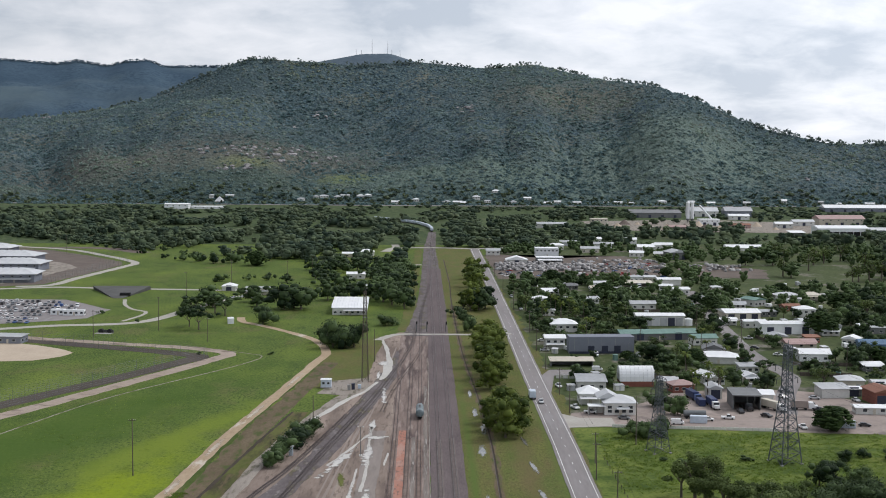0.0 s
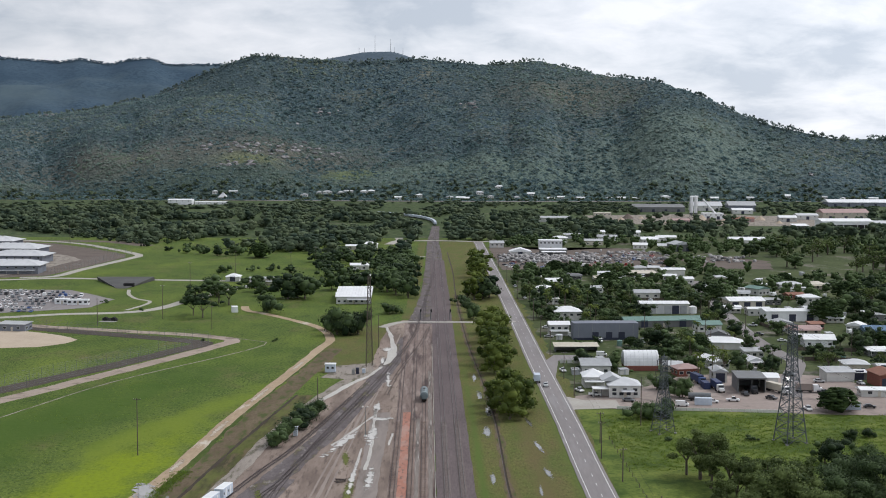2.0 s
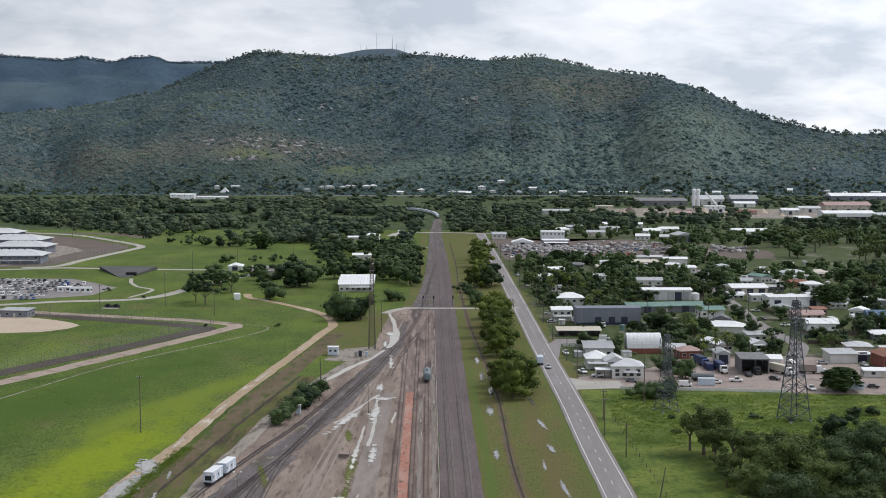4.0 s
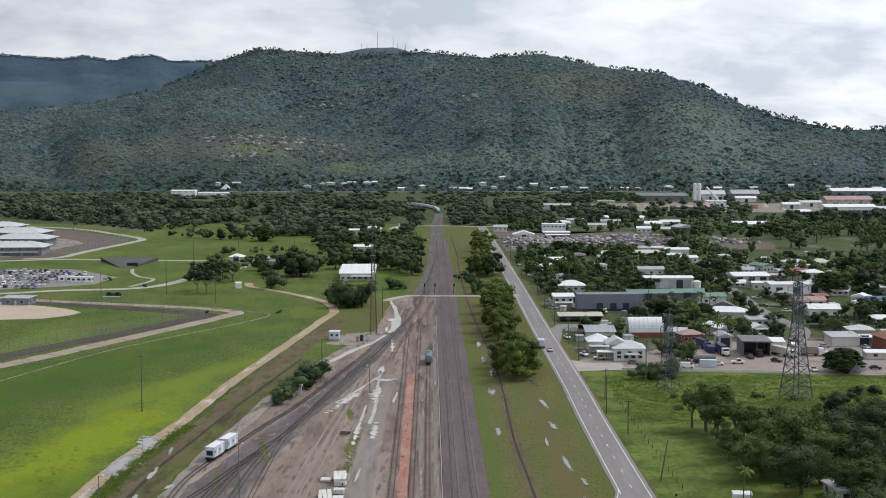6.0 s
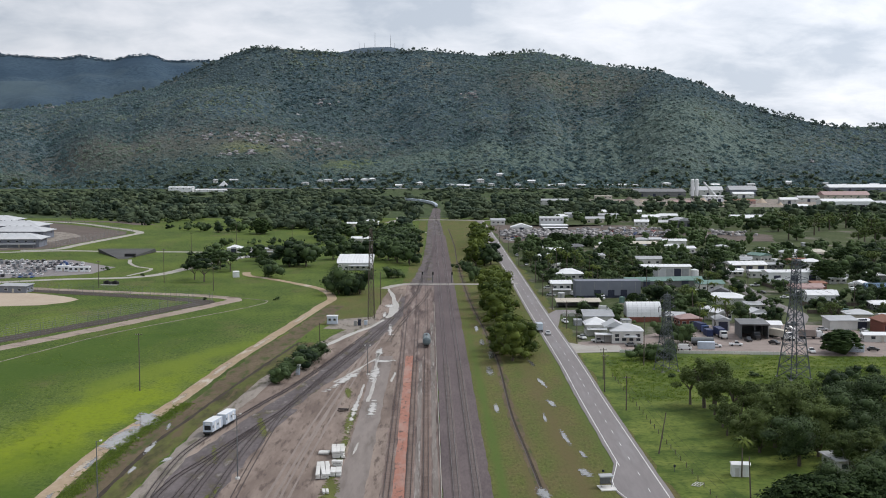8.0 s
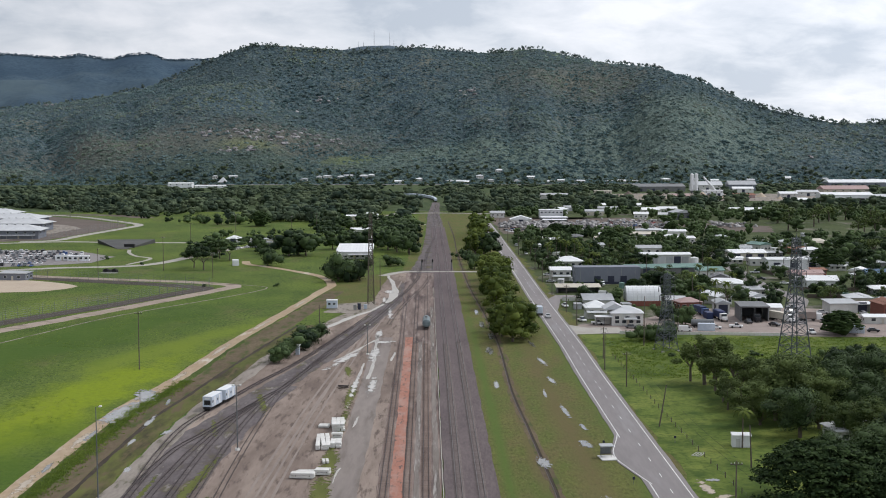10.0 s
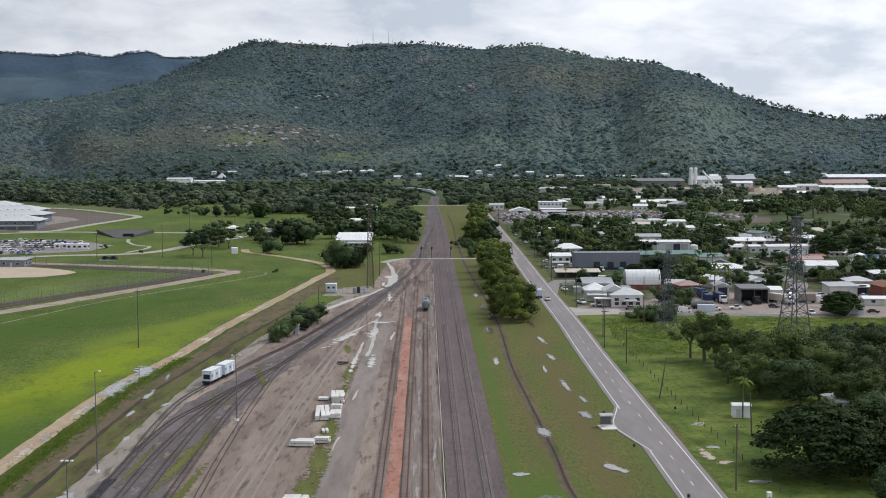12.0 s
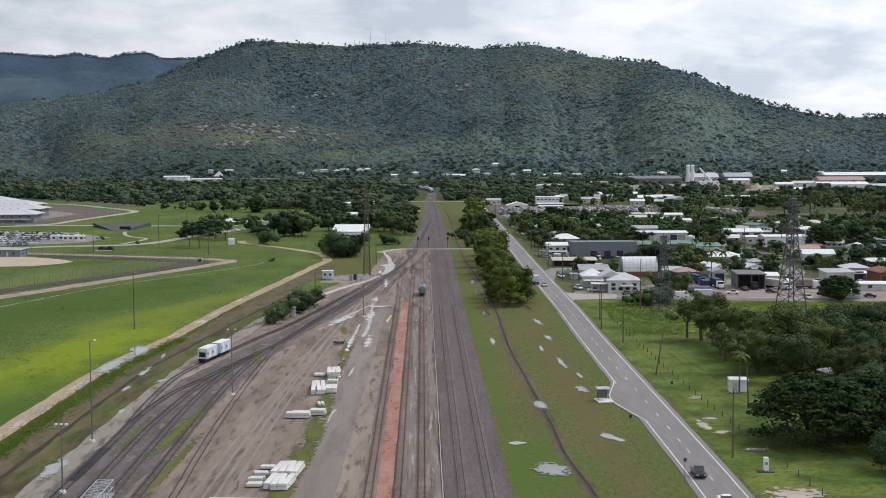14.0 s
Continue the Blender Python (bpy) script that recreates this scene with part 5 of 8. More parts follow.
def roof_bm(shape, w, d, h, rise, eave=0.6):
    """A roof with thickness over a w by d plan: gable along x or y, hip, flat, one slope or barrel."""
    bm = bmesh.new()
    a, b = w / 2 + eave, d / 2 + eave
    if shape == "hip":
        cut = min(a, b) * 0.95
        rx, ry = max(a - cut, 0.05), max(b - cut, 0.05)
        low = [bm.verts.new((x, y, h - 0.12)) for x, y in ((-a, -b), (a, -b), (a, b), (-a, b))]
        eav = [bm.verts.new((x, y, h + 0.08)) for x, y in ((-a, -b), (a, -b), (a, b), (-a, b))]
        top = [bm.verts.new((x, y, h + rise)) for x, y in ((-rx, -ry), (rx, -ry), (rx, ry), (-rx, ry))]
        bm.faces.new(low[::-1])
        bm.faces.new(top)
        for i in range(4):
            j = (i + 1) % 4
            bm.faces.new((low[i], low[j], eav[j], eav[i]))
            bm.faces.new((eav[i], eav[j], top[j], top[i]))
    elif shape == "gable_x":
        prism(bm, [(-b, h - 0.1), (b, h - 0.1), (b, h + 0.1), (0, h + rise), (-b, h + 0.1)], -a, a)
    elif shape == "gable_y":
        prism(bm, [(-a, h - 0.1), (a, h - 0.1), (a, h + 0.1), (0, h + rise), (-a, h + 0.1)], -b, b)
        bmesh.ops.rotate(bm, verts=bm.verts[:], cent=(0, 0, 0), matrix=Matrix.Rotation(math.pi / 2, 3, "Z"))
    elif shape == "slope":
        prism(bm, [(-b, h - 0.1), (b, h + rise - 0.1), (b, h + rise + 0.12), (-b, h + 0.12)], -a, a)
    elif shape == "barrel":
        arc = [(-a + 0.6 + (2 * a - 1.2) * (0.5 - 0.5 * math.cos(math.pi * i / 14)), h + rise * math.sin(math.pi * i / 14)) for i in range(15)]
        prism(bm, arc[::-1], -b + 0.4, b - 0.4)
        bmesh.ops.rotate(bm, verts=bm.verts[:], cent=(0, 0, 0), matrix=Matrix.Rotation(math.pi / 2, 3, "Z"))
    elif shape == "barrel_x":
        arc = [(-b + 0.6 + (2 * b - 1.2) * (0.5 - 0.5 * math.cos(math.pi * i / 14)), h + rise * math.sin(math.pi * i / 14) ** 0.75) for i in range(15)]
        prism(bm, arc[::-1], -a + 0.3, a - 0.3)
    else:
        box(bm, 0, 0, h - 0.05, 2 * a - eave, 2 * b - eave, max(rise, 0.3), 0, 0.05)
    bmesh.ops.recalc_face_normals(bm, faces=bm.faces[:])
    return bm


def building(x, y, w, d, h, shape, rise, wall, roof, words, name="house", category="house", turn=0.0, windows=3, doors=1, rollers=0, verandah=0.0, posts=False, ribs=0, eave=0.6, group=""):
    """A building that stands with its front to the south; x, y is the middle of its front."""
    c, s = math.cos(radians(turn)), math.sin(radians(turn))
    KEEP_OFF.append((x - s * d / 2, y + c * d / 2, max(w, d) / 2 + 2))
    root = empty(name, pose(x, y, land(x, y), 0, 0, turn) @ Matrix.Translation((0, d / 2, 0)), words, category, group)
    if posts:
        for px_ in (-w / 2 + 0.3, 0, w / 2 - 0.3):
            part("post", rod(bmesh.new(), (px_, -d / 2 + 0.3, -0.2), (px_, -d / 2 + 0.3, h), 0.14), STEEL, root)
        part("wall", box(bmesh.new(), 0, d / 2 - 0.2, -0.2, w, 0.3, h + 0.2), wall, root)
        for sx in (-1, 1):
            part("wall", box(bmesh.new(), sx * (w / 2 - 0.15), 0.4, -0.2, 0.28, d - 1.4, h + 0.2), wall, root)
    else:
        part("wall", box(bmesh.new(), 0, 0, -0.2, w, d, h + 0.2), wall, root)
    r = part("roof", roof_bm(shape, w, d, h, rise, eave), roof, root)
    if shape in ("gable_y", "gable_x") and not posts:
        for e in (-1, 1):
            bm = bmesh.new()
            span, depth = (w, d) if shape == "gable_y" else (d, w)
            prism(bm, [(-span / 2, h - 0.05), (span / 2, h - 0.05), (0, h + rise * 0.93)], e * depth / 2 - 0.1, e * depth / 2 + 0.1)
            bmesh.ops.rotate(bm, verts=bm.verts[:], cent=(0, 0, 0), matrix=Matrix.Rotation(math.pi / 2 if shape == "gable_y" else 0, 3, "Z"))
            part("gable", bm, wall, root)
    for i in range(ribs):
        u = -w / 2 + w * (i + 0.5) / ribs
        if shape == "gable_x":
            length = math.hypot(d / 2 + eave, rise)
            part("roof_rib", rod(bmesh.new(), (u, -d / 2 - eave, h + 0.14), (u, 0, h + rise + 0.06), 0.07, None, 4), roof, r)
        elif shape == "barrel":
            bm = bmesh.new()
            v = -d / 2 + d * (i + 0.5) / ribs
            arc = [(-w / 2 + w * (0.5 - 0.5 * math.cos(math.pi * k / 12)), h + rise * math.sin(math.pi * k / 12) + 0.03) for k in range(13)]
            for p, q in zip(arc, arc[1:]):
                rod(bm, (p[0], v, p[1]), (q[0], v, q[1]), 0.06, None, 4)
            part("roof_rib", bm, roof, r)
    sill = 1.0 if h < 4.2 else h - 2.2
    for i in range(windows):
        u = -w / 2 + w * (i + 0.5) / windows
        add_window(root, pose(u, -d / 2 - 0.03, sill))
    for sx in (-1, 1) if y < 1000 else ():
        for i in range(min(2, windows)):
            add_window(root, pose(sx * (w / 2 + 0.03), -d / 4 + d / 2 * i, sill, 0, 0, 90 * sx))
    for i in range(doors):
        share("door", door_mesh, root, pose(-w / 2 + w * (i + 1) / (doors + 1) + 0.2, -d / 2 - 0.05, 0.0))
    for i in range(rollers):
        share("roller_door", roller_mesh, root, pose(-w / 2 + w * (i + 0.5) / rollers, -d / 2 - 0.06, 0.0))
    if verandah:
        v = part("verandah", roof_bm("slope", w * 0.9, verandah, 2.5, 0.5, 0.2), roof, root)
        v.location = (0, -d / 2 - verandah / 2, 0)
        for k in range(3):
            part("post", rod(bmesh.new(), (-w * 0.42 + w * 0.42 * k, -d / 2 - verandah, -0.1), (-w * 0.42 + w * 0.42 * k, -d / 2 - verandah, 2.5), 0.07), PALEWALL, root)
    return root


# the large buildings beside the road
wh = building(75.5, 604, 31, 9, 7.6, "flat", 0.5, GREYWALL, GREYWALL, "large bluish grey concrete warehouse with dark doors", "warehouse", "warehouse", 3, 0, 0, 0, eave=0.1)
for u in (-5.0, 1.5, 7.5):
    share("roller_door", roller_mesh, wh, pose(u, -4.56, 0.0) @ Matrix.Diagonal((0.85, 1, 1, 1)))
for k in range(5):
    part("wall_joint", box(bmesh.new(), -13 + 6.5 * k, -4.5, 0, 0.12, 0.08, 7.5), GREYCONC, wh)
part("plinth", box(bmesh.new(), 0, -4.55, 0, 31, 0.1, 1.1), DARKDOOR, wh)
building(110, 646, 40, 11, 3.4, "gable_x", 1.6, DARKROOF, GREENROOF, "long low shed with a faded green steel roof", "long_shed", "shed", 8, 0, 1, 2, ribs=12)
qs = building(80, 522, 13.6, 9, 2.2, "barrel_x", 5.8, BRICKRED, WHITE, "white barrel-roofed shed on a red brick base", "barrel_shed", "shed", 1, 0, 0, 0)
for k in range(8):
    bm = bmesh.new()
    arc = [(-4.5 + 9 * (0.5 - 0.5 * math.cos(math.pi * q / 12)), 2.2 + 5.8 * math.sin(math.pi * q / 12) ** 0.75 + 0.03) for q in range(13)]
    for p, q in zip(arc, arc[1:]):
        rod(bm, (-6.2 + k * 1.77, p[0], p[1]), (-6.2 + k * 1.77, q[0], q[1]), 0.06, None, 4)
    part("roof_rib", bm, PALEROOF, qs)
ls_ = building(119, 696, 26, 12, 5.6, "gable_x", 0.9, PALEWALL, WHITE, "long white-roofed shed with pale sliding doors", "long_shed", "shed", 0, 0, 1, 0, ribs=10)
for k in range(6):
    part("sliding_door", box(bmesh.new(), -11 + 4.2 * k, -6.1, 0, 3.8, 0.12, 4.6, 0, 0.04), DARKDOOR if k == 4 else GREYROOF if k % 2 else PALEROOF, ls_)
tankob = empty("water_tank", pose(134.5, 699, 0), "white round water tank beside the shed", "tank")
bm = bmesh.new()
rod(bm, (0, 0, 0), (0, 0, 3.6), 2.4, 2.4, 16)
part("tank_body", bm, WHITE, tankob)
part("tank_lid", rod(bmesh.new(), (0, 0, 3.6), (0, 0, 4.2), 2.45, 0.3, 16), WHITE, tankob)

# white two-storey house group at the yard's corner
building(92, 283, 11, 8, 3.0, "hip", 1.6, PALEWALL, PALEROOF, "house with a pale bluish roof among big trees", "house", "house", 8, 3, 1, 0)
bh = building(65.5, 467, 11.5, 10, 4.6, "hip", 2.3, PALEWALL, PALEROOF, "pale two-storey weatherboard house with a whitish hipped roof", "house", "house", 0, 3, 1, 0)
part("roof", roof_bm("gable_y", 7, 8, 5.6, 2.2), PALEROOF, bh).location = (-4.0, 3.0, 0)
for u in (-3.8, -1.2, 1.4, 4.0):
    add_window(bh, pose(u, -5.03, 0.9))
part("porch_roof", roof_bm("slope", 4.5, 2.0, 2.6, 0.4, 0.2), PALEROOF, bh).location = (1.0, -6.0, 0)
building(56.5, 486, 8, 9, 4.2, "hip", 2.4, PALEWALL, WHITE, "pale house with a white pyramid roof", "house", "house", 0, 2, 1, 0, 1.8)
sp = building(60.5, 514, 11.5, 9, 3.6, "slope", 1.5, PALEWALL, GREYROOF, "low house with a bluish grey sloping roof", "house", "house", 0, 3, 1, 0, ribs=0)
for k in range(6):
    part("skylight_strip", box(bmesh.new(), -4.6 + 1.85 * k, -1.0, 4.32, 1.1, 3.4, 0.06, 0, 0.01), BLUEROOF, sp).rotation_euler = (0.145, 0, 0)
building(57, 467, 6, 4, 3.2, "flat", 0.25, PALEWALL, WHITE, "small white flat-roofed carport", "carport", "carport", 0, 0, 0, 0, posts=True)
building(58, 568, 19, 6, 2.6, "slope", 0.9, DARKROOF, CREAM, "long low open shed with a cream skillion roof", "shed", "shed", 2, 0, 0, 0, posts=True)
building(54.5, 616, 9.5, 8, 5.4, "gable_x", 1.4, PALEWALL, WHITE, "white two-storey house with a verandah", "house", "house", 2, 3, 1, 0, 2.2)
building(64, 671, 14, 11, 4.4, "hip", 2.4, PALEWALL, WHITE, "broad pale house with a bright white hipped roof", "house", "house", 4, 4, 1, 0)
# truck depot
building(114.5, 476.5, 10.5, 15, 5.4, "flat", 0.5, DARKROOF, DARKROOF, "open-fronted dark truck shed with a dark roof", "truck_shed", "shed", -4, 0, 0, 0, posts=True)
building(123.5, 487, 7, 10, 4.0, "gable_x", 1.0, PALEWALL, WHITE, "white-roofed workshop beside the truck shed", "workshop", "shed", -6, 1, 1, 0)
building(107, 497, 5, 9, 4.4, "gable_y", 1.2, PALEWALL, GREYROOF, "grey workshop shed in the truck yard", "workshop", "shed", 0, 1, 0, 1)
building(155, 500, 11, 9, 3.8, "slope", 0.7, PALEWALL, GREYROOF, "pale steel shed with a sloping grey roof", "shed", "shed", 3, 0, 0, 0)
building(163.5, 504, 6, 6, 3.0, "gable_x", 0.8, DARKROOF, WHITE, "small white-roofed open garage", "garage", "garage", 0, 0, 0, 1)
building(167, 518, 10, 9, 3.8, "hip", 1.6, CREAM, PALEROOF, "cream house with a pale hipped roof", "house", "house", -4, 2, 1, 0)
building(180, 516, 9, 8, 3.0, "gable_x", 1.0, CREAM, PALEROOF, "cream garage with pale doors", "garage", "garage", 0, 0, 0, 2)
building(160, 470, 13, 6, 2.6, "gable_x", 0.8, PALEWALL, WHITE, "low white-roofed shed beside the yard", "shed", "shed", -3, 2, 1, 0)
building(171, 487, 10, 12, 5.0, "gable_y", 1.6, BRICKRED, TILEROOF, "red brick shed with pale roller doors", "shed", "shed", 6, 0, 0, 2)
# houses, sheds and workshops: x, y, width, depth, wall height, roof, rise, wall, roof surface, turn
SUBURB = ((130, 630, 12, 9, 3.6, "gable_x", 1.6, PALEWALL, GREENROOF, 6, "house with a pale green gabled roof"), (128, 601, 10, 9, 2.8, "gable_y", 2.2, CREAM, DARKROOF, -8, "house with a dark grey gabled roof"),
          (125, 577, 18, 10, 3.2, "hip", 2.0, PALEWALL, WHITE, -8, "house with a broad white hipped roof"), (134, 554, 8.5, 7, 3.0, "slope", 0.7, PALEWALL, GREYROOF, 3, "grey flat-roofed house beside the street"),
          (114, 526, 7, 12, 3.4, "gable_y", 1.6, PALEWALL, WHITE, 24, "small white-roofed cottage among garden trees"), (129, 530, 7, 8, 3.0, "gable_y", 1.4, CREAM, PALEROOF, 12, "small pale-roofed cottage among garden trees"),
          (97, 510, 9, 7, 3.2, "hip", 1.6, BRICKRED, PINKROOF, 12, "brick cottage with a faded red roof"), (92, 519, 7, 7, 3.0, "gable_x", 1.4, CREAM, PALEROOF, -14, "small pale-roofed cottage among garden trees"),
          (169, 718, 20, 16, 4.4, "gable_x", 1.6, CREAM, WHITE, 4, "large cream steel shed with a white roof"), (157, 700, 9, 8, 3.2, "gable_x", 0.8, PALEWALL, WHITE, 0, "white-roofed workshop shed beside a street"),
          (169, 690, 12, 8, 3.6, "gable_x", 0.8, PALEWALL, WHITE, 2, "white-roofed workshop shed beside a street"), (181, 668, 28, 12, 5.4, "gable_x", 0.9, WHITE, WHITE, 3, "long white steel warehouse with ribbed roof"),
          (168, 638, 10, 9, 3.4, "gable_y", 1.4, CREAM, GREYROOF, 0, "cream house with a grey gabled roof"), (175, 621, 15, 8, 3.0, "gable_x", 1.5, CREAM, PINKROOF, 4, "house with a faded pink steel roof"),
          (171, 584, 14, 9, 3.6, "gable_x", 2.0, WHITE, WHITE, -3, "white weatherboard house with a gabled roof"), (209, 612, 16, 10, 3.8, "gable_x", 1.8, BLUEROOF, BLUEROOF, -6, "blue-roofed house behind trees"),
          (202, 632, 8, 7, 3.2, "gable_y", 1.6, PALEWALL, WHITE, -30, "white-roofed cottage among garden trees"), (202, 663, 9, 6, 3.0, "gable_x", 1.0, PALEWALL, WHITE, 0, "small white-roofed house among trees"),
          (226, 670, 13, 8, 3.6, "slope", 0.8, DARKROOF, WHITE, -6, "white-roofed open shed under trees"), (209, 734, 11, 9, 4.6, "hip", 1.6, PALEWALL, WHITE, 0, "white-roofed house among trees"),
          (219, 812, 15, 9, 3.2, "hip", 1.6, PALEWALL, PALEROOF, 0, "house with a pale hipped roof"), (236, 813, 11, 8, 3.2, "hip", 1.8, CREAM, CREAM, 8, "cream-roofed house under big trees"),
          (194, 781, 9, 12, 4.0, "gable_y", 1.4, PALEWALL, GREENROOF, 30, "house with a pale green gabled roof"), (181, 842, 6, 10, 4.4, "gable_y", 0.8, CREAM, PALEROOF, 0, "narrow cream shed among trees"),
          (208, 760, 10, 7, 3.0, "gable_x", 1.2, BRICKRED, TILEROOF, 10, "brick house with a dull tile roof"), (178, 770, 9, 8, 3.0, "gable_x", 1.2, PALEWALL, GREYROOF, -8, "grey-roofed house beside a street"),
          (161, 800, 8, 8, 3.0, "hip", 1.4, PALEWALL, GREYROOF, 4, "grey-roofed house beside a street"), (188, 735, 9, 7, 3.0, "gable_x", 1.0, DARKROOF, GREYROOF, 4, "low grey garage among cars"),
          (158, 892, 16, 10, 4.2, "gable_x", 1.2, PALEWALL, WHITE, 0, "white-roofed steel shed among trees"), (107, 876, 11, 8, 3.4, "gable_x", 1.2, CREAM, PALEROOF, 6, "cream house with a pale roof"),
          (104, 850, 11, 8, 3.0, "slope", 0.6, CREAM, CREAM, 0, "long low cream-roofed shed"), (138, 912, 10, 8, 3.6, "hip", 1.4, PALEWALL, GREYROOF, 0, "grey-roofed house on a bare lawn"),
          (148, 913, 8, 8, 3.6, "gable_x", 1.2, CREAM, PALEROOF, 0, "cream house on a bare lawn"), (71, 833, 10, 8, 3.0, "slope", 0.8, PALEWALL, WHITE, 10, "small white-roofed shed among palms"),
          (120, 764, 15, 9, 3.4, "gable_x", 1.6, PALEWALL, GREYROOF, 0, "grey-roofed house among garden trees"), (157, 840, 11, 7, 3.4, "gable_x", 1.4, PALEWALL, WHITE, 12, "white-roofed house among garden trees"),
          (150, 862, 8, 7, 3.2, "gable_x", 1.2, PALEWALL, WHITE, -16, "small white-roofed house among garden trees"), (87, 866, 9, 7, 3.0, "hip", 1.2, DARKROOF, DARKROOF, 0, "dark-roofed shed among trees"),
          (92, 790, 10, 8, 3.2, "gable_x", 1.2, PALEWALL, GREYROOF, 14, "grey-roofed house among garden trees"), (60, 790, 9, 8, 3.2, "hip", 1.4, PALEWALL, WHITE, -6, "white-roofed house among palms"),
          (200, 700, 8, 6, 3.0, "gable_x", 1.0, CREAM, PALEROOF, 20, "pale-roofed garage among trees"), (190, 560, 9, 6, 2.8, "slope", 0.6, DARKROOF, WHITE, 0, "low white-roofed open shed"),
          (186, 640, 7, 6, 2.8, "slope", 0.5, BRICKRED, TILEROOF, 3, "low red-roofed lean-to beside a warehouse"), (60, 735, 9, 8, 3.2, "gable_x", 1.4, PALEWALL, WHITE, 4, "white-roofed house under tall trees"))
for k, (x, y, w, d, h, sh, rise, wm, rm, tn, words) in enumerate(SUBURB):
    big = w > 15
    building(x, y, w, d, h, sh, rise, wm, rm, words, "warehouse" if "warehouse" in words else "shed" if "shed" in words else "house", "shed" if "shed" in words else "warehouse" if "warehouse" in words else "house", tn, 0 if big else 3, 1, 3 if big and rm == WHITE and d > 11 else 0, 1.8 if k % 4 == 1 and not big else 0.0, ribs=8 if big else 0, group="suburban houses")
# farther buildings
building(88, 1055, 22, 12, 4.0, "flat", 0.6, DARKROOF, WHITE, "white flat-roofed showroom with an awning", "showroom", "shop", 0, 6, 1, 0, verandah=6)
building(90, 1108, 20, 14, 7.0, "flat", 0.6, WHITE, WHITE, "tall white flat-roofed building beside a yard", "showroom", "shop", 0, 6, 1, 0)
building(60, 1041, 17, 12, 3.6, "gable_y", 2.8, PALEWALL, WHITE, "white gabled shed in the wreckers yard", "shed", "shed", 0, 1, 0, 1)
building(278, 1176, 34, 22, 2.8, "gable_x", 2.4, PALEWALL, WHITE, "large low white-roofed shed among trees", "warehouse", "warehouse", 0, 0, 1, 2)
building(201, 1088, 16, 16, 6.0, "gable_y", 2.4, DARKROOF, GREYROOF, "tall grey-green steel shed among trees", "shed", "shed", 14, 0, 0, 2)
building(134, 874, 18, 10, 3.6, "slope", 1.0, CREAM, CREAM, "cream-roofed open truck shelter on gravel", "truck_shed", "shed", 0, 0, 0, 0, posts=True)
for k, (x, y, w, sh, wm, rm) in enumerate(((168, 1113, 12, "gable_x", PALEWALL, WHITE), (132, 1150, 16, "gable_x", CREAM, GREYROOF), (185, 1165, 16, "slope", PALEWALL, WHITE), (207, 1202, 16, "gable_x", PALEWALL, WHITE), (196, 1190, 12, "hip", PALEWALL, WHITE),
                                         (181, 1253, 16, "gable_x", PALEWALL, WHITE), (120, 1225, 16, "gable_x", GREYROOF, GREYROOF), (150, 1200, 18, "gable_x", PALEWALL, GREYROOF), (44, 1120, 12, "gable_x", PALEWALL, GREYROOF), (186, 1105, 8, "gable_x", CREAM, PALEROOF),
                                         (290, 790, 12, "hip", PALEWALL, WHITE), (262, 730, 11, "gable_x", CREAM, GREYROOF), (250, 690, 12, "hip", PALEWALL, WHITE), (150, 1262, 12, "gable_x", PALEWALL, WHITE), (104, 1180, 14, "hip", PALEWALL, WHITE))):
    building(x, y, w, 9, 3.4 + 0.4 * (k % 3), sh, 1.8, wm, rm, ("white" if rm == WHITE else "pale" if rm == PALEROOF else "grey") + "-roofed building among trees", "house", "house", (k * 29) % 20 - 10, 3, 1, 0, group="suburban houses")

# left: steel hall, farm houses, compound blocks
sa = building(-53.6, 734, 19.6, 44, 3.9, "flat", 0.2, PALEWALL, GREYROOF, "hall with three ribbed white steel roof bays", "hall", "hall", 2, 6, 1, 0, eave=0.2)
for k in range(3):
    bay_roof = part("roof", roof_bm("gable_x", 19.8, 13.4, 4.15, 2.0, 0.5), WHITE, sa)
    bay_roof.location = (0, -14.6 + 14.6 * k, 0)
    for q in range(12):
        part("roof_rib", rod(bmesh.new(), (-9.6 + 1.75 * q, -7.2, 4.3), (-9.6 + 1.75 * q, 0, 6.2), 0.06, None, 4), PALEROOF, bay_roof)
part("awning", roof_bm("slope", 12.0, 3.0, 2.6, 0.5, 0.1), GREYROOF, sa).location = (2.5, -23.6, 0)
for k in range(4):
    part("post", rod(bmesh.new(), (-3.0 + 3.7 * k, -25.0, 0), (-3.0 + 3.7 * k, -25.0, 2.6), 0.08), STEEL, sa)
building(-55.5, 851, 11, 10, 3.4, "hip", 2.2, PALEWALL, WHITE, "white-roofed farmhouse among trees", "house", "house", 0, 3, 1, 0)
building(-63, 926, 13, 9, 3.4, "gable_x", 1.4, PALEWALL, WHITE, "white-roofed shed among trees", "shed", "shed", 0, 2, 1, 0)
building(-67, 1109, 14, 10, 3.6, "hip", 2.0, PALEWALL, WHITE, "white-roofed house at the edge of the woods", "house", "house", 0, 4, 1, 0)
building(-78, 1095, 16, 9, 3.2, "gable_x", 1.2, CREAM, WHITE, "cream shed at the edge of the woods", "shed", "shed", 0, 2, 1, 0)
building(-120.5, 827, 16, 10, 4.2, "flat", 0.4, CREAM, GREYROOF, "long grey-roofed house under shade trees", "house", "house", 0, 5, 1, 0, 2.0)
building(-142, 848, 9, 9, 3.2, "hip", 2.0, PALEWALL, WHITE, "small white pyramid-roofed garage beside trees", "garage", "garage", 0, 1, 0, 1)
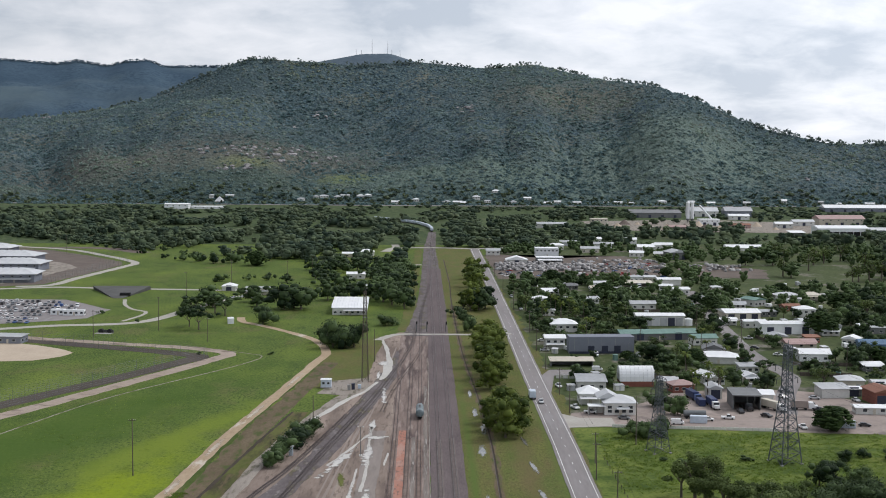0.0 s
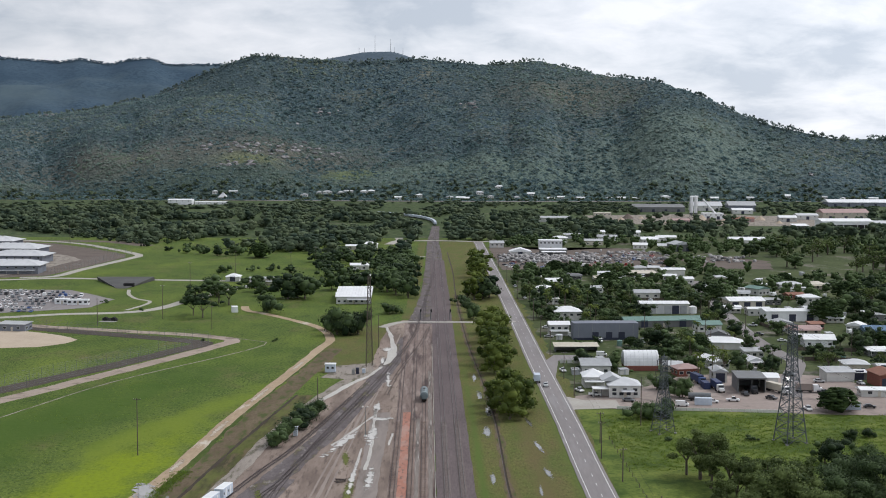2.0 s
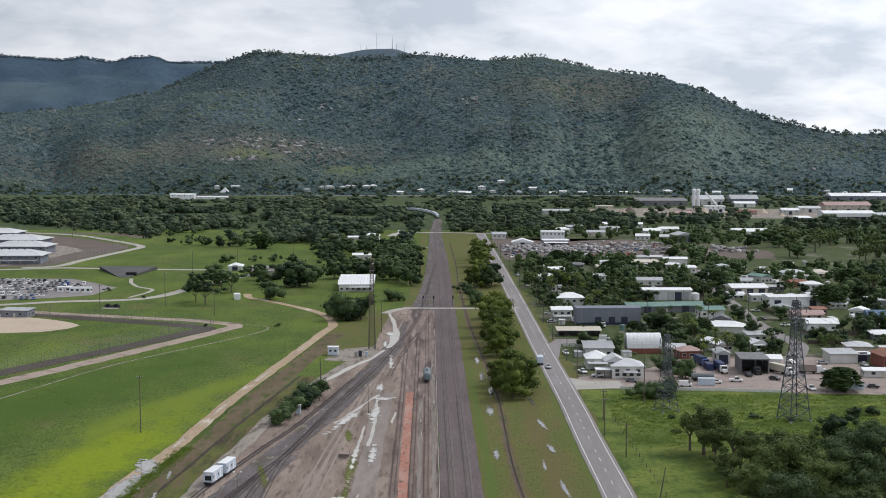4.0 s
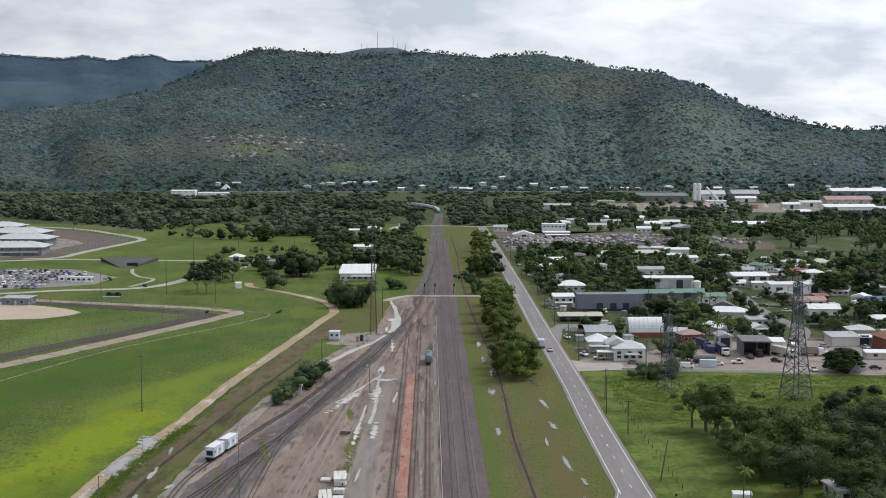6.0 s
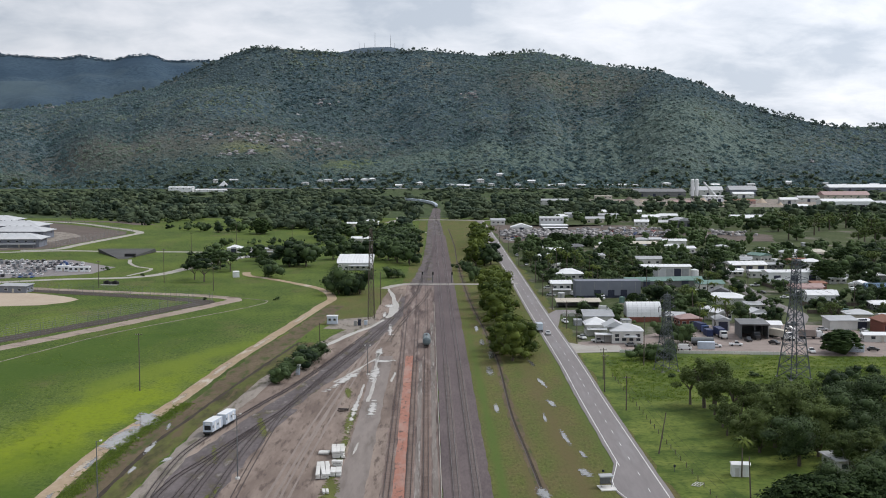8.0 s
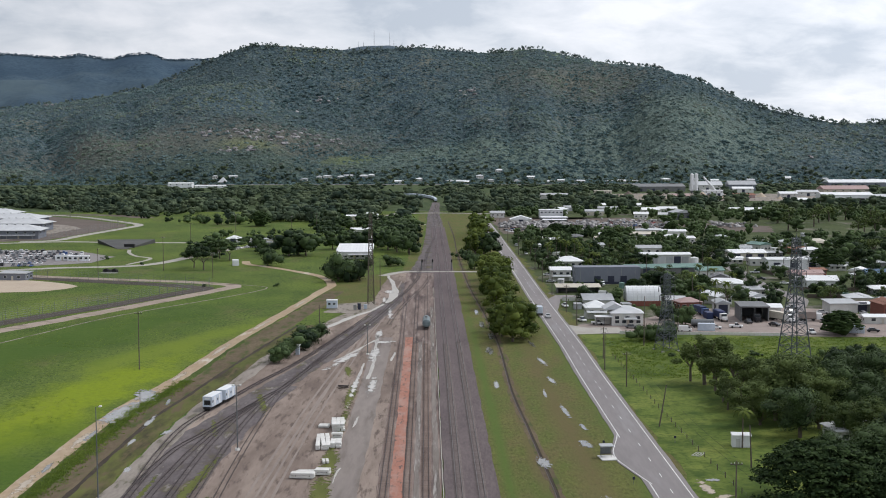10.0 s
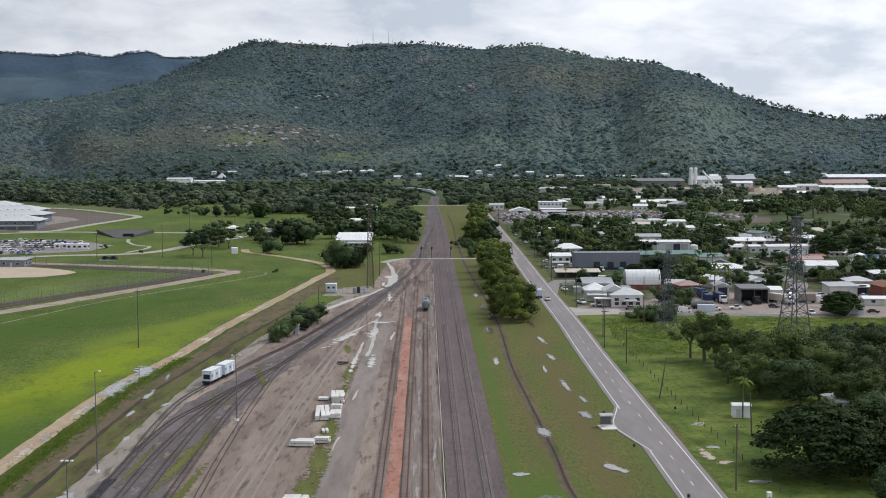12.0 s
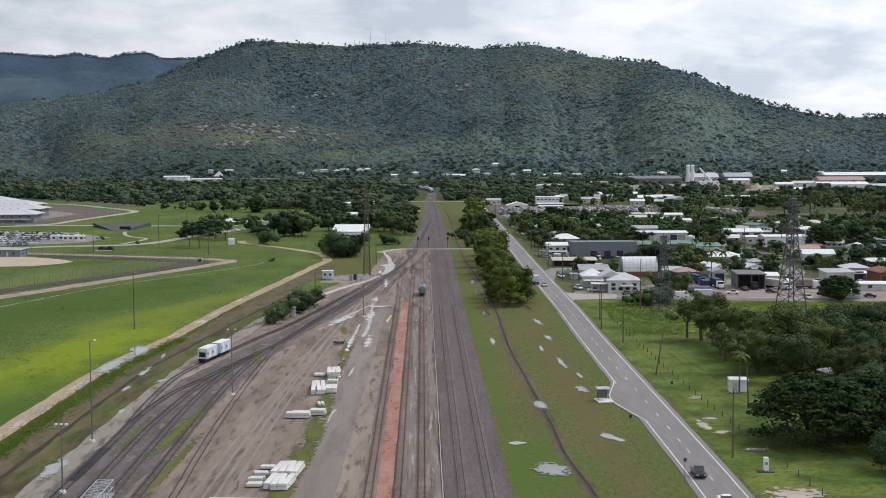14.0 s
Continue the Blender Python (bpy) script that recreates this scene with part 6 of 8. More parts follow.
for x, y, w, d, tn in ((-306, 891, 42, 22, 3), (-326, 966, 42, 24, -2), (-352, 1030, 46, 26, -4), (-394, 1104, 40, 24, -4)):
    b = building(x, y, w, d, 6.0, "hip", 3.6, GREYWALL, PALEROOF, "low grey institutional block with a broad light steel roof", "cell_block", "building", tn, 7, 2, 0, 3.0, eave=2.0, group="compound blocks")
    for k in range(4):
        part("roof_vent", box(bmesh.new(), -w * 0.2 + k * w * 0.13, -1.0, 8.8, 1.0, 1.0, 0.9, 0, 0.05), STEEL, b)
building(-210, 726, 12, 3.2, 2.9, "flat", 0.2, WHITE, WHITE, "white site cabin at the edge of the car park", "site_cabin", "cabin", 2, 4, 1, 0, eave=0.1)
building(-220, 729, 8, 3.2, 2.9, "flat", 0.2, WHITE, WHITE, "white site cabin at the edge of the car park", "site_cabin", "cabin", 2, 2, 1, 0, eave=0.1)
building(-214, 626, 14, 8, 3.4, "slope", 0.4, GREYWALL, GREYROOF, "grey pavilion beside the sand oval", "pavilion", "pavilion", -8, 2, 1, 0)

building(-115.5, 696, 3.4, 6.0, 2.8, "flat", 0.15, WHITE, WHITE, "white box container under shade trees", "shipping_container", "container", 12, 0, 0, 0, eave=0.02)
building(-348, 1996, 13, 13, 3.2, "hip", 7.5, PALEWALL, PALEROOF, "hall with a tall pale pyramid roof below the hill", "chapel", "hall", 0, 3, 1, 0)
# far: long white sheds, works and silos, houses along the foot of the hill
building(-380, 1830, 34, 18, 7.0, "gable_x", 1.2, WHITE, WHITE, "long white shed below the hill", "warehouse", "warehouse", 0, 4, 1, 0)
building(-338, 1842, 46, 14, 3.2, "gable_x", 1.0, WHITE, WHITE, "long low white shed below the hill", "warehouse", "warehouse", 0, 4, 1, 0)
hall = building(423, 1356, 54, 24, 9, "gable_x", 2.6, WHITE, WHITE, "large white works hall with dark open bays", "works_hall", "factory", 2, 0, 0, 0)
for k in range(6):
    # solid panels; the inside shade of the bays is their colour
    part("open_bay", box(bmesh.new(), -15 + 7.4 * k, -12.05, 0, 6.6, 0.3, 5.4), SHADE, hall)
building(472, 1358, 36, 22, 7, "gable_x", 2.4, GREYWALL, PALEROOF, "wide grey works hall with a pale roof", "works_hall", "factory", 2, 0, 0, 5)
building(478, 1538, 56, 26, 8, "gable_x", 4.0, CREAM, PINKROOF, "wide works hall with a dull pinkish roof", "works_hall", "factory", 3, 6, 0, 3)
building(592, 1832, 96, 30, 6, "gable_x", 4.0, GREYWALL, WHITE, "very long white-roofed works hall", "works_hall", "factory", 0, 8, 0, 5)
building(346, 1708, 40, 24, 7, "gable_x", 5.0, PALEWALL, PALEROOF, "pale works hall beside silos", "works_hall", "factory", 0, 4, 0, 3)
building(317, 1527, 24, 14, 7, "flat", 0.6, WHITE, WHITE, "white flat-roofed works building", "works_hall", "factory", 0, 4, 0, 2)
building(278, 1677, 66, 24, 6.5, "slope", 3.0, DARKROOF, DARKROOF, "long dark steel works hall", "works_hall", "factory", 0, 0, 0, 4)
building(391, 1700, 36, 24, 8, "gable_x", 5.0, GREYWALL, GREYROOF, "grey gabled works hall below the hill", "works_hall", "factory", 0, 3, 0, 3)
building(186, 1530, 20, 12, 7, "flat", 0.6, CREAM, CREAM, "cream concrete works building", "works_hall", "factory", 0, 4, 1, 0)
building(122, 1470, 40, 12, 5, "gable_x", 1.8, PALEWALL, GREYROOF, "long grey-roofed shed on the plain", "warehouse", "warehouse", 4, 4, 1, 0)
building(258, 1412, 18, 12, 6, "gable_x", 2.0, PINKROOF, PINKROOF, "dull reddish works building", "works_hall", "factory", 0, 2, 1, 1)
building(395, 1486, 20, 12, 5, "gable_x", 2.4, PALEWALL, WHITE, "white-roofed workshop in the works yard", "workshop", "factory", 0, 3, 0, 1)
building(430, 1530, 26, 12, 5, "gable_x", 2.4, PALEWALL, PALEROOF, "pale-roofed workshop in the works yard", "workshop", "factory", 6, 3, 0, 1)
building(340, 1480, 30, 12, 4, "gable_x", 1.6, PINKROOF, TILEROOF, "low rusty-roofed works store", "works_hall", "factory", 4, 3, 0, 1)
building(378, 1640, 26, 14, 5, "gable_x", 2.4, PALEWALL, WHITE, "white-roofed workshop below the hill", "workshop", "factory", 0, 3, 0, 1)
building(376, 1360, 16, 10, 4, "slope", 1.6, PALEWALL, WHITE, "white-roofed awning beside a works hall", "shed", "shed", 8, 0, 0, 0, posts=True)
for k, x in enumerate((300.5, 306)):
    s_ = empty("silo", pose(x, 1578 + k, 0), "tall white cylindrical cement silo", "silo", "silos")
    part("silo_body", rod(bmesh.new(), (0, 0, 5), (0, 0, 25), 2.1, 2.1, 14), WHITE, s_)
    part("silo_cone", rod(bmesh.new(), (0, 0, 1.5), (0, 0, 5), 0.6, 2.4, 14), STEEL, s_)
    part("silo_top", rod(bmesh.new(), (0, 0, 25), (0, 0, 26.2), 2.45, 0.8, 14), WHITE, s_)
    for a in range(4):
        part("leg", rod(bmesh.new(), (2 * math.cos(a * 1.57), 2 * math.sin(a * 1.57), 0), (2 * math.cos(a * 1.57), 2 * math.sin(a * 1.57), 6), 0.2), STEEL, s_)
cv = empty("conveyor", pose(313, 1570, 0), "sloping white conveyor beside the silos", "conveyor")
part("conveyor_tube", rod(bmesh.new(), (0, 0, 22), (16, -14, 2), 1.2, 1.2, 8), WHITE, cv)
for u in (0.3, 0.7):
    part("leg", rod(bmesh.new(), (16 * u, -14 * u, 0), (16 * u, -14 * u, 22 - 20 * u), 0.25), STEEL, cv)
rng = random.Random(14)
for k in range(18):
    x, y, r = rng.uniform(195, 430), rng.uniform(1440, 1600), rng.uniform(3, 8)
    if any((x - a) ** 2 + (y - b) ** 2 < (q + r) ** 2 for a, b, q in KEEP_OFF):
        continue
    bm = bmesh.new()
    bmesh.ops.create_cone(bm, cap_ends=True, segments=14, radius1=r, radius2=r * 0.12, depth=r * 0.75, matrix=Matrix.Translation((0, 0, r * 0.37)))
    for v in bm.verts:
        v.co += Vector((1, 1, 0.4)) * noise.noise(v.co * 0.5 + Vector((k, 0, 0))) * r * 0.25
    hp = part("gravel_mound", bm, rng.choice((PALEGRAVEL, SAND, DARKGRAVEL)))
    hp.location = (x, y, 0.05)
    tagged(hp, "conical heap of gravel in the works yard", "gravel heap", "gravel heaps")
rng = random.Random(21)
HILLFOOT = []
for k, (x, y) in enumerate(((-187, 1890), (-176, 1905), (-156, 1896), (-146, 1912), (-122, 1905), (-112, 1920), (-338, 1880), (-312, 1886), (-40, 1860), (4, 1840), (20, 1835), (80, 1945), (48, 1870), (63, 1845), (122, 1885),
                            (100, 1840), (163, 1850), (190, 1835), (238, 1890), (250, 1850), (268, 1845), (314, 1850), (355, 1850), (380, 1840), (430, 1838), (497, 1880), (564, 1840), (606, 1842), (540, 1850), (660, 1850), (-205, 1860), (28, 1810), (-66, 1800), (145, 1815), (640, 1810))):
    x, y = x * 2020 / y, 1990 + (y - 1800) * 0.30
    w = rng.uniform(7, 14)
    HILLFOOT.append((x, y, w))
    rm = rng.choice((WHITE, PALEROOF, WHITE, GREYROOF))
    building(x, y, w, rng.uniform(7, 10), rng.uniform(2.8, 4.4), rng.choice(("hip", "gable_x")), rng.uniform(1.4, 2.2), PALEWALL, rm, ("white" if rm == WHITE else "grey") + "-roofed house among trees at the foot of the hill", "house", "house", rng.uniform(-15, 15), 3, 1, 0, group="hillside houses")

# ---- vehicles ----


def car_parts(style):
    """Body, glass and roof of a small vehicle 4.5 m long that faces along -y."""
    b, g = bmesh.new(), bmesh.new()
    if style == "ute":
        prism(b, [(-2.4, 0.35), (2.5, 0.4), (2.5, 1.0), (0.6, 1.02), (0.55, 0.98), (-0.9, 1.05), (-2.2, 0.98), (-2.45, 0.75)], -0.9, 0.9)
        prism(g, [(-1.25, 1.02), (0.5, 1.0), (0.42, 1.72), (-0.55, 1.74)], -0.74, 0.74)
        r = box(bmesh.new(), 0, -0.08, 1.72, 1.4, 1.05, 0.06, 0, 0.02)
    elif style == "van":
        prism(b, [(-2.2, 0.35), (2.4, 0.4), (2.4, 1.95), (2.25, 2.05), (-1.0, 2.05), (-1.75, 1.25), (-2.3, 1.0)], -0.92, 0.92)
        prism(g, [(-1.72, 1.3), (-1.05, 1.32), (-0.75, 1.95), (-1.1, 1.95)], -0.935, 0.935)
        r = box(bmesh.new(), 0, 0.6, 2.04, 1.5, 2.6, 0.05, 0, 0.02)
    else:
        prism(b, [(-2.2, 0.35), (2.2, 0.38), (2.22, 0.95), (1.6, 1.0), (-1.0, 0.98), (-2.05, 0.85), (-2.25, 0.6)], -0.88, 0.88)
        prism(g, [(-1.05, 0.96), (1.75, 0.98), (1.2, 1.44), (-0.35, 1.45)], -0.72, 0.72)
        r = box(bmesh.new(), 0, 0.42, 1.43, 1.3, 1.5, 0.05, 0, 0.02)
    bmesh.ops.bevel(b, geom=b.edges[:], offset=0.06, segments=1, affect="EDGES")
    return b, g, r


wheel_bm = bmesh.new()
rod(wheel_bm, (-0.11, 0, 0), (0.11, 0, 0), 0.33, 0.33, 10)
wheel_mesh = mesh_of("wheel", wheel_bm, RUBBER)
rim_bm = bmesh.new()
rod(rim_bm, (-0.12, 0, 0), (0.12, 0, 0), 0.19, 0.19, 8)
rim_mesh = mesh_of("rim", rim_bm, STEEL)
lamp_mesh = mesh_of("headlight", box(bmesh.new(), 0, 0, 0, 0.34, 0.06, 0.16, 0, 0.02), PAINT)
CAR_MESH = {}
COLOUR_WORDS = ("white", "silver", "black", "blue", "red", "grey")


def car(x, y, turn, style="sedan", colour=0, z=0.1, where="parked on open ground", group="parked cars", fine=False, wheels=True):
    key = (style, colour)
    if key not in CAR_MESH:
        b, g, r = car_parts(style)
        CAR_MESH[key] = (mesh_of("body", b, CARPAINT[colour]), mesh_of("glass", g, GLASS), mesh_of("car_roof", r, CARPAINT[colour]))
    kind = {"ute": "pickup truck", "van": "van", "sedan": "car"}[style]
    root = empty(kind.replace(" ", "_"), pose(x, y, z, 0, 0, turn), f"{COLOUR_WORDS[colour]} {kind} {where}", kind, group)
    for n, me in zip(("body", "glass", "car_roof"), CAR_MESH[key]):
        share(n, me, root, Matrix())
    for sx in (-0.82, 0.82) if wheels else ():
        for sy in (-1.4, 1.4):
            w = share("wheel", wheel_mesh, root, pose(sx, sy, 0.33))
            if fine:
                share("rim", rim_mesh, w, Matrix())
        if fine:
            share("headlight", lamp_mesh, root, pose(sx * 0.75, -2.24 if style != "ute" else -2.42, 0.62))
    return root


rng = random.Random(33)
for row in range(7):
    for k in range(23):
        if rng.random() < 0.05:
            continue
        x, y = -296 + k * 3.4 + row * 2.4, 792 - row * 14.5 - k * 0.55
        if y > 772 and x > -232 or y < 772 and x > -215 + (y - 700) * 0.25 or y < 742 and x > -226:
            continue
        car(x + rng.uniform(-0.3, 0.3), y, rng.choice((8, 188)) + rng.uniform(-3, 3), rng.choice(("sedan", "sedan", "ute", "van")), rng.choice((0, 0, 0, 1, 1, 1, 2, 2, 5, 5, 3)), -0.22, "parked in a car park", "parked cars", False, False)
for k in range(150):
    x = 42 + 130 * rng.random()
    y = 940 + 130 * rng.random() if x > 70 else 945 + 90 * rng.random()
    if any((x - a) ** 2 + (y - b) ** 2 < (r - 1) ** 2 for a, b, r in KEEP_OFF):
        continue
    car(x, y, rng.uniform(0, 360), rng.choice(("sedan", "sedan", "van", "ute")), rng.choice((0, 0, 1, 1, 5, 2, 4, 3)), -0.22, "standing in a wreckers yard", "wrecked cars", False, False)
wv, wf, n0 = [], [], 0
wreck_v = np.array([(-0.9, -2.1, 0), (0.9, -2.1, 0), (0.9, 2.1, 0), (-0.9, 2.1, 0), (-0.9, -2.1, 0.8), (0.9, -2.1, 0.8), (0.9, 2.1, 0.85), (-0.9, 2.1, 0.85), (-0.7, -0.5, 1.4), (0.7, -0.5, 1.4), (0.7, 1.3, 1.38), (-0.7, 1.3, 1.38)])
wreck_f = np.array([(0, 1, 5), (0, 5, 4), (1, 2, 6), (1, 6, 5), (2, 3, 7), (2, 7, 6), (3, 0, 4), (3, 4, 7), (4, 5, 9), (4, 9, 8), (5, 6, 10), (5, 10, 9), (6, 7, 11), (6, 11, 10), (7, 4, 8), (7, 8, 11), (8, 9, 10), (8, 10, 11)])
for k in range(430):
    x, y = (rng.uniform(42, 112), rng.uniform(985, 1040)) if k < 300 else (rng.uniform(112, 178), rng.uniform(990, 1075)) if k < 380 else (rng.uniform(186, 240), rng.uniform(985, 1035))
    a = rng.uniform(0, 6.3)
    v = wreck_v * (1, rng.uniform(0.8, 1.3), rng.uniform(0.7, 1.4))
    v = np.stack([v[:, 0] * math.cos(a) - v[:, 1] * math.sin(a) + x, v[:, 0] * math.sin(a) + v[:, 1] * math.cos(a) + y, v[:, 2] + 0.12 + rng.choice((0, 0, 0, 1.2))], 1)
    wv.append(v)
    wf.append(wreck_f + n0)
    n0 += 12
tagged(new("wrecked_car_rows", mesh_np("wrecked_car_rows", np.concatenate(wv), np.concatenate(wf), [WRECKPAINT])), "crowded rows and piles of wrecked cars on gravel", "wrecked cars", kind="stuff")
# on the road and beside it
car(41.4, 208, 0, "ute", 2, 0.15, "on the road", "traffic", True)
car(42.0, 190, 0, "ute", 0, 0.15, "on the road", "traffic", True)
car(38.0, 488, 0, "sedan", 1, 0.15, "on the road", "traffic", True)
for x, y, tn, st, co in ((47.5, 520, 10, "ute", 0), (49, 610, 80, "sedan", 1), (50, 640, 90, "sedan", 0), (55, 470, 80, "ute", 0), (60, 612, 20, "van", 0), (72, 596, 0, "van", 0), (104, 461, 80, "ute", 0), (96, 458, 85, "sedan", 0),
                         (127, 446, 5, "ute", 0), (134, 500, 20, "sedan", 0), (138, 512, 60, "ute", 5), (146, 498, 80, "sedan", 1), (170, 506, 20, "sedan", 0), (161, 494, 10, "sedan", 1), (140, 590, 70, "sedan", 0), (158, 600, 80, "sedan", 0),
                         (111, 472, 5, "ute", 2), (119, 465, 40, "sedan", 2), (150, 450, 80, "sedan", 2), (-127, 812, 60, "sedan", 0), (-122, 810, 60, "ute", 1), (-132, 808, 70, "sedan", 0), (84, 452, 85, "van", 0), (46.5, 760, 5, "sedan", 0), (44, 820, 5, "ute", 1), (152, 620, 60, "sedan", 2), (156, 650, 80, "ute", 1), (160, 730, 20, "van", 0), (142, 640, 5, "sedan", 5), (66, 460, 70, "sedan", 5), (50, 478, 20, "ute", 0), (90, 548, 60, "sedan", 2), (68, 558, 85, "van", 0), (97, 590, 10, "sedan", 1), (141, 475, 30, "ute", 2), (147, 466, 70, "sedan", 0), (136, 454, 85, "sedan", 5), (100, 866, 10, "van", 0), (128, 858, 0, "van", 0)):
    car(x, y, tn, st, co, 0.11)


def truck(x, y, turn, cab, load, words, length=9.0):
    """A cab, a load body, a chassis and wheels; faces along -y."""
    root = empty("truck", pose(x, y, 0.1, 0, 0, turn), words, "truck", "trucks")
    b = bmesh.new()
    prism(b, [(-1.1, 0.6), (1.1, 0.6), (1.1, 2.9), (-0.6, 3.0), (-1.05, 2.2)], -1.2, 1.2)
    bmesh.ops.bevel(b, geom=b.edges[:], offset=0.08, segments=1, affect="EDGES")
    part("cab", b, cab, root)
    part("windscreen", box(bmesh.new(), 0, -1.0, 1.9, 2.1, 0.35, 0.85, 0, 0.03), GLASS, root)
    part("bonnet", box(bmesh.new(), 0, -1.7, 0.7, 1.9, 1.3, 1.1, 0, 0.1), cab, root)
    part("chassis", box(bmesh.new(), 0, length / 2 - 0.6, 0.6, 0.9, length + 0.4, 0.3), RUBBER, root)
    if load:
        part("load_body", box(bmesh.new(), 0, length / 2 + 1.0, 0.95, 2.45, length - 1.0, 2.5, 0, 0.05), load, root)
    for sy in (-1.6, 2.2, length - 1.4, length - 0.2):
        for sx in (-1.0, 1.0):
            share("wheel", wheel_mesh, root, pose(sx, sy, 0.5) @ Matrix.Diagonal((2.0, 1.5, 1.5, 1)))
    return root


truck(103, 478, 4, CARPAINT[0], BLUEBOX, "white prime mover with a navy box trailer")
truck(126.5, 474, 28, CARPAINT[0], CREAM, "white truck with a pale box body beside the shed")
truck(115, 476, 6, CARPAINT[2], None, "dark truck standing inside the shed", 7)
truck(99, 492, 12, CARPAINT[3], BLUEBOX, "blue truck with a navy box trailer")
truck(139, 478, 85, CARPAINT[0], PINKYARD, "white flatbed truck in the yard", 7)
truck(35.2, 500, 180, CARPAINT[0], WAGONWHITE, "white box truck driving along the road", 6)
truck(134, 872, 0, CARPAINT[0], WAGONWHITE, "white truck under a shelter", 7)
for x, y, tn in ((92, 455, 84), (99, 486, 3), (143, 448, 82)):
    c_ = empty("shipping_container", pose(x, y, 0.1, 0, 0, tn), "shipping container standing in the truck yard", "container", "containers")
    part("container_body", box(bmesh.new(), 0, 0, 0, 2.4, 6.0, 2.5, 0, 0.04), BLUEBOX if x > 95 and x < 120 else WAGONWHITE, c_)
    for k in range(9):
        part("wall_rib", box(bmesh.new(), -1.22, -2.7 + 0.67 * k, 0.1, 0.06, 0.2, 2.3), BLUEBOX if x > 95 and x < 120 else WAGONWHITE, c_)
tk = empty("road_tanker", pose(92, 462, 0.1, 0, 0, 86), "silver road tanker trailer in the truck yard", "tanker")
part("tanker_body", rod(bmesh.new(), (0, -4, 1.9), (0, 4, 1.9), 1.1, 1.1, 14), STEEL, tk)
part("chassis", box(bmesh.new(), 0, 0, 0.6, 0.9, 8, 0.4), RUBBER, tk)
for sy in (-3.2, 1.8, 3.0):
    for sx in (-1.0, 1.0):
        share("wheel", wheel_mesh, tk, pose(sx, sy, 0.5) @ Matrix.Diagonal((2.0, 1.5, 1.5, 1)))

# ---- railway things ----


def bogie(root, y):
    b = part("bogie", box(bmesh.new(), 0, y, 0.35, 1.5, 2.2, 0.3), RUBBER, root)
    for sy in (-0.7, 0.7):
        for sx in (-0.57, 0.57):
            share("wheel", wheel_mesh, b, pose(sx, y + sy, 0.38))


tw = empty("tank_wagon", pose(axis_x(459) - 6.5, 463, 0.28, 0, 0, 0.86), "grey-green railway tank wagon on a rusty track", "tank wagon")
bm = bmesh.new()
rod(bm, (0, -5.6, 2.15), (0, 5.6, 2.15), 1.45, 1.45, 18)
bmesh.ops.create_uvsphere(bm, u_segments=18, v_segments=8, radius=1.45, matrix=Matrix.Translation((0, -5.6, 2.15)) @ Matrix.Diagonal((1, 0.35, 1, 1)))
bmesh.ops.create_uvsphere(bm, u_segments=18, v_segments=8, radius=1.45, matrix=Matrix.Translation((0, 5.6, 2.15)) @ Matrix.Diagonal((1, 0.35, 1, 1)))
part("tank", bm, TANKPAINT, tw)
part("hatch", rod(bmesh.new(), (0, 0, 3.5), (0, 0, 4.0), 0.4, 0.4, 12), STEEL, tw)
part("walkway", box(bmesh.new(), 0, 0, 3.6, 0.6, 7.0, 0.06), STEEL, tw)
part("underframe", box(bmesh.new(), 0, 0, 0.65, 1.6, 12.0, 0.3), RUBBER, tw)
bogie(tw, -3.8)
bogie(tw, 3.8)

for x, y, front in ((-60.6, 322.4, True), (-58.7, 331.4, False)):
    vw = empty("camp_wagon", pose(x, y, 0.2, 0, 0, -11.5), "white boxy crew wagon on the siding", "wagon", "crew wagons")
    part("body", box(bmesh.new(), 0, 0, 0.9, 2.6, 7.0, 2.7, 0, 0.08), WAGONWHITE, vw)
    part("roof", box(bmesh.new(), 0, 0, 3.48, 2.4, 7.2, 0.14, 0, 0.05), WHITE, vw)
    part("underframe", box(bmesh.new(), 0, 0, 0.55, 2.0, 8.2, 0.35), RUBBER, vw)
    bogie(vw, -2.8)
    bogie(vw, 2.8)
    for k in range(2):
        part("side_door", box(bmesh.new(), 1.31, -1.6 + 3.2 * k, 1.15, 0.06, 0.9, 2.1, 0, 0.02), WHITE, vw)
        part("side_panel", box(bmesh.new(), 1.31, -3.0 + 3.2 * k, 2.0, 0.05, 0.8, 0.6, 0, 0.02), STEEL, vw)
    if front:
        # a closed plate, its near black standing for the opening's shade
        part("end_opening", box(bmesh.new(), 0, -3.5, 1.4, 1.7, 0.12, 1.2, 0, 0.05), SHADE, vw)
        part("end_window", box(bmesh.new(), 0.0, -3.5, 2.85, 1.2, 0.1, 0.4, 0, 0.03), WHITE, vw)

cw = empty("frame_wagon", pose(-53.1, 188.4, 0.2, 0, 0, 1.4), "grey open steel frame wagon on the siding", "wagon")
part("deck", box(bmesh.new(), 0, 0, 0.7, 2.6, 13, 0.3), GREYROOF, cw)
bogie(cw, -4.2)
bogie(cw, 4.2)
for k in range(8):
    for sx in (-1.25, 1.25):
        part("upright", box(bmesh.new(), sx, -6.3 + 1.8 * k, 1.0, 0.12, 0.12, 2.1), GREYROOF, cw)
    part("cross_bar", box(bmesh.new(), 0, -6.3 + 1.8 * k, 3.05, 2.5, 0.12, 0.12), GREYROOF, cw)
    if k < 7:
        part("brace", rod(bmesh.new(), (-1.2, -6.3 + 1.8 * k, 3.1), (1.2, -4.5 + 1.8 * k, 3.1), 0.06), GREYROOF, cw)
for sx in (-1.25, 1.25):
    for h in (2.0, 3.05):
        part("side_rail", box(bmesh.new(), sx, 0, h, 0.12, 12.8, 0.12), GREYROOF, cw)

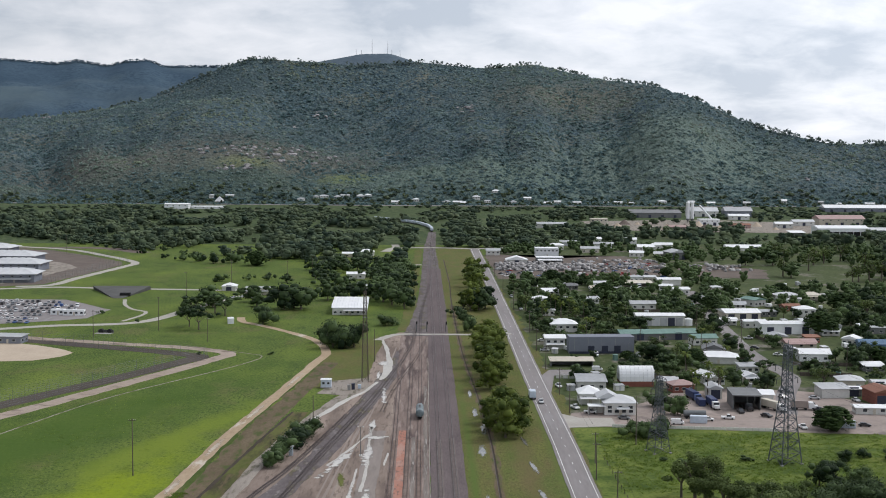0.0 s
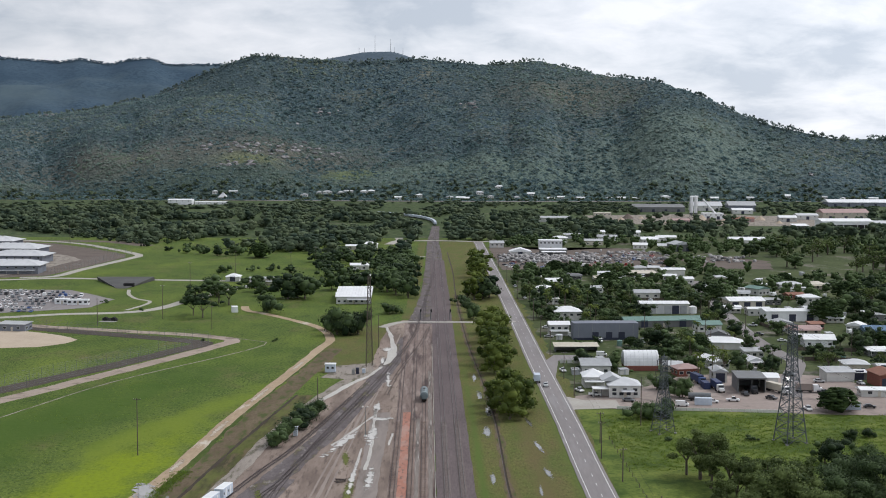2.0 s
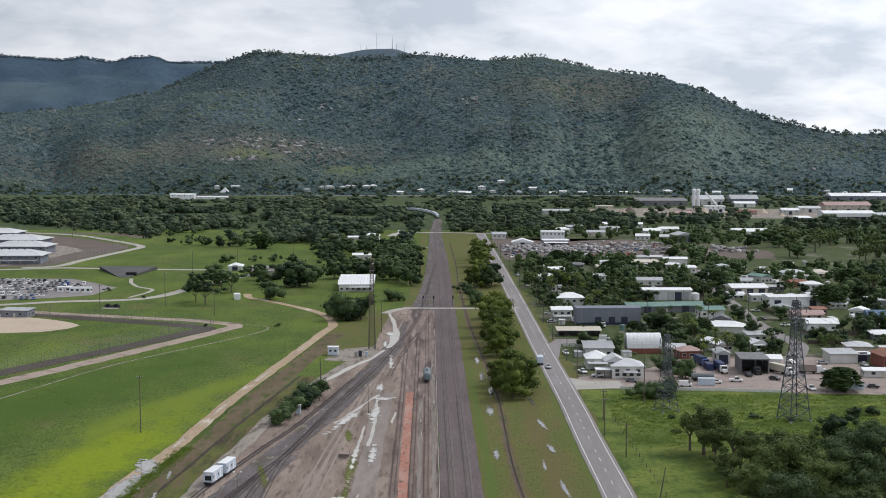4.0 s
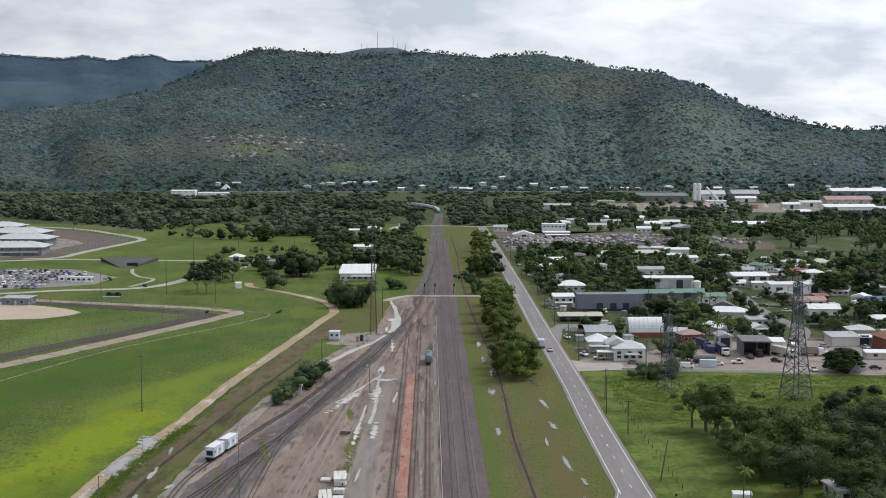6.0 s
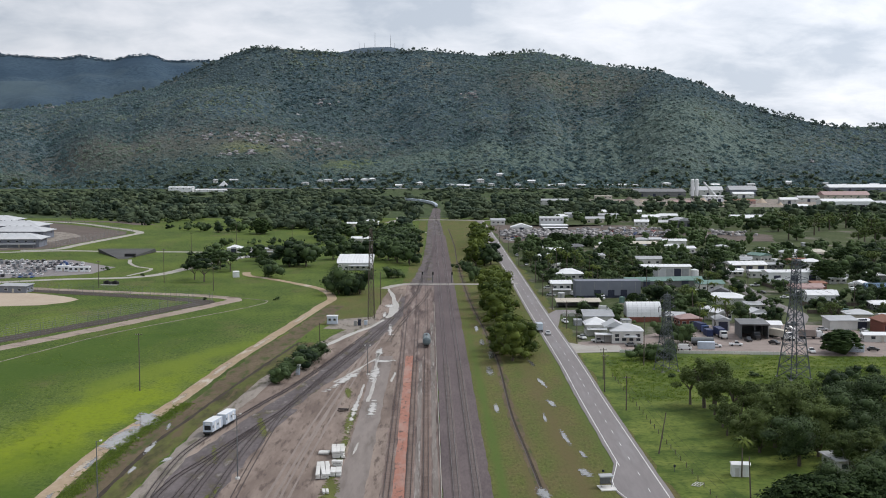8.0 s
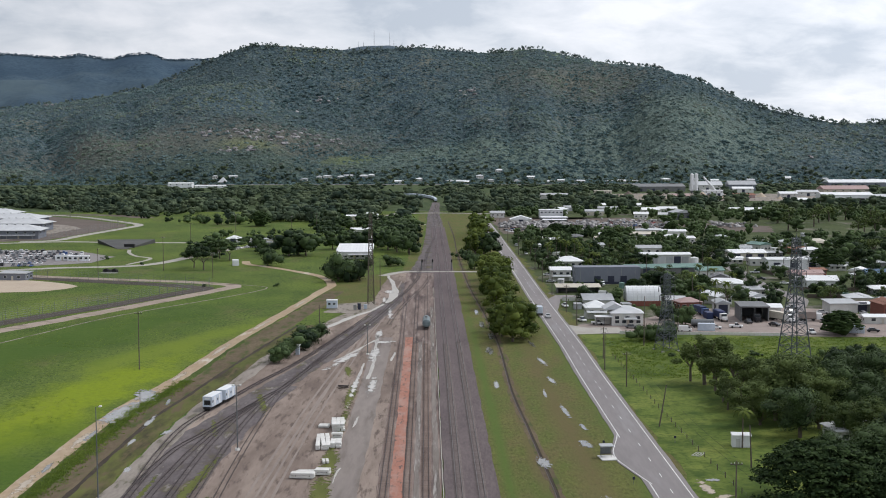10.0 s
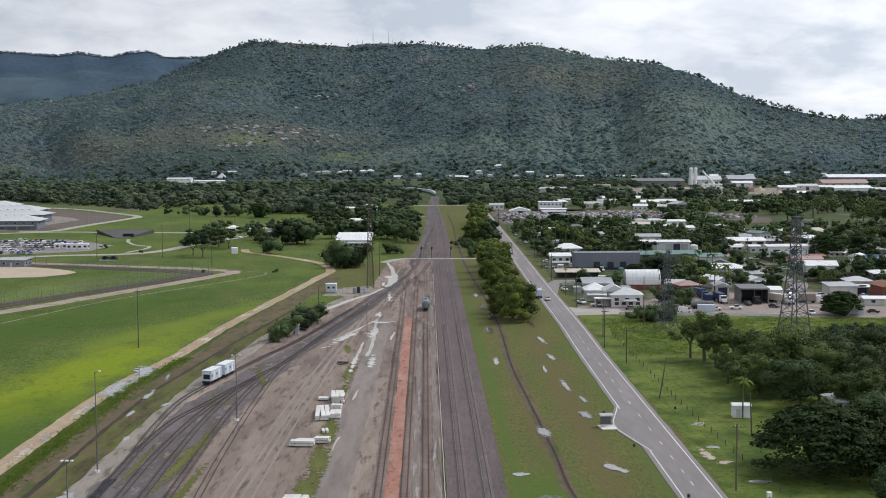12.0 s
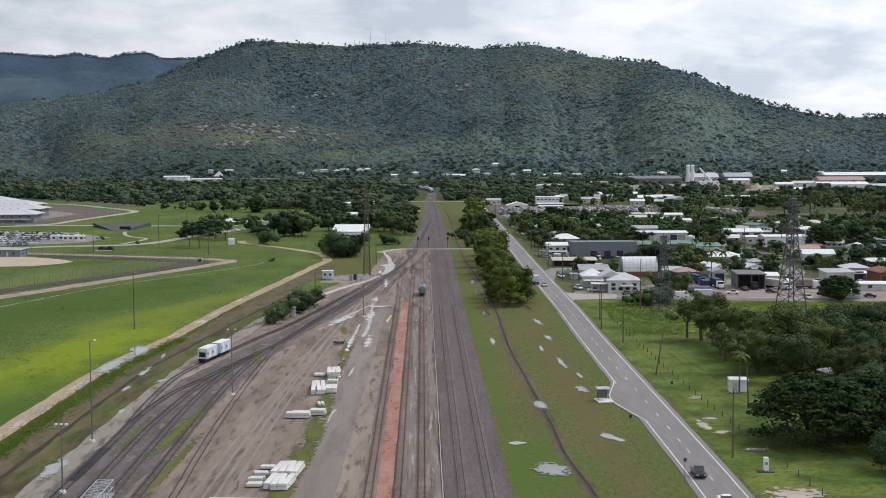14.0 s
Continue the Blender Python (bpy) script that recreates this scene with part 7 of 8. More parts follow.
# a far train of pale wagons on the curve
pts = curve_points([Vector(p) for p in ((-12.3, 1408), (-14, 1440), (-19, 1478), (-33, 1528), (-56, 1572), (-84, 1610))], 1.0)
gap, last = 15.0, None
for i, p in enumerate(pts):
    if last is None or (p - last).length >= gap:
        last = p
        n = sides(pts, i)
        w_ = empty("hopper_wagon", pose(p.x, p.y, 0.3, 0, 0, math.degrees(math.atan2(n.y, n.x))), "pale grey hopper wagon of a long train", "wagon", "train wagons")
        b = bmesh.new()
        prism(b, [(-6.6, 1.6), (-5.2, 0.9), (5.2, 0.9), (6.6, 1.6), (6.6, 3.6), (-6.6, 3.6)], -1.35, 1.35)
        part("hopper", b, WAGONWHITE, w_)
        part("underframe", box(bmesh.new(), 0, 0, 0.6, 1.6, 14.0, 0.3), RUBBER, w_)
        bogie(w_, -5)
        bogie(w_, 5)

# stacks of pale concrete beams along the hardstand
rng = random.Random(12)


def beam_stack(x, y, turn, w, l, rows, layers):
    root = empty("beam_stack", pose(x, y, 0.06, 0, 0, turn), "stack of pale concrete beams on the gravel", "concrete beams", "beam stacks")
    me = mesh_of("beam", box(bmesh.new(), 0, 0, 0, w / rows * 0.93, l, 0.5, 0, 0.04), CONCRETE)
    for k in range(layers):
        for i in range(rows):
            share("beam", me, root, pose(-w / 2 + w * (i + 0.5) / rows + rng.gauss(0, 0.03), rng.gauss(0, 0.12), 0.16 + 0.58 * k, 0, 0, rng.gauss(0, 2.2)))
        for sy in (-l * 0.3, l * 0.3):
            part("timber_bearer", box(bmesh.new(), 0, sy, 0.58 * k, w, 0.15, 0.16), TIMBER, root)
    return root


for x, y, tn, w, l, r_, ly in ((-28.7, 283, 5, 3.0, 11.5, 3, 2), (-25.7, 281.5, 3, 2.6, 4.5, 2, 2), (-26.7, 299.5, 6, 3.1, 7.5, 3, 3), (-30.0, 300.5, 88, 2.4, 2.6, 2, 1), (-26.0, 289.5, 86, 1.7, 2.4, 2, 2), (-29.4, 257.5, 88, 2.2, 4.8, 3, 1), (-30.0, 254.2, 86, 1.8, 4.8, 2, 2),
                               (-26.2, 257, 85, 2.0, 3.0, 2, 2), (-26.6, 266.5, 10, 1.3, 2.6, 2, 1), (-27.3, 203, -4, 4.0, 6.5, 4, 2), (-26.9, 211, -4, 4.4, 7.0, 4, 2), (-31.2, 202.5, 88, 1.7, 2.4, 2, 1), (-31.4, 206.0, 88, 1.7, 2.4, 2, 1), (-31.2, 209.5, 88, 1.5, 2.4, 2, 1), (-30.6, 213.5, 88, 1.5, 2.4, 2, 1), (-32.5, 192.5, 90, 2.5, 8.5, 3, 1)):
    beam_stack(x, y, tn, w, l, r_, ly)
lb = empty("scrap_heap", pose(-29.5, 349, 0.05), "small dark heap of scrap timber and steel", "scrap")
for k in range(14):
    a, b = Vector((rng.uniform(-1.6, 1.6), rng.uniform(-2.4, 2.4), rng.uniform(0.1, 0.7))), Vector((rng.uniform(-1.6, 1.6), rng.uniform(-2.4, 2.4), rng.uniform(0.1, 0.9)))
    part("scrap_bar", rod(bmesh.new(), a, b, 0.12, 0.1, 5), rng.choice((TIMBER, RAIL)), lb)

# signal hut, relay boxes, level crossing signals
hut = empty("signal_hut", pose(-47.3, 517.5, 0.07), "small white steel signal hut with dark windows", "hut")
part("wall", box(bmesh.new(), 0, 0, 0.3, 4.2, 3.2, 3.0, 0, 0.05), WAGONWHITE, hut)
part("roof", box(bmesh.new(), 0, 0, 3.3, 4.6, 3.6, 0.2, 0, 0.04), WHITE, hut)
for sx in (-1.0, 1.0):
    add_window(hut, pose(sx, -1.63, 1.5) @ Matrix.Diagonal((0.6, 1, 0.8, 1)))
part("plinth", box(bmesh.new(), 0, 0, 0, 4.6, 3.6, 0.3), GREYCONC, hut)
for x, y, h, mat in ((-36.0, 513, 2.4, DARKDOOR), (-37.6, 512, 2.0, GREYCONC), (-33.6, 515, 1.6, WAGONWHITE)):
    rb = empty("relay_box", pose(x, y, 0.05), "trackside equipment cabinet beside the mast", "cabinet", "trackside cabinets")
    part("cabinet_body", box(bmesh.new(), 0, 0, 0.1, 1.3, 0.9, h, 0, 0.04), mat, rb)
    part("cabinet_cap", box(bmesh.new(), 0, 0, h + 0.1, 1.45, 1.05, 0.1), mat, rb)
wb = empty("relay_box", pose(-48.3, 404, 0.05), "white trackside equipment cabinet beside trees", "cabinet", "trackside cabinets")
part("cabinet_body", box(bmesh.new(), 0, 0, 0.1, 1.3, 1.0, 3.0, 0, 0.04), WAGONWHITE, wb)
part("cabinet_cap", box(bmesh.new(), 0, 0, 3.1, 1.8, 1.5, 0.14), WHITE, wb)
for x, y in ((axis_x(668) - 9, 668), (axis_x(668) - 3.5, 668), (axis_x(668) + 6.5, 668)):
    sg = empty("signal_post", pose(x, y, 0.1), "dark railway signal post beside the crossing", "signal", "signals")
    part("post", rod(bmesh.new(), (0, 0, 0), (0, 0, 5.6), 0.12, 0.1), STEEL, sg)
    part("signal_head", box(bmesh.new(), 0.25, -0.1, 4.2, 0.7, 0.4, 1.6, 0, 0.08), SHADE, sg)
    part("ladder", box(bmesh.new(), 0, 0.35, 0.2, 0.4, 0.06, 5.0), STEEL, sg)


def lattice(root, base, top, h0, h1, panels, leg_r, mat, brace_r=None):
    """Four legs and crossed bracing between two heights; the half widths are base and top."""
    brace_r = brace_r or leg_r * 0.6
    corners = ((-1, -1), (1, -1), (1, 1), (-1, 1))
    for cx, cy in corners:
        part("leg", rod(bmesh.new(), (cx * base, cy * base, h0), (cx * top, cy * top, h1), leg_r, leg_r * 0.8, 4), mat, root)
    bm = bmesh.new()
    for s in range(4):
        (ax_, ay), (bx, by) = corners[s], corners[(s + 1) % 4]
        for k in range(panels):
            # panels get lower towards the top
            u, v = 1 - (1 - k / panels) ** 1.25, 1 - (1 - (k + 1) / panels) ** 1.25
            wu, wv = base + (top - base) * u, base + (top - base) * v
            zu, zv = h0 + (h1 - h0) * u, h0 + (h1 - h0) * v
            rod(bm, (ax_ * wu, ay * wu, zu), (bx * wv, by * wv, zv), brace_r, None, 4)
            rod(bm, (bx * wu, by * wu, zu), (ax_ * wv, ay * wv, zv), brace_r, None, 4)
            rod(bm, (ax_ * wv, ay * wv, zv), (bx * wv, by * wv, zv), brace_r, None, 4)
    tagged(part("bracing", bm, mat, root), "fine crossed steel bracing", kind="stuff")


mast = empty("lattice_mast", pose(-32.3, 531, 0, 0, 0, 12), "tall slender steel lattice mast beside the yard", "mast")
lattice(mast, 1.35, 0.5, 0, 38, 16, 0.10, TIMBER)
part("antenna", rod(bmesh.new(), (0, 0, 38), (0, 0, 41), 0.06, 0.03), STEEL, mast)
for z_ in (27, 33):
    part("platform", box(bmesh.new(), 0, 0, z_, 2.0, 2.0, 0.15), STEEL, mast)


def pylon(x, y, h, turn, base, words):
    root = empty("transmission_tower", pose(x, y, 0, 0, 0, turn), words, "pylon", "pylons")
    waist = h * 0.62
    lattice(root, base, base * 0.34, 0, waist, 8, 0.0052 * h, TOWERSTEEL, 0.0026 * h)
    lattice(root, base * 0.34, base * 0.25, waist, h * 0.96, 8, 0.0042 * h, TOWERSTEEL, 0.0024 * h)
    for k, (z_, reach_) in enumerate(((h * 0.68, h * 0.10), (h * 0.79, h * 0.115), (h * 0.90, h * 0.095))):
        for s in (-1, 1):
            arm = part("cross_arm", rod(bmesh.new(), (s * base * 0.22, 0, z_ + 1.6), (s * reach_, 0, z_ + 0.5), 0.08, None, 4), TOWERSTEEL, root)
            for e in (-1, 1):
                part("stay", rod(bmesh.new(), (s * base * 0.25, e * base * 0.22, z_), (s * reach_, 0, z_ + 0.5), 0.06, None, 4), TOWERSTEEL, arm)
        for s in (-1, 1):
            part("insulator", rod(bmesh.new(), (s * reach_, 0, z_ + 0.45), (s * reach_, 0, z_ - 1.3), 0.11, 0.11, 6), DARKCONC, root)
    part("earth_peak", rod(bmesh.new(), (0, 0, h * 0.93), (0, 0, h), 0.3, 0.06, 4), TOWERSTEEL, root)
    for cx in (-1, 1):
        for cy in (-1, 1):
            part("footing", box(bmesh.new(), cx * base, cy * base, -0.1, 0.8, 0.8, 0.5), GREYCONC, root)
    return root


pylon(70.2, 411, 26, 20, 2.9, "grey steel lattice transmission tower in long grass")
pylon(108, 398, 39, 20, 3.7, "tall grey steel lattice transmission tower beside the yard")


def pole(x, y, h, arms=1, lean=0.0, turn=0.0, words="weathered timber power pole with a cross-arm"):
    root = empty("power_pole", pose(x, y, 0, 0, lean, turn), words, "power pole", "power poles")
    part("shaft", rod(bmesh.new(), (0, 0, -0.4), (0, 0, h), 0.19, 0.12, 8), TIMBER, root)
    for k in range(arms):
        part("cross_arm", box(bmesh.new(), 0, 0, h - 0.7 - 1.2 * k, 2.2, 0.14, 0.14), TIMBER, root)
        for s in (-0.95, -0.35, 0.35, 0.95):
            part("insulator", rod(bmesh.new(), (s, 0, h - 0.56 - 1.2 * k), (s, 0, h - 0.3 - 1.2 * k), 0.07, 0.05, 6), PALEWALL, root)
    return root


POLES = [(-92.7, 378.8, 17.5, 1), (-149.4, 671, 18, 1), (-177.3, 647, 14, 1), (-116.8, 634, 12, 1), (-163.9, 817, 16, 1), (-147, 890, 17, 1), (-335, 1140, 20, 0), (-30.9, 579, 15, 0), (48, 396, 10, 1), (64.5, 421, 16.5, 0), (48.8, 350, 9.8, 1), (46.0, 376, 11.5, 1), (49.9, 220.6, 12, 1),
         (46.5, 504, 11, 1), (47.2, 470, 11, 1), (45.5, 560, 11, 1), (45, 610, 11, 1), (45.5, 668, 12, 1), (42, 760, 11, 1), (40, 850, 11, 1), (38, 940, 11, 1), (93, 600, 14, 0), (133, 668, 14, 1), (150, 640, 12, 1), (178, 560, 12, 0), (-110, 905, 15, 1), (-98, 960, 14, 1), (-46, 452, 10, 0), (150, 560, 11, 1), (24, 640, 9, 0), (17, 600, 8, 0)]
for x, y, h, arms in POLES:
    pole(x, y, h, arms)
pole(49.7, 300.6, 10.2, 0, 9.0, 0, "leaning bare timber pole in the verge")
pole(62.5, 262, 9.0, 0, -3.0, 0, "weathered timber pole beside a white shed")


def lamp(x, y, h, words, heads=2):
    root = empty("yard_light", pose(x, y, 0), words, "light pole", "yard lights")
    part("shaft", rod(bmesh.new(), (0, 0, -0.3), (0, 0, h), 0.15, 0.08, 8), STEEL, root)
    part("base", rod(bmesh.new(), (0, 0, 0), (0, 0, 0.5), 0.6, 0.5, 10), CONCRETE, root)
    for k in range(heads):
        a = k * math.pi / max(1, heads - 1) if heads > 1 else 0
        part("bracket", rod(bmesh.new(), (0, 0, h - 0.1), (0.8 * math.cos(a), 0.3, h + 0.1), 0.05), STEEL, root)
        part("lamp_head", box(bmesh.new(), 0.8 * math.cos(a), 0.1, h - 0.05, 0.45, 0.7, 0.25, 0, 0.05), PALEWALL, root)
    return root


lamp(-66.0, 234, 19, "tall grey yard light pole beside the ditch", 1)
lamp(-47.1, 278, 14.5, "tall grey yard light pole beside the sidings", 2)
lamp(-61.2, 199, 11, "grey yard light pole with white lamp heads", 3)
lamp(-26.0, 404, 9.5, "yard light pole on a pale round base", 2)

# overhead cables


def cable(a, b, sag, words="thin sagging overhead power cable"):
    a, b = Vector(a), Vector(b)
    bm, prev = bmesh.new(), None
    across = Vector((b.y - a.y, a.x - b.x, 0)).normalized() * 0.022
    for k in range(15):
        u = k / 14
        p = a.lerp(b, u) - Vector((0, 0, sag * 4 * u * (1 - u)))
        ring = [bm.verts.new(p + o) for o in (across, Vector((0, 0, 0.022)), -across, Vector((0, 0, -0.022)))]
        for q in range(4 if prev else 0):
            bm.faces.new((prev[q], prev[(q + 1) % 4], ring[(q + 1) % 4], ring[q]))
        prev = ring
    return tagged(part("power_cable", bm, RUBBER), words, "cable", "overhead cables")


for (x0, y0, h0), (x1, y1, h1) in zip(((49.9, 220.6, 12), (49.9, 220.6, 12), (48.8, 350, 9.8), (46.0, 376, 11.5), (48, 396, 10), (47.2, 470, 11), (46.5, 504, 11), (45.5, 560, 11), (45, 610, 11)),
                                      ((62, 150, 12), (48.8, 350, 9.8), (46.0, 376, 11.5), (48, 396, 10), (47.2, 470, 11), (46.5, 504, 11), (45.5, 560, 11), (45, 610, 11), (45.5, 668, 12))):
    for s in (-0.95, 0.95):
        cable((x0 + s, y0, h0 - 0.3), (x1 + s, y1, h1 - 0.3), (y1 - y0) * 0.012 if y1 > y0 else 1.0)
for z_, reach_ in ((0.66, 4.2), (0.78, 4.8), (0.90, 4.0)):
    for s in (-1, 1):
        c_, n_ = math.cos(radians(20)), math.sin(radians(20))
        cable((118 + s * reach_ * c_, 434 + s * reach_ * n_, 38 * z_ - 1), (190 + s * reach_ * c_, 240 + s * reach_ * n_, 38 * z_ + 2), 8)

# bus shelter, kiosk, meter box, fence and small roadside things
sh = empty("bus_shelter", pose(33.4, 271, 0.05, 0, 0, 8), "small open bus shelter on a concrete slab", "bus shelter")
part("slab", box(bmesh.new(), 0, -1.0, 0, 3.4, 4.2, 0.22, 0, 0.03), CONCRETE, sh)
for sx in (-1.1, 1.1):
    for sy in (-0.5, 0.6):
        part("post", rod(bmesh.new(), (sx, sy, 0.2), (sx, sy, 2.5), 0.05), STEEL, sh)
part("roof", roof_bm("slope", 2.6, 1.5, 2.5, 0.2, 0.15), GREYROOF, sh)
part("back_panel", box(bmesh.new(), 0, 0.62, 0.5, 2.3, 0.05, 1.8), STEEL, sh)
part("bench", box(bmesh.new(), 0, 0.35, 0.6, 2.0, 0.4, 0.08), TIMBER, sh)
ks = empty("garden_shed", pose(64.6, 281.0, 0, 0, 0, -6), "small white garden shed under trees", "shed")
part("wall", box(bmesh.new(), 0, 0, 0, 4.0, 3.0, 2.7, 0, 0.03), WHITE, ks)
part("roof", roof_bm("gable_x", 4.0, 3.0, 2.7, 0.5, 0.15), WHITE, ks)
part("door", box(bmesh.new(), -0.8, -1.52, 0, 0.9, 0.06, 2.0), PALEWALL, ks)
eb = empty("electrical_box", pose(53.2, 211, 0.03), "white electrical pillar on a dark slab", "electrical box")
part("slab", box(bmesh.new(), 0, 0, 0, 2.6, 2.0, 0.2), DARKCONC, eb)
part("cabinet_body", box(bmesh.new(), 0.1, 0, 0.2, 0.8, 0.8, 2.2, 0, 0.05), WHITE, eb)
part("sign_panel", box(bmesh.new(), 0.1, -0.42, 1.2, 0.4, 0.03, 0.5), GREENROOF, eb)
for x, y, h in ((36.2, 249.5, 1.6), (34.0, 280.5, 1.6), (38.2, 203, 4.5), (50.5, 284, 1.8)):
    pst = empty("sign_post", pose(x, y, 0), "thin roadside sign post in grass", "sign", "sign posts")
    part("post", rod(bmesh.new(), (0, 0, -0.2), (0, 0, h), 0.06, 0.05), STEEL, pst)
    part("sign_plate", box(bmesh.new(), 0, -0.07, h - 0.7, 0.5, 0.03, 0.55, 0, 0.01), DARKDOOR, pst)
fence = empty("paddock_fence", Matrix(), "line of short weathered timber fence posts", "fence", kind="")
post_me = mesh_of("fence_post", rod(bmesh.new(), (0, 0, -0.2), (0, 0, 1.25), 0.10, 0.09, 6), TIMBER)
fpts = curve_points([Vector(p) for p in ((58.6, 190), (57.0, 225), (55.0, 260), (53.5, 300), (52.5, 350), (51.5, 400))], 5.5)
for p in fpts:
    share("fence_post", post_me, fence, pose(p.x, p.y, 0, random.Random(int(p.y)).uniform(-4, 4), 0, 0))
for h in (0.5, 0.95):
    bm = bmesh.new()
    for p, q in zip(fpts, fpts[1:]):
        rod(bm, (p.x, p.y, h), (q.x, q.y, h), 0.012, None, 3)
    tagged(part("wire", bm, STEEL, fence), "thin fence wire", kind="stuff")
gate = empty("field_gate", pose(53.6, 273, 0.02, 0, 0, 60), "pale fallen field gate lying in grass", "gate")
for k in range(4):
    part("gate_bar", box(bmesh.new(), 0, -0.9 + 0.6 * k, 0.1, 3.2, 0.1, 0.08), PALEWALL, gate)
for sx in (-1.55, 0, 1.55):
    part("gate_stile", box(bmesh.new(), sx, 0, 0.1, 0.1, 2.0, 0.09), PALEWALL, gate)
wall_panel = mesh_of("wall_panel", box(bmesh.new(), 0, 0, 0, 2.1, 0.16, 1.1, 0, 0.02), CONCRETE)
rail_fence = empty("yard_fence", Matrix(), "low white wall along the truck yard", "fence")
for k in range(26):
    x = 60 + k * 2.2
    share("wall_panel", wall_panel, rail_fence, pose(x + 1, 447.0 - (x - 60) * 0.1, 0, 0, 0, -5.7))

# compound fences with posts
mesh_post = mesh_of("fence_post", rod(bmesh.new(), (0, 0, -0.2), (0, 0, 4.4), 0.055, 0.045, 5), STEEL)
for pts, words in ((((-262, 668), (-206, 639), (-160, 619), (-120, 601), (-109, 589), (-118, 566), (-137, 527), (-163, 478), (-187, 427)), "tall steel mesh security fence on posts"),
                   (((-258, 660), (-209, 632), (-160, 610), (-126, 594), (-118, 588), (-126, 571), (-143, 534), (-169, 485), (-193, 434)), "tall steel mesh security fence on posts"),
                   (((-300, 862), (-272, 878), (-266, 925), (-254, 1015), (-260, 1048), (-296, 1100), (-345, 1158)), "tall steel mesh security fence on posts"),
                   (((-302, 874), (-280, 888), (-274, 930), (-263, 1012), (-270, 1040), (-305, 1088), (-352, 1144)), "tall steel mesh security fence on posts")):
    sf = empty("security_fence", Matrix(), words, "fence", "security fences")
    line = curve_points([Vector(p) for p in pts], 6.0)
    for p in line:
        share("fence_post", mesh_post, sf, pose(p.x, p.y, 0))
    bm = bmesh.new()
    for h in (0.6, 1.4, 2.2, 3.0, 3.8, 4.6):
        for p, q in zip(line, line[1:]):
            rod(bm, (p.x, p.y, h), (q.x, q.y, h), 0.022, None, 3)
    tagged(part("fence_wire", bm, STEEL, sf), "thin security wire", kind="stuff")
# culvert with sloping dark wing walls under the upper road
cul = empty("culvert", pose(-212, 846, 0), "dark concrete culvert with sloping wing walls", "culvert", kind="structure")
bm = bmesh.new()
v0 = [bm.verts.new(p) for p in ((-21, 5.5, 2.6), (17, 6.5, 2.6), (10, -40, 0.12), (4, -40, 0.12))]
bm.faces.new(v0)
v1 = [bm.verts.new(p) for p in ((-21, 7.5, 0.0), (17, 8.5, 0.0))]
bm.faces.new((v0[1], v0[0], v1[0], v1[1]))
bm.faces.new((v0[0], v0[3], v1[0]))
bm.faces.new((v0[2], v0[1], v1[1]))
bmesh.ops.recalc_face_normals(bm, faces=bm.faces[:])
part("wing_wall", bm, DARKCONC, cul)
# a solid block; the shade within the mouth is put into its colour
part("culvert_mouth", box(bmesh.new(), 9.0, -29, 0.0, 6.5, 3.0, 2.3), SHADE, cul)

pc = empty("pipe_culvert", pose(-175.2, 662, 0.02, 0, 0, -6), "two dark drain pipes in a low concrete headwall", "culvert", kind="structure")
for sx in (-2.2, 2.2):
    bm = bmesh.new()
    rod(bm, (sx, -0.4, 0.9), (sx, 1.6, 0.9), 1.15, 1.15, 14)
    # closed cylinders, coloured near black for the shade inside the pipes
    part("drain_pipe", bm, SHADE, pc)
part("headwall", box(bmesh.new(), 0, 0.7, 0, 8.4, 0.5, 1.5, 0, 0.05), DARKCONC, pc)
part("apron", box(bmesh.new(), 0, -2.4, 0, 9.0, 3.4, 0.12, 0, 0.02), GREYCONC, pc)

# antenna masts on the far summit
for x, y, h in ((-262, 4740, 60), (-320, 4740, 22), (-300, 4730, 18), (-205, 4740, 46), (-190, 4735, 20), (-160, 4740, 26)):
    z_ = land(x, y)
    am = empty("antenna_mast", pose(x, y, z_ - 9), "thin distant radio mast on the summit", "mast", "summit masts")
    # the pale roof grey puts distance haze into the masts' colour
    part("shaft", rod(bmesh.new(), (0, 0, 0), (0, 0, h * 0.7 + 7), 1.1, 0.6, 5), GREYROOF, am)
    part("antenna", rod(bmesh.new(), (0, 0, h * 0.7 + 7), (0, 0, h + 7), 0.6, 0.3, 5), GREYROOF, am)

# rock outcrops on the hillside
rng = random.Random(77)
rock_meshes = []
for k in range(5):
    bm = bmesh.new()
    bmesh.ops.create_icosphere(bm, subdivisions=2, radius=1)
    for v in bm.verts:
        v.co *= 1 + 0.45 * noise.noise(v.co * 1.4 + Vector((k * 5, 0, 0)))
    rock_meshes.append(mesh_of("rock_slab", bm, ROCK))
for cx, cy, count, sx, sy in ((-367, 2236, 30, 56, 44), (-239, 2274, 28, 54, 40), (-303, 2200, 16, 80, 30), (44, 2474, 12, 24, 20), (-239, 2560, 12, 22, 20), (-830, 2690, 6, 16, 20), (-283, 2490, 5, 12, 12), (-341, 2132, 14, 44, 14), (600, 2100, 4, 14, 8)):
    root = empty("rock_outcrop", pose(cx, cy, land(cx, cy)), "pale weathered granite outcrop on the wooded slope", "rock", "rock outcrops")
    for k in range(count):
        dx, dy = rng.gauss(0, sx * 0.5), rng.gauss(0, sy * 0.5)
        r = rng.uniform(1.0, 4.2)
        share("rock_slab", rng.choice(rock_meshes), root, pose(dx, dy, land(cx + dx, cy + dy) - land(cx, cy) + r * 0.15, 18, 0, rng.uniform(0, 360)) @ Matrix.Diagonal((r * 1.5, r, r * rng.uniform(0.5, 0.8), 1)))

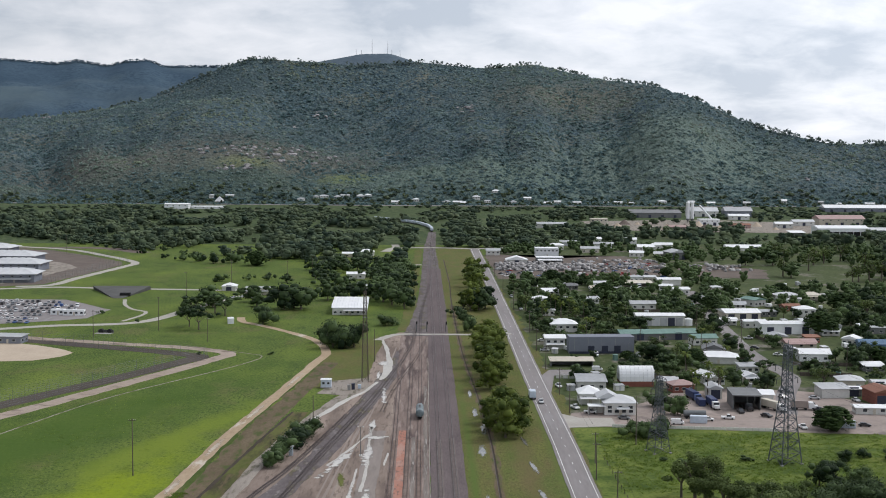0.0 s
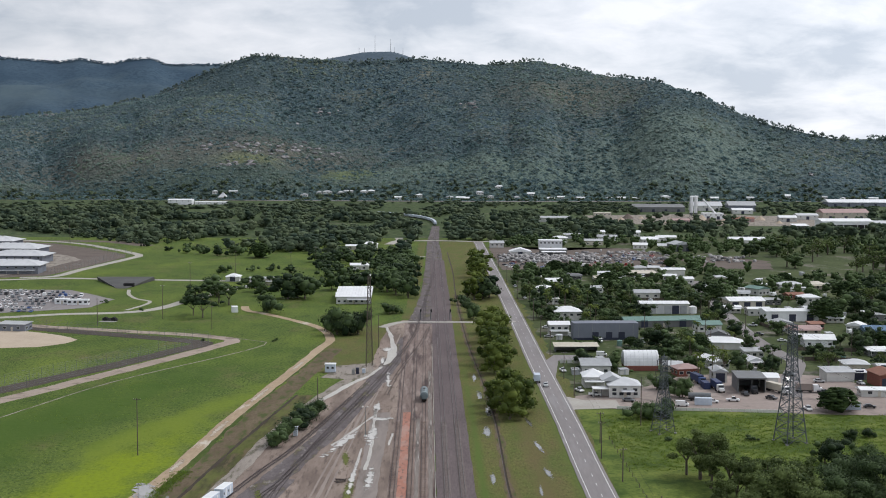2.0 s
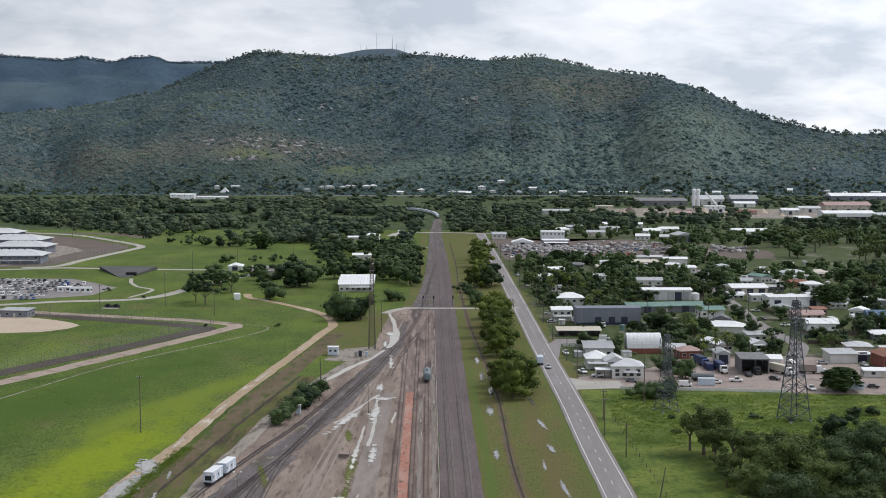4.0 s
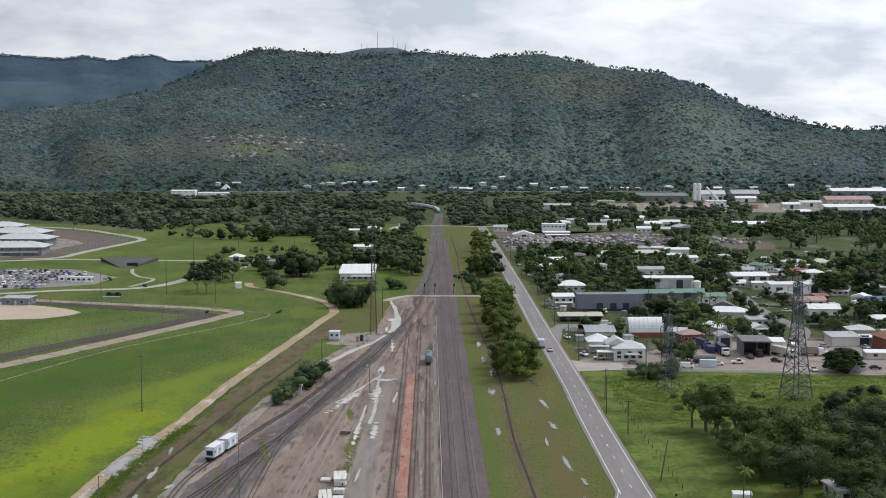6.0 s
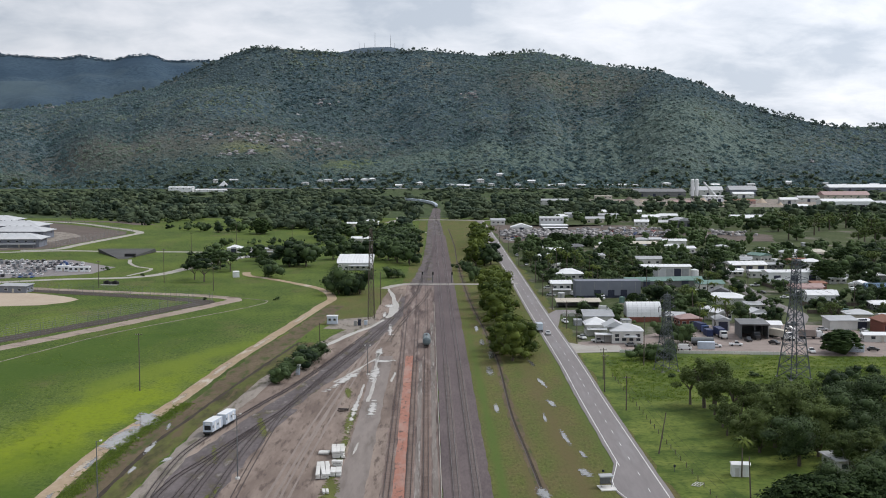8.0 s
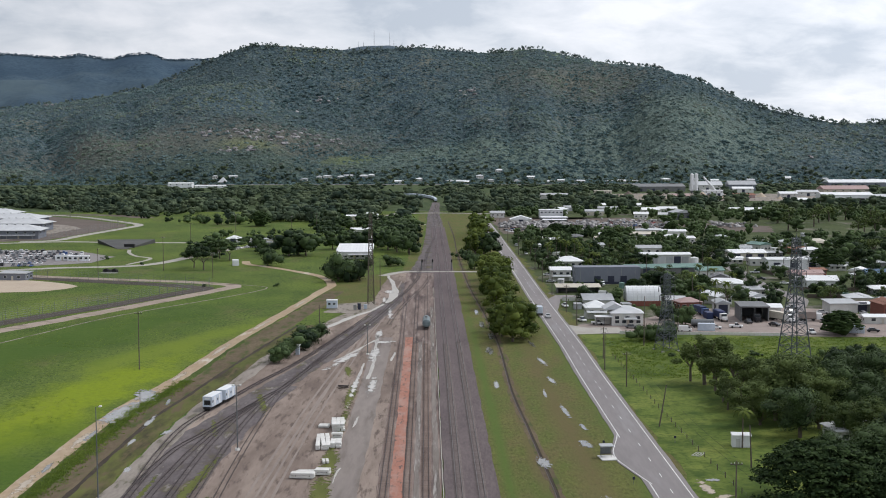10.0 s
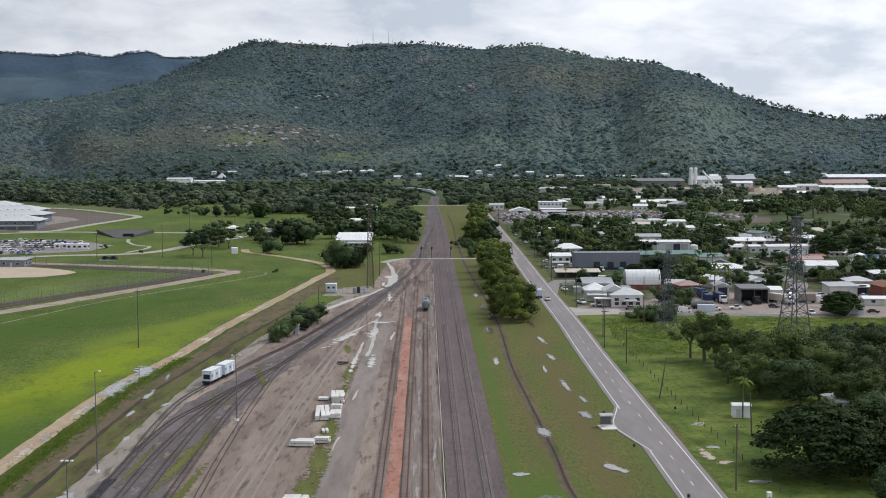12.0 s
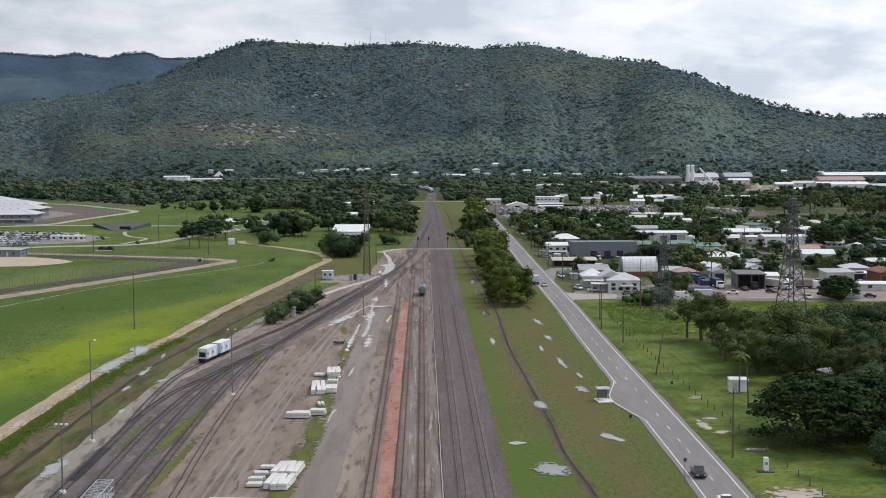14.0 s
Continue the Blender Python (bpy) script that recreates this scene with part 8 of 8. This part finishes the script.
# ---- trees and shrubs ----
for x, y, h, w in ((21.4, 430, 17.5, 1.0), (25.5, 438, 16, 1.05), (18.4, 442, 15, 1.05), (22.6, 452, 17, 1.0), (27.6, 452, 13, 1.0), (15.8, 453, 11, 1.1), (20.0, 465, 14, 1.0),
                   (19.6, 514, 16, 1.05), (23.4, 528, 17, 1.0), (19.4, 538, 18, 1.0), (24.6, 552, 17, 1.05), (20.0, 566, 18, 1.05), (24.8, 582, 18, 1.0), (20.2, 596, 18, 1.05), (24.6, 612, 17, 1.0), (20.6, 626, 16, 1.05),
                   (20.4, 840, 19, 1.1), (23.6, 862, 19, 1.1), (20.8, 880, 20, 1.1), (24.0, 905, 19, 1.1), (21.0, 930, 18, 1.1), (22.6, 955, 16, 1.1)):
    tree("column", x, y, h * (0.80 if y < 500 else 0.86), w * 1.1, group="roadside trees")
for x, y, h, w in ((16.5, 754, 14, 1.1), (21.5, 757, 14, 1.15), (25.5, 768, 14, 1.1), (12.5, 764, 11, 1.1), (19.5, 776, 15, 1.1)):
    tree("broad" if x > 20 else "column", x, y, h, w, group="roadside trees")
for x, y, h, w in ((13.9, 672, 12, 0.75), (12.0, 700, 9, 0.9), (9.5, 731, 8, 0.9)):
    tree("shrub", x, y, h, w, group="roadside trees")
for x, y, h, w in ((-52.4, 390, 6.4, 1.1), (-51.2, 400, 8, 1.15), (-48.0, 415, 8.2, 1.15), (-46, 425, 8, 1.1), (-44.8, 434, 7.4, 1.0)):
    tree("shrub", x, y, h, w * 1.12, group="yard trees")
for x, y, h, w in ((-58, 633, 12, 0.95), (-53, 618, 15, 0.95), (-48, 617, 16, 0.9), (-43, 619, 14, 0.9), (-50, 630, 14, 1.0), (-45, 632, 12, 1.0), (-31, 692, 7.5, 1.3), (-27, 694, 6.5, 1.2), (-98, 697, 13, 1.0), (-151, 749, 9.5, 1.1), (-158, 904, 7, 1.2), (-139, 915, 5.5, 1.2), (-125, 915, 6.5, 1.2), (-88, 827, 7, 1.1), (-74, 838, 7, 1.1)):
    tree("shrub", x, y, h, w, group="trees by the farmhouses")
for x, y, h, w in ((-138, 766, 14, 1.2), (-118, 791, 11, 1.2), (-94, 756, 16, 1.15), (-84, 757, 15, 1.15), (-89, 764, 16, 1.1), (-37, 793, 15, 1.1), (-33, 800, 14, 1.1), (-23, 763, 13, 1.1), (-24, 775, 13, 1.0), (-27, 892, 14, 1.1), (-30, 880, 13, 1.1), (-39, 968, 10, 1.2), (-87, 938, 9, 1.2), (-76, 898, 10, 1.2), (-92, 924, 8.5, 1.2),
                   (-73, 967, 9, 1.2), (-48, 912, 11, 1.2), (-43, 862, 12, 1.1), (-46, 1030, 10, 1.3), (-40, 930, 12, 1.2), (-34, 842, 14, 1.1), (-42, 885, 11, 1.1), (-52, 945, 10, 1.2), (-60, 975, 10, 1.2), (-84, 980, 10, 1.3), (-66, 880, 8, 1.2), (-110, 900, 7, 1.3), (-100, 985, 10, 1.3), (-34, 1000, 12, 1.2), (-72, 800, 12, 1.2), (-64, 806, 12, 1.2), (-52, 804, 13, 1.2), (-44, 812, 13, 1.2), (-26, 820, 14, 1.1), (-25, 850, 14, 1.1), (-38, 836, 13, 1.2), (-70, 868, 10, 1.2), (-82, 880, 10, 1.2), (-36, 904, 13, 1.2), (-33, 935, 13, 1.2), (-30, 960, 13, 1.2), (-106, 800, 10, 1.2), (-146, 780, 11, 1.2), (-66, 990, 11, 1.3), (-80, 1000, 11, 1.3), (-50, 990, 12, 1.3), (-42, 1010, 12, 1.2), (-94, 960, 9, 1.3), (-58, 830, 9, 1.2), (-30, 915, 13, 1.2), (-28, 870, 13, 1.2), (-45, 955, 12, 1.2), (-78, 860, 9, 1.3), (-112, 770, 9, 1.2), (-31, 780, 14, 1.1)):
    tree("broad", x, y, h, w, group="trees by the farmhouses")
tree("rain", -149, 1021, 13, 1.1, group="trees by the farmhouses")
for x, y, h, w in ((-129, 674, 13, 0.95), (-136, 684, 11, 1.0), (-124, 727, 11, 1.1), (-132, 740, 12, 1.1), (-144, 735, 11, 1.0)):
    tree("umbrella", x, y, h, w, group="shade trees")
# the grove beside the road
for kind, places in (("rain", ((69.2, 233, 13.6, 1.46), (82, 240, 12.5, 1.15), (95, 240, 12, 1.15), (84, 223, 11, 1.15), (86, 208, 10, 1.1), (99, 219, 12, 1.1))),
                     ("broad", ((74, 210.5, 8.4, 1.2), (80, 268, 8, 1.1), (84, 256, 11, 1.2), (97, 264, 12, 1.2), (110, 262, 13, 1.2), (80, 289, 12.5, 1.15), (100, 296, 12, 1.2), (112, 290, 13, 1.2), (126, 285, 14, 1.2), (96, 313, 14, 1.15), (104, 326, 14.5, 1.1), (109, 331, 14, 1.1),
                                (106, 309, 12, 1.2), (116, 322, 13, 1.2), (124, 330, 13, 1.2), (120, 306, 14, 1.2), (133, 318, 13, 1.2), (143, 326, 13, 1.2), (138, 300, 14, 1.2), (112.7, 368, 8.5, 1.1), (111, 371, 7.5, 1.1), (119, 362, 8.5, 1.1))),
                     ("lush", ((79, 307, 17, 1.15), (84, 313, 15, 1.1), (74, 302, 11, 1.1), (90, 283, 10.5, 1.2), (95, 281, 9.5, 1.2), (88, 323, 13, 1.15), (93, 331, 12, 1.1), (78, 318, 12, 1.0), (87, 298, 13, 1.1))),
                     ("gum", ((71, 353, 13.5, 1.2), (74.5, 357, 12, 1.2), (68, 358, 10, 1.2), (72, 344, 10, 1.2), (76, 339, 11, 1.2), (71, 329, 8, 1.1), (75, 326, 9, 1.1), (79, 333, 11, 1.2), (82, 326, 12, 1.2), (70, 319, 7, 1.1), (84, 335, 11, 1.2)))):
    for x, y, h, w in places:
        tree(kind, x, y, h, w, 5, group="grove beside the road")
tree("rain", 137, 444, 9.5, 1.15, 2, group="shrubs in the field")
tree("shrub", 69.0, 434, 5.4, 1.3, 3, group="shrubs in the field")
tree("shrub", 74.5, 437, 4.6, 1.4, 5, group="shrubs in the field")
for x, y, h, w in ((68, 431, 7.5, 1.3), (74, 433, 7.5, 1.2), (76, 441, 8, 1.1), (66, 440, 6, 1.2), (84, 478, 8, 1.1), (87, 468, 9, 1.1), (80, 483, 7, 1.1), (128, 400, 5, 1.3), (135, 405, 4.5, 1.3), (143, 402, 5, 1.2), (76, 395, 2.2, 2), (70, 400, 1.8, 2), (84, 392, 2, 2), (96, 400, 2, 2), (120, 392, 3, 2), (107, 396, 2, 2)):
    tree("shrub", x, y, h, w * 0.9, group="shrubs in the field")

frond_bm = bmesh.new()
for k in range(6):
    a, b, w = k / 6, (k + 1) / 6, 0.42
    za, zb = 0.55 * math.sin(a * 2.6) - a * a * 0.9, 0.55 * math.sin(b * 2.6) - b * b * 0.9
    wa, wb = w * math.sin(math.pi * (0.12 + a * 0.85)), w * math.sin(math.pi * (0.12 + b * 0.85))
    for s in (-1, 1):
        vs = [frond_bm.verts.new(p) for p in ((2.6 * a, 0, za), (2.6 * b, 0, zb), (2.6 * b, s * wb, zb - 0.22), (2.6 * a, s * wa, za - 0.22))]
        frond_bm.faces.new(vs)
frond_mesh = mesh_of("frond", frond_bm, OLIVE)


def palm(x, y, h, seed=0):
    rng = random.Random(seed + int(x + y))
    root = empty("palm_tree", pose(x, y, 0, 0, 0, rng.uniform(0, 360)), "tall thin palm tree with drooping fronds", "palm", "palms")
    part("trunk", rod(bmesh.new(), (0, 0, -0.2), (rng.uniform(-0.4, 0.4), 0, h), 0.19, 0.12, 7), BARK, root)
    for k in range(13):
        share("frond", frond_mesh, root, pose(0, 0, h, 0, rng.uniform(-30, 42), k * 27.7 + rng.uniform(-8, 8)))
    return root


palm(64.5, 279.0, 8.4)
for k in range(26):
    x, y = random.Random(k).choice(((52 + 2.1 * (k % 6), 690 + 5 * (k % 9)), (62 + 3 * (k % 7), 700 + 6 * (k % 8)), (118 + 2.0 * (k % 7), 560 + 6 * (k % 9)), (100 + 2.2 * (k % 5), 500 + 7 * (k % 6)), (70 + 3 * (k % 5), 640 + 6 * (k % 5))))
    palm(x, y, 7 + (k * 37 % 60) / 10, k)

# small things of the house yards: water tanks, caravans, tool sheds, board fences
def yard_tank(x, y, h, mat):
    root = empty("rainwater_tank", pose(x, y, 0), "round ribbed rainwater tank beside a house", "tank", "rainwater tanks")
    part("tank_body", rod(bmesh.new(), (0, 0, 0), (0, 0, h), 1.3, 1.3, 12), mat, root)
    part("tank_lid", rod(bmesh.new(), (0, 0, h), (0, 0, h + 0.3), 1.34, 0.3, 12), mat, root)
    return root


def caravan(x, y, turn):
    root = empty("caravan", pose(x, y, 0.1, 0, 0, turn), "white touring caravan parked in a yard", "caravan", "caravans")
    b = bmesh.new()
    prism(b, [(-2.6, 0.5), (2.5, 0.5), (2.6, 1.4), (2.3, 2.5), (-2.1, 2.6), (-2.7, 1.5)], -1.1, 1.1)
    bmesh.ops.bevel(b, geom=b.edges[:], offset=0.08, segments=1, affect="EDGES")
    part("body", b, CARPAINT[0], root)
    for sx in (-1, 1):
        part("window", box(bmesh.new(), sx * 1.1, -0.6, 1.4, 0.06, 1.2, 0.6), GLASS, root)
        share("wheel", wheel_mesh, root, pose(sx * 0.95, 0.2, 0.33))
    return root


def tool_shed(x, y, w, d, turn, wall, roof):
    root = empty("tool_shed", pose(x, y, 0, 0, 0, turn), "small steel tool shed in a back yard", "shed", "tool sheds")
    part("wall", box(bmesh.new(), 0, 0, 0, w, d, 2.1, 0, 0.02), wall, root)
    part("roof", roof_bm("slope", w, d, 2.1, 0.35, 0.15), roof, root)
    part("door", box(bmesh.new(), 0, -d / 2 - 0.02, 0, 0.9, 0.06, 1.9), GREYROOF, root)
    return root


def board_fence(x0, y0, x1, y1, mat):
    root = empty("board_fence", Matrix(), "weathered board fence between house yards", "fence", "board fences")
    a, b = Vector((x0, y0)), Vector((x1, y1))
    n = max(2, int((b - a).length / 2.4))
    turn = math.degrees(math.atan2(b.y - a.y, b.x - a.x))
    for k in range(n):
        p = a.lerp(b, (k + 0.5) / n)
        share("fence_panel", bpy.data.meshes.get("fence_panel_" + mat.name) or mesh_of("fence_panel_" + mat.name, box(bmesh.new(), 0, 0, 0, 2.36, 0.07, 1.7, 0, 0.015), mat), root, pose(p.x, p.y, 0, 0, 0, turn))
    return root


rng = random.Random(57)
made = 0
while made < 66:
    y = rng.uniform(505, 900)
    x = rng.uniform(52, min(y * 0.34, 260))
    if any((x - a) ** 2 + (y - b) ** 2 < (r + 1) ** 2 for a, b, r in KEEP_OFF) or 930 < y < 1115 or 128 < x < 160 and y < 760:
        continue
    KEEP_OFF.append((x, y, 3.0))
    pick = made % 3
    if pick == 0:
        yard_tank(x, y, rng.uniform(1.8, 2.6), rng.choice((WHITE, GREENROOF, PALEROOF)))
    elif pick == 1:
        tool_shed(x, y, rng.uniform(2.6, 4.2), rng.uniform(2.2, 3.0), rng.uniform(-20, 20), rng.choice((PALEWALL, CREAM, GREYROOF)), rng.choice((WHITE, GREYROOF, PALEROOF)))
    else:
        caravan(x, y, rng.uniform(0, 180))
    made += 1
for x0, y0, x1, y1 in ((48, 540, 62, 539), (62, 500, 62, 512), (88, 540, 112, 536), (112, 536, 114, 548), (154, 548, 176, 546), (158, 575, 190, 571), (163, 606, 186, 602), (118, 590, 140, 588), (160, 660, 163, 640), (52, 655, 70, 653), (192, 606, 216, 602), (100, 756, 130, 752), (150, 770, 172, 768)):
    board_fence(x0, y0, x1, y1, rng.choice((PALEWALL, TIMBER, GREYROOF)))

# gardens and street trees of the suburb: everywhere that no building, road or yard stands
rng = random.Random(99)
street = curve_points([Vector(p) for p in ((128, 470), (137, 506), (149, 543), (147.5, 570), (147, 616), (151, 681), (156, 760), (166, 860))], 8)


def garden(x, y):
    """Whether a garden tree has room here."""
    if any((x - a) ** 2 + (y - b) ** 2 < (r * 0.9) ** 2 for a, b, r in KEEP_OFF) or any((Vector((x, y)) - p).length < 7.5 for p in street):
        return False
    if 930 < y < 1115 and x < 178 or x < 52 and y < 640 or y < 515 and 46 < x < 172 or 940 < y < 1050 and 190 < x < 300:
        return False
    # what lies just in front of a large wall stays open
    return not any(abs(x - a) < r * 0.7 and 0 < b - y < r + 24 and rng.random() < 0.8 for a, b, r in KEEP_OFF)


LINED = ((94, 596, 8), (99, 583, 9), (105, 576, 9), (108, 562, 8), (90, 552, 6), (96, 544, 7), (142, 667, 12), (144, 702, 11), (162, 737, 9), (198, 669, 13), (208, 677, 14), (222, 694, 14), (238, 716, 14), (254, 740, 13), (239, 764, 12), (261, 792, 12), (230, 674, 10),
         (165, 556, 5), (189, 586, 9), (201, 586, 8), (181, 586, 7), (132, 562, 6), (113, 517, 9), (131, 517, 8), (114, 576, 8), (160, 585, 6), (193, 738, 6), (212, 776, 8), (239, 849, 7), (224, 848, 8), (251, 866, 9), (54, 841, 10), (48, 857, 9), (62, 874, 9),
         (77, 909, 10), (85, 892, 10), (97, 892, 9), (49, 757, 11), (56, 733, 12), (66, 745, 12), (75, 746, 11), (83, 734, 11), (94, 739, 11), (101, 734, 10), (103, 813, 12), (108, 772, 11), (137, 760, 9), (143, 748, 9), (156, 787, 9), (159, 761, 10), (133, 786, 8), (148, 815, 9),
         (119, 894, 9), (122, 876, 9), (166, 951, 8), (81, 689, 8), (86, 669, 7), (97, 670, 7), (60, 576, 4.5), (85, 586, 5), (70, 592, 4), (246, 700, 13), (262, 760, 12), (272, 720, 12))
for k, (x, y, h) in enumerate(LINED):
    tree(("broad", "broad", "gum", "broad", "rain")[k % 5], x, y, h, 1.1, k, group="garden trees")
tree("umbrella", 194, 789, 8.5, 0.9, 3, group="garden trees")
count = 0
while count < 185:
    y = rng.uniform(480, 735)
    x = rng.uniform(48, max(y * 0.355, 172))
    k = rng.random()
    high = rng.uniform(5, 9.5) if k < 0.65 else rng.uniform(2.0, 4.5)
    if not garden(x, y) or any(abs(x - a) < r * 0.85 and 0 < b - y < (high - 1.5) * 5.5 for a, b, r in KEEP_OFF):
        continue
    tree("broad" if k < 0.45 else "umbrella" if k < 0.52 else "gum" if k < 0.65 else "shrub", x, y, high, rng.uniform(0.85, 1.3), count, group="garden trees")
    count += 1
# woods of the plain, one mass
protos = [wood_proto(s) for s in range(40, 47)]
rs = np.random.default_rng(23)
rows = []
while len(rows) < 560:
    y = rng.uniform(735, 1200)
    x = rng.uniform(44, y * 0.37)
    if 195 < x < 330 and 860 < y < 1060 and rs.random() < 0.93:
        continue
    if garden(x, y):
        rows.append((x, y, -0.3, rs.uniform(5.0, 9.5), rs.uniform(4.5, 9.5), rs.uniform(0, 6.3)))
scatter("suburb_trees", protos, np.array(rows), HEDGE, "dense dark green garden trees of the far suburb", "trees")
rows = []


def wood_edge(x, y):
    """Whether woods grow here."""
    if y > 1920:
        return False
    if abs(x - axis_x(y)) < 16 and y < 1420 or -22 - (y - 1400) * 0.26 < x < 8 and 1330 < y < 1545:
        return False
    if x < -20:
        edge = 1010 if x > -100 else 1030 + (-100 - x) * 0.75 if x > -250 else 1140 + (-250 - x) * 0.9
        if abs(x + 48) < 12 and y < 1320:
            return False
        if y < edge + 30 * noise.noise((x * 0.02, 0, 1)):
            return False
    else:
        if y < 1185 + 0.1 * x or 1250 < y < 1310 and 40 < x < 130 or 1420 < y < 1640 and 190 < x < 480 and rs.random() < 0.96 or 1395 < y < 1450 and x > 380 and rs.random() < 0.8:
            return False
        if 1280 < y < 1340 and 330 < x < 420:
            return False
    if any((x - a) ** 2 + (y - b) ** 2 < (r * 0.8) ** 2 for a, b, r in KEEP_OFF) or any(abs(x - a) < r * 0.8 and 0 < b - y < r + 20 for a, b, r in KEEP_OFF):
        return False
    return noise.noise((x * 0.008, y * 0.006, 9.0)) > -0.16 and noise.noise((x * 0.03, y * 0.016, 4.0)) > -0.22


while len(rows) < 2600:
    y = 980 + 940 * rs.random()
    x = rs.uniform(-0.40, 0.40) * y
    if not wood_edge(x, y):
        continue
    if y > 1880 and rs.random() < 0.4 or 1625 < y < 1780 and 40 < x < 140 or y > 1740 and rs.random() < 0.3:
        continue
    w = 7.0 + 11.0 * rs.random() ** 1.6
    rows.append((x, y, -0.3, w, (w * rs.uniform(0.5, 0.8) + 1.5) * (0.45 if y > 1700 else 0.8 if y > 1500 else 1), rs.uniform(0, 6.3)))
# belts right of the suburb
for _ in range(330):
    y = rs.uniform(640, 1180)
    x = 250 + (y - 640) * 0.28 + 130 * rs.random() ** 1.3
    if 850 < y < 1010 and x < 350 or any((x - a) ** 2 + (y - b) ** 2 < r ** 2 for a, b, r in KEEP_OFF):
        continue
    rows.append((x, y, -0.3, rs.uniform(8, 13), rs.uniform(8, 14), rs.uniform(0, 6.3)))
# hedge-like growth along the edge of the big paddock
for _ in range(150):
    x = rs.uniform(-470, -260)
    rows.append((x, 1010 + (-x - 100) * 0.95 + rs.normal() * 14, -0.3, rs.uniform(5, 10), rs.uniform(3.5, 7), rs.uniform(0, 6.3)))
for _ in range(640):
    y = rs.uniform(1968, 2060)
    x = rs.uniform(-0.4, 0.4) * y
    if any(abs(x - a) < r * 0.5 and -6 < y - b < 6 for a, b, r in KEEP_OFF):
        continue
    rows.append((x, y, land(x, y) - 0.3, rs.uniform(5, 11), rs.uniform(3.0, 7.0), rs.uniform(0, 6.3)))
for hx, hy, hw in HILLFOOT:
    for k in range(3):
        rows.append((hx + rs.uniform(-0.8, 0.8) * hw, hy - rs.uniform(6, 12), land(hx, hy - 8) - 0.3, rs.uniform(4.5, 8), rs.uniform(2.2, 4.4), rs.uniform(0, 6.3)))
scatter("plain_woods", protos, np.array(rows), WOODLAND, "broad belt of dark green woods on the plain", "woods")
for x, y, h in ((254, 956, 15), (258, 948, 13), (285, 998, 15), (302, 1044, 16), (290, 905, 12), (299, 920, 14), (307, 922, 15), (318, 928, 16), (330, 1001, 16), (354, 1047, 16), (273, 1092, 15), (289, 1119, 15), (246, 1041, 12), (326, 940, 15), (338, 930, 15), (345, 960, 16), (268, 1040, 14), (280, 1060, 15), (315, 1060, 15), (335, 1080, 16)):
    tree("gum" if (x + y) % 3 else "broad", x, y, h, 1.25, 4, group="gum trees on the flat")
for x, y, h in ((-262, 1120, 6), (-235, 1080, 5), (-250, 1150, 6), (-225, 1115, 5), (-210, 1090, 7), (-345, 1220, 7), (-300, 1200, 8), (-185, 1035, 11), (-170, 1040, 12), (-200, 1050, 9), (-215, 1060, 8), (-80, 596, 2.2), (-114, 596, 1.8), (-168, 702, 2.5), (-196, 735, 3)):
    tree("shrub", x, y, h, 1.1, group="paddock shrubs")
# grass tufts: along the ditch, over the verges and in the rough field
def tuft_proto(seed):
    """A tuft of upright blades that lean outwards."""
    rng = np.random.default_rng(seed)
    v, f = [], []
    for k in range(8):
        a, l, w = rng.uniform(0, 6.3), rng.uniform(0.6, 1.2), rng.uniform(0.10, 0.2)
        c, s = math.cos(a), math.sin(a)
        o = rng.normal(size=2) * 0.5
        v += [(o[0] - s * w, o[1] + c * w, 0.0), (o[0] + s * w, o[1] - c * w, 0.0), (o[0] + c * l * 0.55, o[1] + s * l * 0.55, l * 0.8)]
        f.append((3 * k, 3 * k + 1, 3 * k + 2))
    return np.array(v), np.array(f)


tufts = [tuft_proto(s) for s in range(60, 66)]
rows = []
for _ in range(6500):
    y = 130 + 230 * rs.random() ** 0.9
    base = np.interp(y, (120, 240, 320, 345, 405, 470), (-71.4, -71.6, -70.6, -67.5, -61, -53))
    s = rs.uniform(0.2, 0.5)
    rows.append((base - 9.0 + rs.normal() * 1.3, y, 0.05, s, s * 0.9, rs.uniform(0, 6.3)))
for _ in range(6500):
    y = 190 + 330 * rs.random() ** 1.3
    x = -88 - 75 * rs.random() - (y - 190) * 0.05
    if noise.noise((x * 0.06, y * 0.03, 3.0)) > -0.05:
        s = rs.uniform(0.2, 0.42)
        rows.append((x + min(0, (y - 300) * -0.02) + max(0, (y - 340) * 0.09), y, 0.0, s * 1.6, s * 0.45, rs.uniform(0, 6.3)))
for _ in range(5000):
    y = rs.uniform(362, 438)
    s = rs.uniform(0.3, 0.7)
    rows.append((rs.uniform(52, 155), y, 0.03, s * 1.3, s * 0.9, rs.uniform(0, 6.3)))
scatter("tussock_grass", tufts, np.array(rows), TUSSOCK, "rough green grass tussocks along the ditch and field", "grass")
